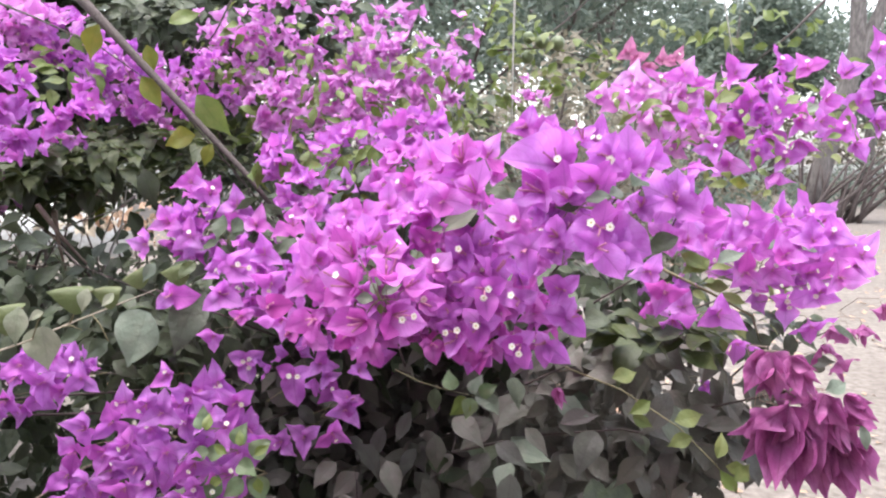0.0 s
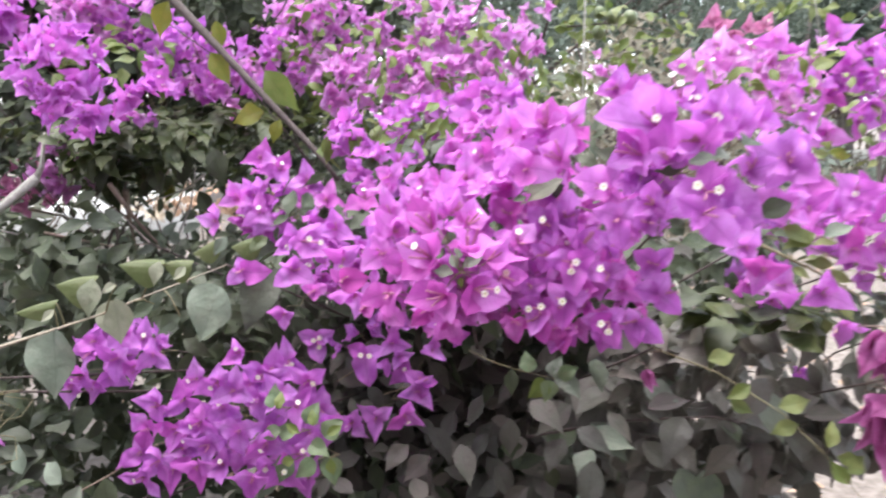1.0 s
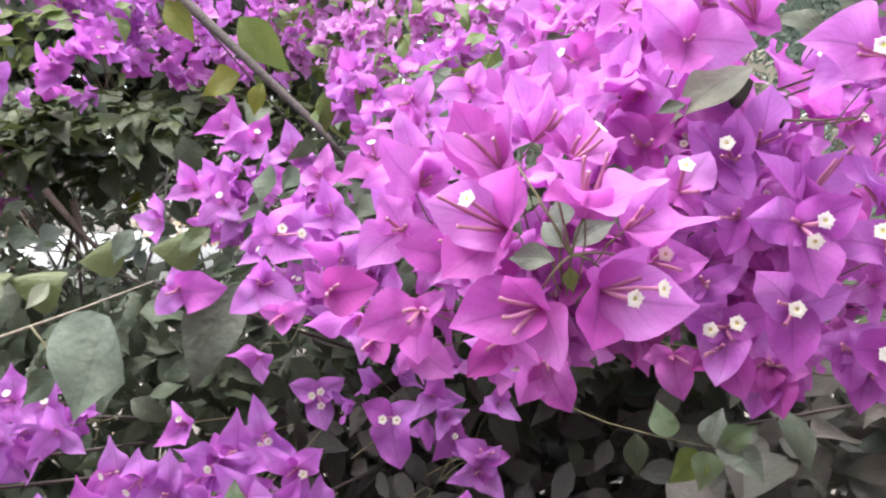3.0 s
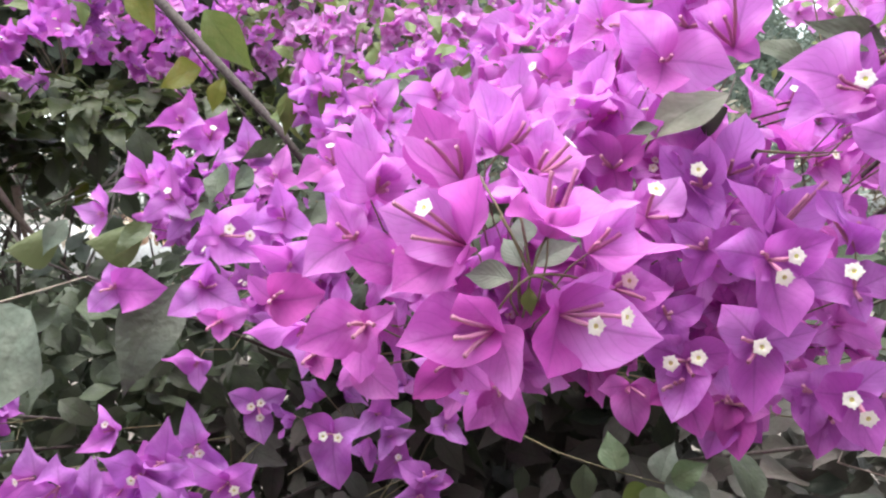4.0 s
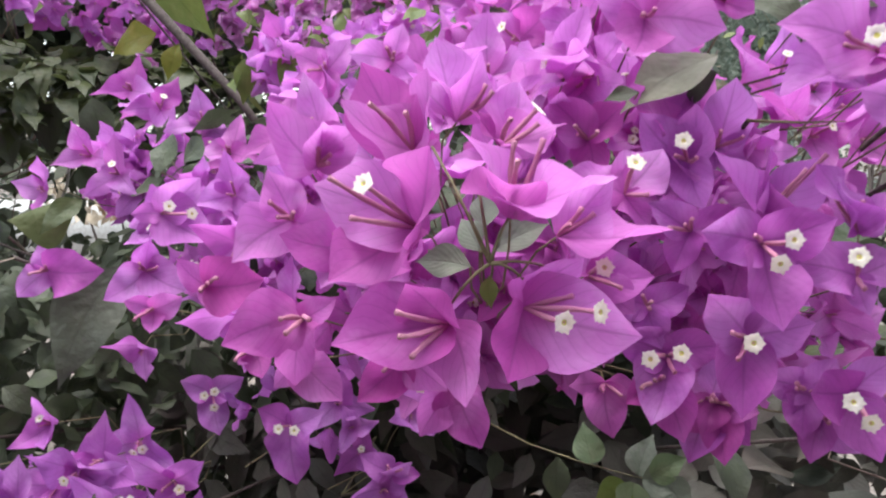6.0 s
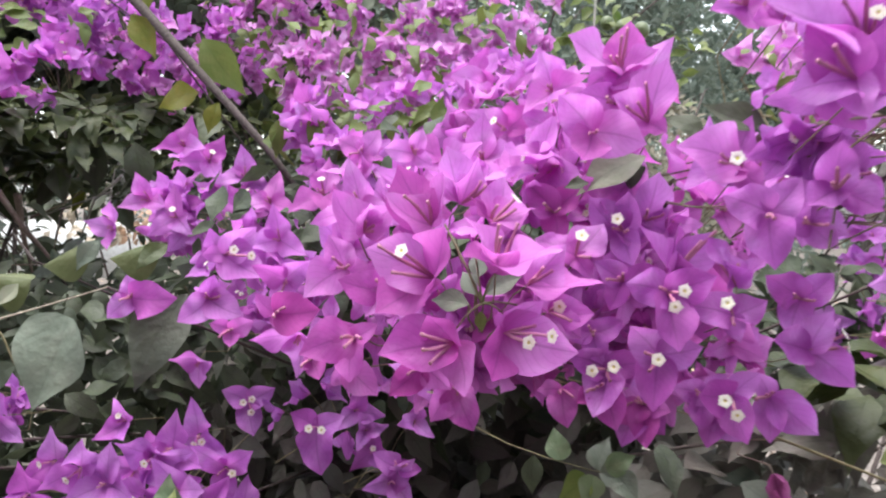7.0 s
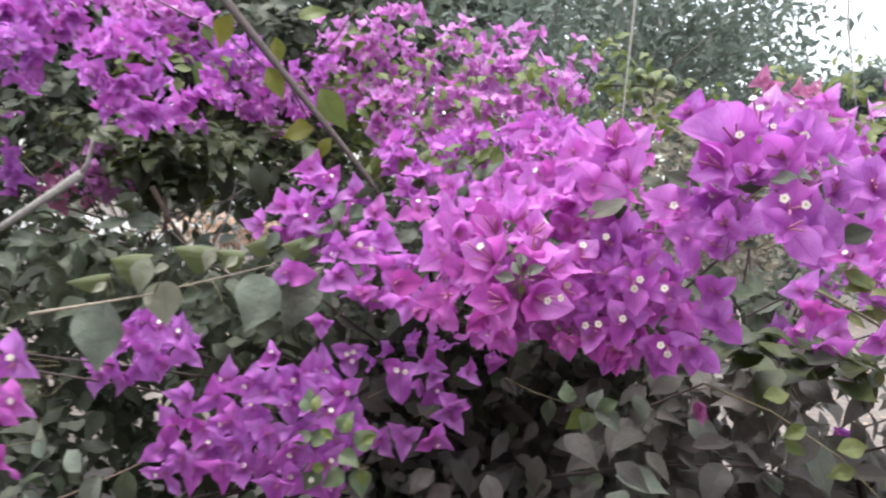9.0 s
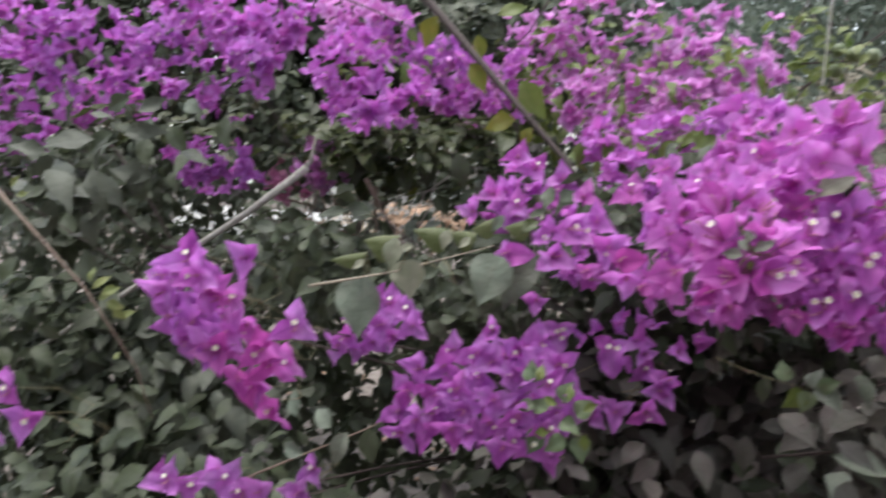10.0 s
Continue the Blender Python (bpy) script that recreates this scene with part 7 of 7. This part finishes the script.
stems(left, (-1.8, 2.35), 3, 0.016,
      (-0.940, 1.960, 1.548),
      (-1.240, 1.750, 1.478),
      (-1.816, 1.650, 1.170),
      (-1.414, 1.850, 1.154),
      (-1.479, 1.650, 1.333),
      (-2.026, 1.650, 1.378),
      (-0.982, 1.570, 1.234),
      (-0.993, 1.570, 1.219),
      (-1.241, 0.950, 1.186),
      (-0.969, 1.800, 1.044),
      (-0.808, 1.800, 1.044),
      (-1.011, 1.800, 1.192),
      (-1.260, 1.450, 1.059),
      (-1.173, 1.950, 1.240),
      (-0.970, 1.850, 1.146),
      (-1.044, 1.950, 1.273),
      (-1.224, 1.750, 1.105),
      (-0.817, 1.800, 1.084),
      (-1.126, 1.900, 1.226),
      (-1.394, 1.900, 1.294),
      (-0.889, 1.850, 1.067),
      (-1.108, 1.900, 1.054),
      (-0.982, 1.800, 1.139))
stems(right, (0.45, 1.8), 4, 0.011,
      (0.411, 0.890, 1.053),
      (0.796, 1.540, 0.966),
      (0.574, 1.490, 1.350),
      (0.501, 1.790, 1.397),
      (0.484, 1.940, 1.529),
      (0.514, 1.630, 1.108),
      (0.466, 1.400, 1.299))

# ---- background: trees, fruit tree, wall ----
def tree(name, x, y, height, crown_z, crown_r, leaves, size, seed, label, trunk_r=0.14, lean=0.0, base_z=0.0):
    """A tapered trunk with limbs and a crown of many small leaves in uneven clumps."""
    r = random.Random(seed)
    t = thing(name, (x, y, base_z), label, "tree", "background trees")
    top = Vector((x + lean, y, crown_z))
    trunk = [Vector((x, y, -0.05)), Vector((x + lean * 0.2, y, crown_z * 0.3)), Vector((x + lean * 0.6 + r.uniform(-.1, .1), y, crown_z * 0.65)), top, top + Vector((r.uniform(-.2, .2), 0, crown_r * 0.6))]
    part("trunk", [tube(trunk, (trunk_r * 1.25, trunk_r, trunk_r * 0.8, trunk_r * 0.45, trunk_r * 0.1), 10)], ["trunk"], t, (x, y, 0))
    clumps = []
    for k in range(11):
        d = Vector((r.gauss(0, 1), r.gauss(0, 1), r.gauss(0, 0.75))).normalized() * r.uniform(0.45, 1.0)
        clumps.append((top + Vector((d.x * crown_r, d.y * crown_r, d.z * crown_r * 0.75 + 0.2 * crown_r)), crown_r * r.uniform(0.28, 0.5)))
    for k, (c, _) in enumerate(clumps[:6]):
        start = trunk[2].lerp(top, r.uniform(0, 0.8))
        part("limb", [tube(bent(start, c, -0.06 * crown_r, 4), [trunk_r * s for s in (0.5, 0.4, 0.3, 0.2, 0.1)], 6)], ["trunk"], t, start)
    out = []
    for k in range(leaves):
        c, cr = clumps[k % len(clumps)]
        d = Vector((r.gauss(0, 0.5), r.gauss(0, 0.5), r.gauss(0, 0.42)))
        m = flower_pose(c + d * cr, Vector((r.gauss(0, .7), r.gauss(0, .7), 0.6)), r.uniform(0, 360), size * r.uniform(0.6, 1.3))
        out.append(moved(SMALL_LEAF[k % 3], m))
    tagged(part("crown", out, ["hazed_tree_leaf"], t, top), kind="stuff")
    return t


SMALL_LEAF = [blade(0.5, c, 0.2, 0.05, 0.5, 40 + k, 2, 2) for k, c in enumerate((-0.2, 0.1, -0.4))]


def block(w, d, h):
    v = np.array([(x * w / 2, y * d / 2, z * h) for z in (0, 1) for x, y in ((-1, -1), (1, -1), (1, 1), (-1, 1))], float)
    f = np.array([(3, 2, 1, 0), (4, 5, 6, 7), (0, 1, 5, 4), (1, 2, 6, 5), (2, 3, 7, 6), (3, 0, 4, 7)])
    return v, f, v[:, [0, 2]], np.zeros(6, int)


WALL_BLOCK = block(60, 0.25, 0.55)
GROUND = (np.array([(-2500, -2500, 0), (2500, -2500, 0), (2500, 2500, 0), (-2500, 2500, 0)], float), np.array([(0, 1, 2, 3)]), np.array([(0, 0), (1, 0), (1, 1), (0, 1)], float), np.zeros(1, int))


def fruit(tree_thing, x, y, z, radius):
    rings = [(0, 0, radius * math.cos(g)) for g in (math.pi * k / 6 for k in range(7))]
    part("fruit", [moved(tube(rings, [max(0.08, math.sin(math.pi * k / 6)) * radius for k in range(7)], 9), pose(x, y, z))], ["fruit"], tree_thing, (x, y, z))


fruit_tree = thing("fruit_tree", (-0.1, 3.3, 0), "small fruit tree with green fruits and bright leaves", "tree")
part("trunk", [tube([(-0.1, 3.3, -0.03), (-0.07, 3.25, 0.6), (-0.04, 3.1, 1.1), (-0.009, 2.9, 1.41)], (0.016, 0.013, 0.01, 0.0065), 8)], ["bark"], fruit_tree, (-0.1, 3.3, 0))
s = shoot(fruit_tree, [(-0.008, 2.900, 1.401), (0.241, 2.900, 1.616), (0.466, 2.900, 1.798), (0.566, 2.900, 1.897)], 0.006, "bark", "", "branch")
s = shoot(fruit_tree, [(0.112, 2.800, 1.627), (0.151, 2.800, 1.763), (0.210, 2.800, 1.897)], 0.005, "bark", "", "branch")
s = shoot(fruit_tree, [(0.192, 2.800, 1.666), (0.352, 2.800, 1.676), (0.594, 2.800, 1.627)], 0.004, "bark", "", "branch")
s = shoot(fruit_tree, [(0.228, 2.500, 2.477), (0.226, 2.500, 1.855), (0.222, 2.500, 1.615), (0.221, 2.500, 1.277)], 0.0055, "vine", "pale dry vine hanging straight down", "vine")
s = shoot(fruit_tree, [(1.389, 2.900, 1.857), (1.273, 2.900, 1.738), (1.135, 2.900, 1.626)], 0.006, "bark", "", "branch")
s = shoot(fruit_tree, [(0.878, 2.700, 2.567), (0.936, 2.700, 1.896), (0.968, 2.700, 1.748), (0.998, 2.700, 1.607)], 0.005, "vine", "", "vine")
foliage(fruit_tree, 0.219, 2.900, 1.738, 0.194, 0.150, 0.129, 40, 0.06, "young", 187)
foliage(fruit_tree, 0.201, 2.900, 1.473, 0.128, 0.150, 0.171, 24, 0.06, "young", 188)
foliage(fruit_tree, 0.464, 3.000, 1.646, 0.201, 0.150, 0.112, 30, 0.06, "young", 189)
foliage(fruit_tree, 1.128, 2.900, 1.738, 0.253, 0.150, 0.138, 22, 0.06, "young", 190)
fruit(fruit_tree, 0.349, 2.780, 1.694, 0.026)
fruit(fruit_tree, 0.403, 2.780, 1.689, 0.026)
fruit(fruit_tree, 0.298, 2.780, 1.642, 0.024)
fruit(fruit_tree, 0.301, 2.780, 1.708, 0.022)
foliage(fruit_tree, 0.942, 2.900, 1.738, 0.271, 0.150, 0.113, 20, 0.05, "fresh", 201)
foliage(fruit_tree, 0.353, 2.800, 1.627, 0.250, 0.150, 0.146, 36, 0.05, "fresh", 202)

# tall trees behind, and low scrub in front of them
forked = thing("tree", (6.5, 13.5, 0), "tall forked tree with a grey-brown leaning trunk", "tree", "background trees")
part("trunk", [tube([(6.45, 13.5, -0.05), (6.55, 13.5, 0.6), (6.75, 13.5, 1.5), (6.98, 13.5, 2.4), (7.08, 13.5, 3.0), (7.02, 13.5, 4.0), (6.9, 13.6, 6.0), (6.95, 13.5, 8.6)], (0.24, 0.18, 0.16, 0.155, 0.14, 0.12, 0.1, 0.05), 12)], ["trunk"], forked, (6.5, 13.5, 0))
part("limb", [tube([(6.96, 13.5, 2.35), (7.12, 13.48, 2.8), (7.4, 13.4, 3.6), (7.7, 13.5, 5.0), (8.3, 13.6, 8.0)], (0.09, 0.11, 0.1, 0.08, 0.05), 10)], ["trunk"], forked, (7.1, 13.5, 2.7))
r = random.Random(41)
tagged(part("crown", [moved(SMALL_LEAF[k % 3], flower_pose((7.5 + 1.7 * r.gauss(0, 1), 13.5 + 1.2 * r.gauss(0, 1), 8.8 + 0.9 * r.gauss(0, 1)), Vector((r.gauss(0, .7), r.gauss(0, .7), 0.6)), r.uniform(0, 360), 0.2 * r.uniform(0.6, 1.3))) for k in range(2200)], ["hazed_tree_leaf"], forked, (7.5, 13.5, 8.8)), kind="stuff")
tree("tree", 2.0, 13.0, 9, 3.5, 2.3, 3800, 0.17, 3, "dark leafy tree with sky showing through")
tree("tree", -0.9, 11.5, 8, 2.8, 2.0, 3000, 0.16, 4, "dense dark green tree")
tree("tree", -4.6, 17.5, 8, 4.0, 3.0, 4200, 0.16, 5, "dense dark green tree")
tree("tree", -9.0, 18.0, 8, 4.2, 3.2, 4000, 0.18, 6, "dark leafy tree behind the bushes")
tree("tree", 3.4, 18.0, 9, 3.2, 2.4, 1500, 0.2, 7, "hazy tree farther away")
tree("tree", 11.2, 27.0, 9, 3.8, 2.1, 6000, 0.26, 25, "hazy tree farther away")
tree("tree", 8.2, 28.0, 9, 3.8, 2.1, 3500, 0.26, 26, "hazy tree farther away")
tree("tree", 10.4, 19.0, 9, 2.9, 2.2, 1300, 0.2, 24, "hazy tree with wide gaps")
tree("tree", 13.0, 17.0, 9, 3.4, 2.6, 2600, 0.2, 8, "hazy tree with wide gaps")
tree("tree", -2.2, 17.0, 9, 3.8, 3.0, 3200, 0.22, 9, "tall tree at the far side")
tree("tree", -12.5, 16.0, 9, 3.6, 3.2, 3200, 0.22, 10, "tall tree at the far side")
tree("tree", 15.0, 17.0, 9, 3.6, 3.2, 2600, 0.22, 11, "tall tree at the far side")
tree("tree", 0.4, 16.0, 9, 4.6, 3.0, 5000, 0.2, 17, "dense dark green tree")
tree("tree", 3.2, 15.5, 9, 3.2, 1.7, 1900, 0.17, 18, "dark leafy tree with sky showing through")
tree("tree", -6.8, 15.0, 9, 5.4, 3.4, 5000, 0.22, 19, "dense dark green tree")
tree("tree", -11.5, 15.0, 9, 5.4, 3.4, 5000, 0.22, 20, "dense dark green tree")
tree("tree", -14.5, 13.0, 9, 5.0, 3.4, 5200, 0.22, 22, "dense dark green tree")
tree("tree", -18.5, 15.0, 9, 5.0, 3.6, 5200, 0.24, 23, "dense dark green tree")
tree("tree", -3.0, 15.5, 9, 5.2, 2.8, 4500, 0.2, 21, "dense dark green tree")
tree("tree", 5.2, 24.0, 9, 3.9, 2.8, 1800, 0.24, 13, "hazy tree farther away")
tree("tree", 9.4, 25.0, 9, 3.2, 2.0, 6000, 0.25, 14, "hazy tree farther away")
tree("tree", 14.0, 24.0, 9, 2.9, 2.8, 6000, 0.25, 15, "hazy tree farther away")
tree("tree", 1.4, 23.0, 9, 4.4, 3.2, 3500, 0.25, 16, "hazy tree farther away")
tree("tree", 6.6, 22.0, 9, 2.6, 2.2, 2200, 0.22, 12, "hazy tree farther away")
tree("tree", 7.4, 20.0, 9, 3.4, 2.0, 5500, 0.2, 27, "dark leafy tree with sky showing through")
tree("tree", 9.8, 23.0, 9, 3.35, 2.2, 5500, 0.22, 28, "hazy tree farther away")


def scrub(x, y, width, height, count, seed, colour="hazed_tree_leaf", size=0.12):
    r = random.Random(seed)
    t = thing("scrub", (x, y, 0), "low dense scrub under the trees", "shrub", "scrub row")
    for _ in range(7):
        part("stem", [tube(bent((x + r.uniform(-.2, .2) * width, y, -0.02), (x + r.uniform(-.5, .5) * width, y + r.uniform(-.3, .3), height * r.uniform(.6, .95)), 0.05, 4), (0.03, 0.025, 0.02, 0.015, 0.008), 5)], ["bark"], t, (x, y, 0))
    out = []
    for k in range(count):
        a = r.uniform(-1, 1)
        z = height * r.uniform(0.05, 1) * (0.65 + 0.35 * math.cos(a * 2.2 + seed))
        m = flower_pose((x + a * 0.6 * width, y + r.gauss(0, 0.35), z), Vector((r.gauss(0, .6), -0.4 + r.gauss(0, .5), 0.6)), r.uniform(0, 360), size * r.uniform(0.6, 1.3))
        out.append(moved(SMALL_LEAF[k % 3], m))
    tagged(part("leaves", out, [colour], t, (x, y, 0)), kind="stuff")


for k, (x, y, w, h) in enumerate([(0.4, 9.0, 3.2, 1.9), (2.6, 10.5, 3.0, 2.0), (-2.6, 16, 6, 3.6), (-8.0, 16.5, 7, 4.0), (-14.0, 17, 7, 4.0), (-5, 19.5, 8, 4.6), (-20, 19, 8, 4.6), (9.6, 16, 4, 1.5), (13.5, 15, 4, 1.6), (4.8, 16, 3.4, 1.5), (7.2, 20, 5, 1.8)]):
    scrub(x, y, w, h, 2000, 30 + k, "scrub_leaf" if k in (0, 9, 10) else "hazed_tree_leaf")

scrub(1.0, 7.6, 2.2, 2.35, 4200, 50, "scrub_leaf", 0.1)

# a belt of brownish scrub beyond the low wall, its leaf colour paled for haze
for k, (x, h) in enumerate([(-30, 4.5), (-18, 4.5), (-6, 4), (6, 4.8), (18, 4.6), (30, 4.6)]):
    scrub(x, 30 + 1.5 * (k % 2), 11, h, 4500, 60 + k, "scrub_leaf", 0.3)

# a dried-out shrub in the gap between the bushes
dry = thing("dry_shrub", (-1.6, 4.0, 0), "dried shrub with withered orange-brown leaves", "shrub")
r = random.Random(9)
for k in range(6):
    part("stem", [tube(bent((-1.6 + r.uniform(-.08, .08), 4.0, -0.02), (-1.6 + r.uniform(-.4, .4), 4.0 + r.uniform(-.1, .1), r.uniform(0.9, 1.05)), 0.04, 4), (0.012, 0.01, 0.008, 0.006, 0.003), 5)], ["bark"], dry, (-1.6, 4.0, 0))
foliage(dry, -1.50, 4.0, 0.98, 0.38, 0.2, 0.10, 150, 0.06, "dry", 501, name="withered_leaves")

foliage(dry, -1.69, 3.60, 1.08, 0.16, 0.12, 0.07, 34, 0.07, "cream", 502, name="withered_leaves")
foliage(dry, -1.85, 3.9, 0.95, 0.25, 0.15, 0.06, 40, 0.06, "cream", 503, name="withered_leaves")

# a clump of bare dark stems at the foot of the pale trunk
clump = thing("stem_clump", (6.4, 12.8, 0), "clump of bare dark stems at a tree's foot", "shrub")
r = random.Random(77)
for k in range(26):
    x = 6.4 + r.uniform(-0.5, 0.6)
    part("stem", [tube(bent((x, 12.8 + r.uniform(-.2, .2), -0.02), (x + r.uniform(-0.1, 1.6), 12.8 + r.uniform(-.3, .3), r.uniform(0.8, 1.35)), 0.06, 4), (0.035, 0.03, 0.025, 0.02, 0.012), 6)], ["bark"], clump, (x, 12.8, 0))

wall_back = tagged(new("wall_back", mesh_of("wall_back", moved(WALL_BLOCK, pose(0, 26, 0)), ["lime"])), "low whitewashed wall at the far edge of the yard", "wall", kind="structure")

wall_side = tagged(new("wall_side", mesh_of("wall_side", moved(block(3.0, 0.22, 0.62), pose(-5.2, 9.0, 0)), ["lime"])), "short low whitewashed wall behind the bushes", "wall", kind="structure")

# an added wall behind the viewer, never seen, that cuts light from the front
light_block_wall = tagged(new("light_block_wall", mesh_of("light_block_wall", moved(block(16, 0.25, 4.2), pose(0, -2.8, 0)), ["plaster"])), "added plain wall, out of view, that holds back front light", "wall", kind="structure")

# ground
ground = tagged(new("ground", mesh_of("ground", GROUND, ["soil"])), "pale sandy ground with dry litter", "ground", kind="structure")
r = random.Random(5)
litter = []
for _ in range(5200):
    x, y = r.uniform(-6, 7), 0.6 + 11 * r.random() ** 1.3
    litter.append(moved(SMALL_LEAF[r.randrange(3)], flower_pose((x, y, 0.008), Vector((r.gauss(0, .25), r.gauss(0, .25), 1)), r.uniform(0, 360), r.uniform(0.04, 0.09))))
tagged(new("leaf_litter", mesh_of("leaf_litter", litter, ["dry"])), "fallen dry leaves scattered over the soil", "leaf litter", kind="stuff")
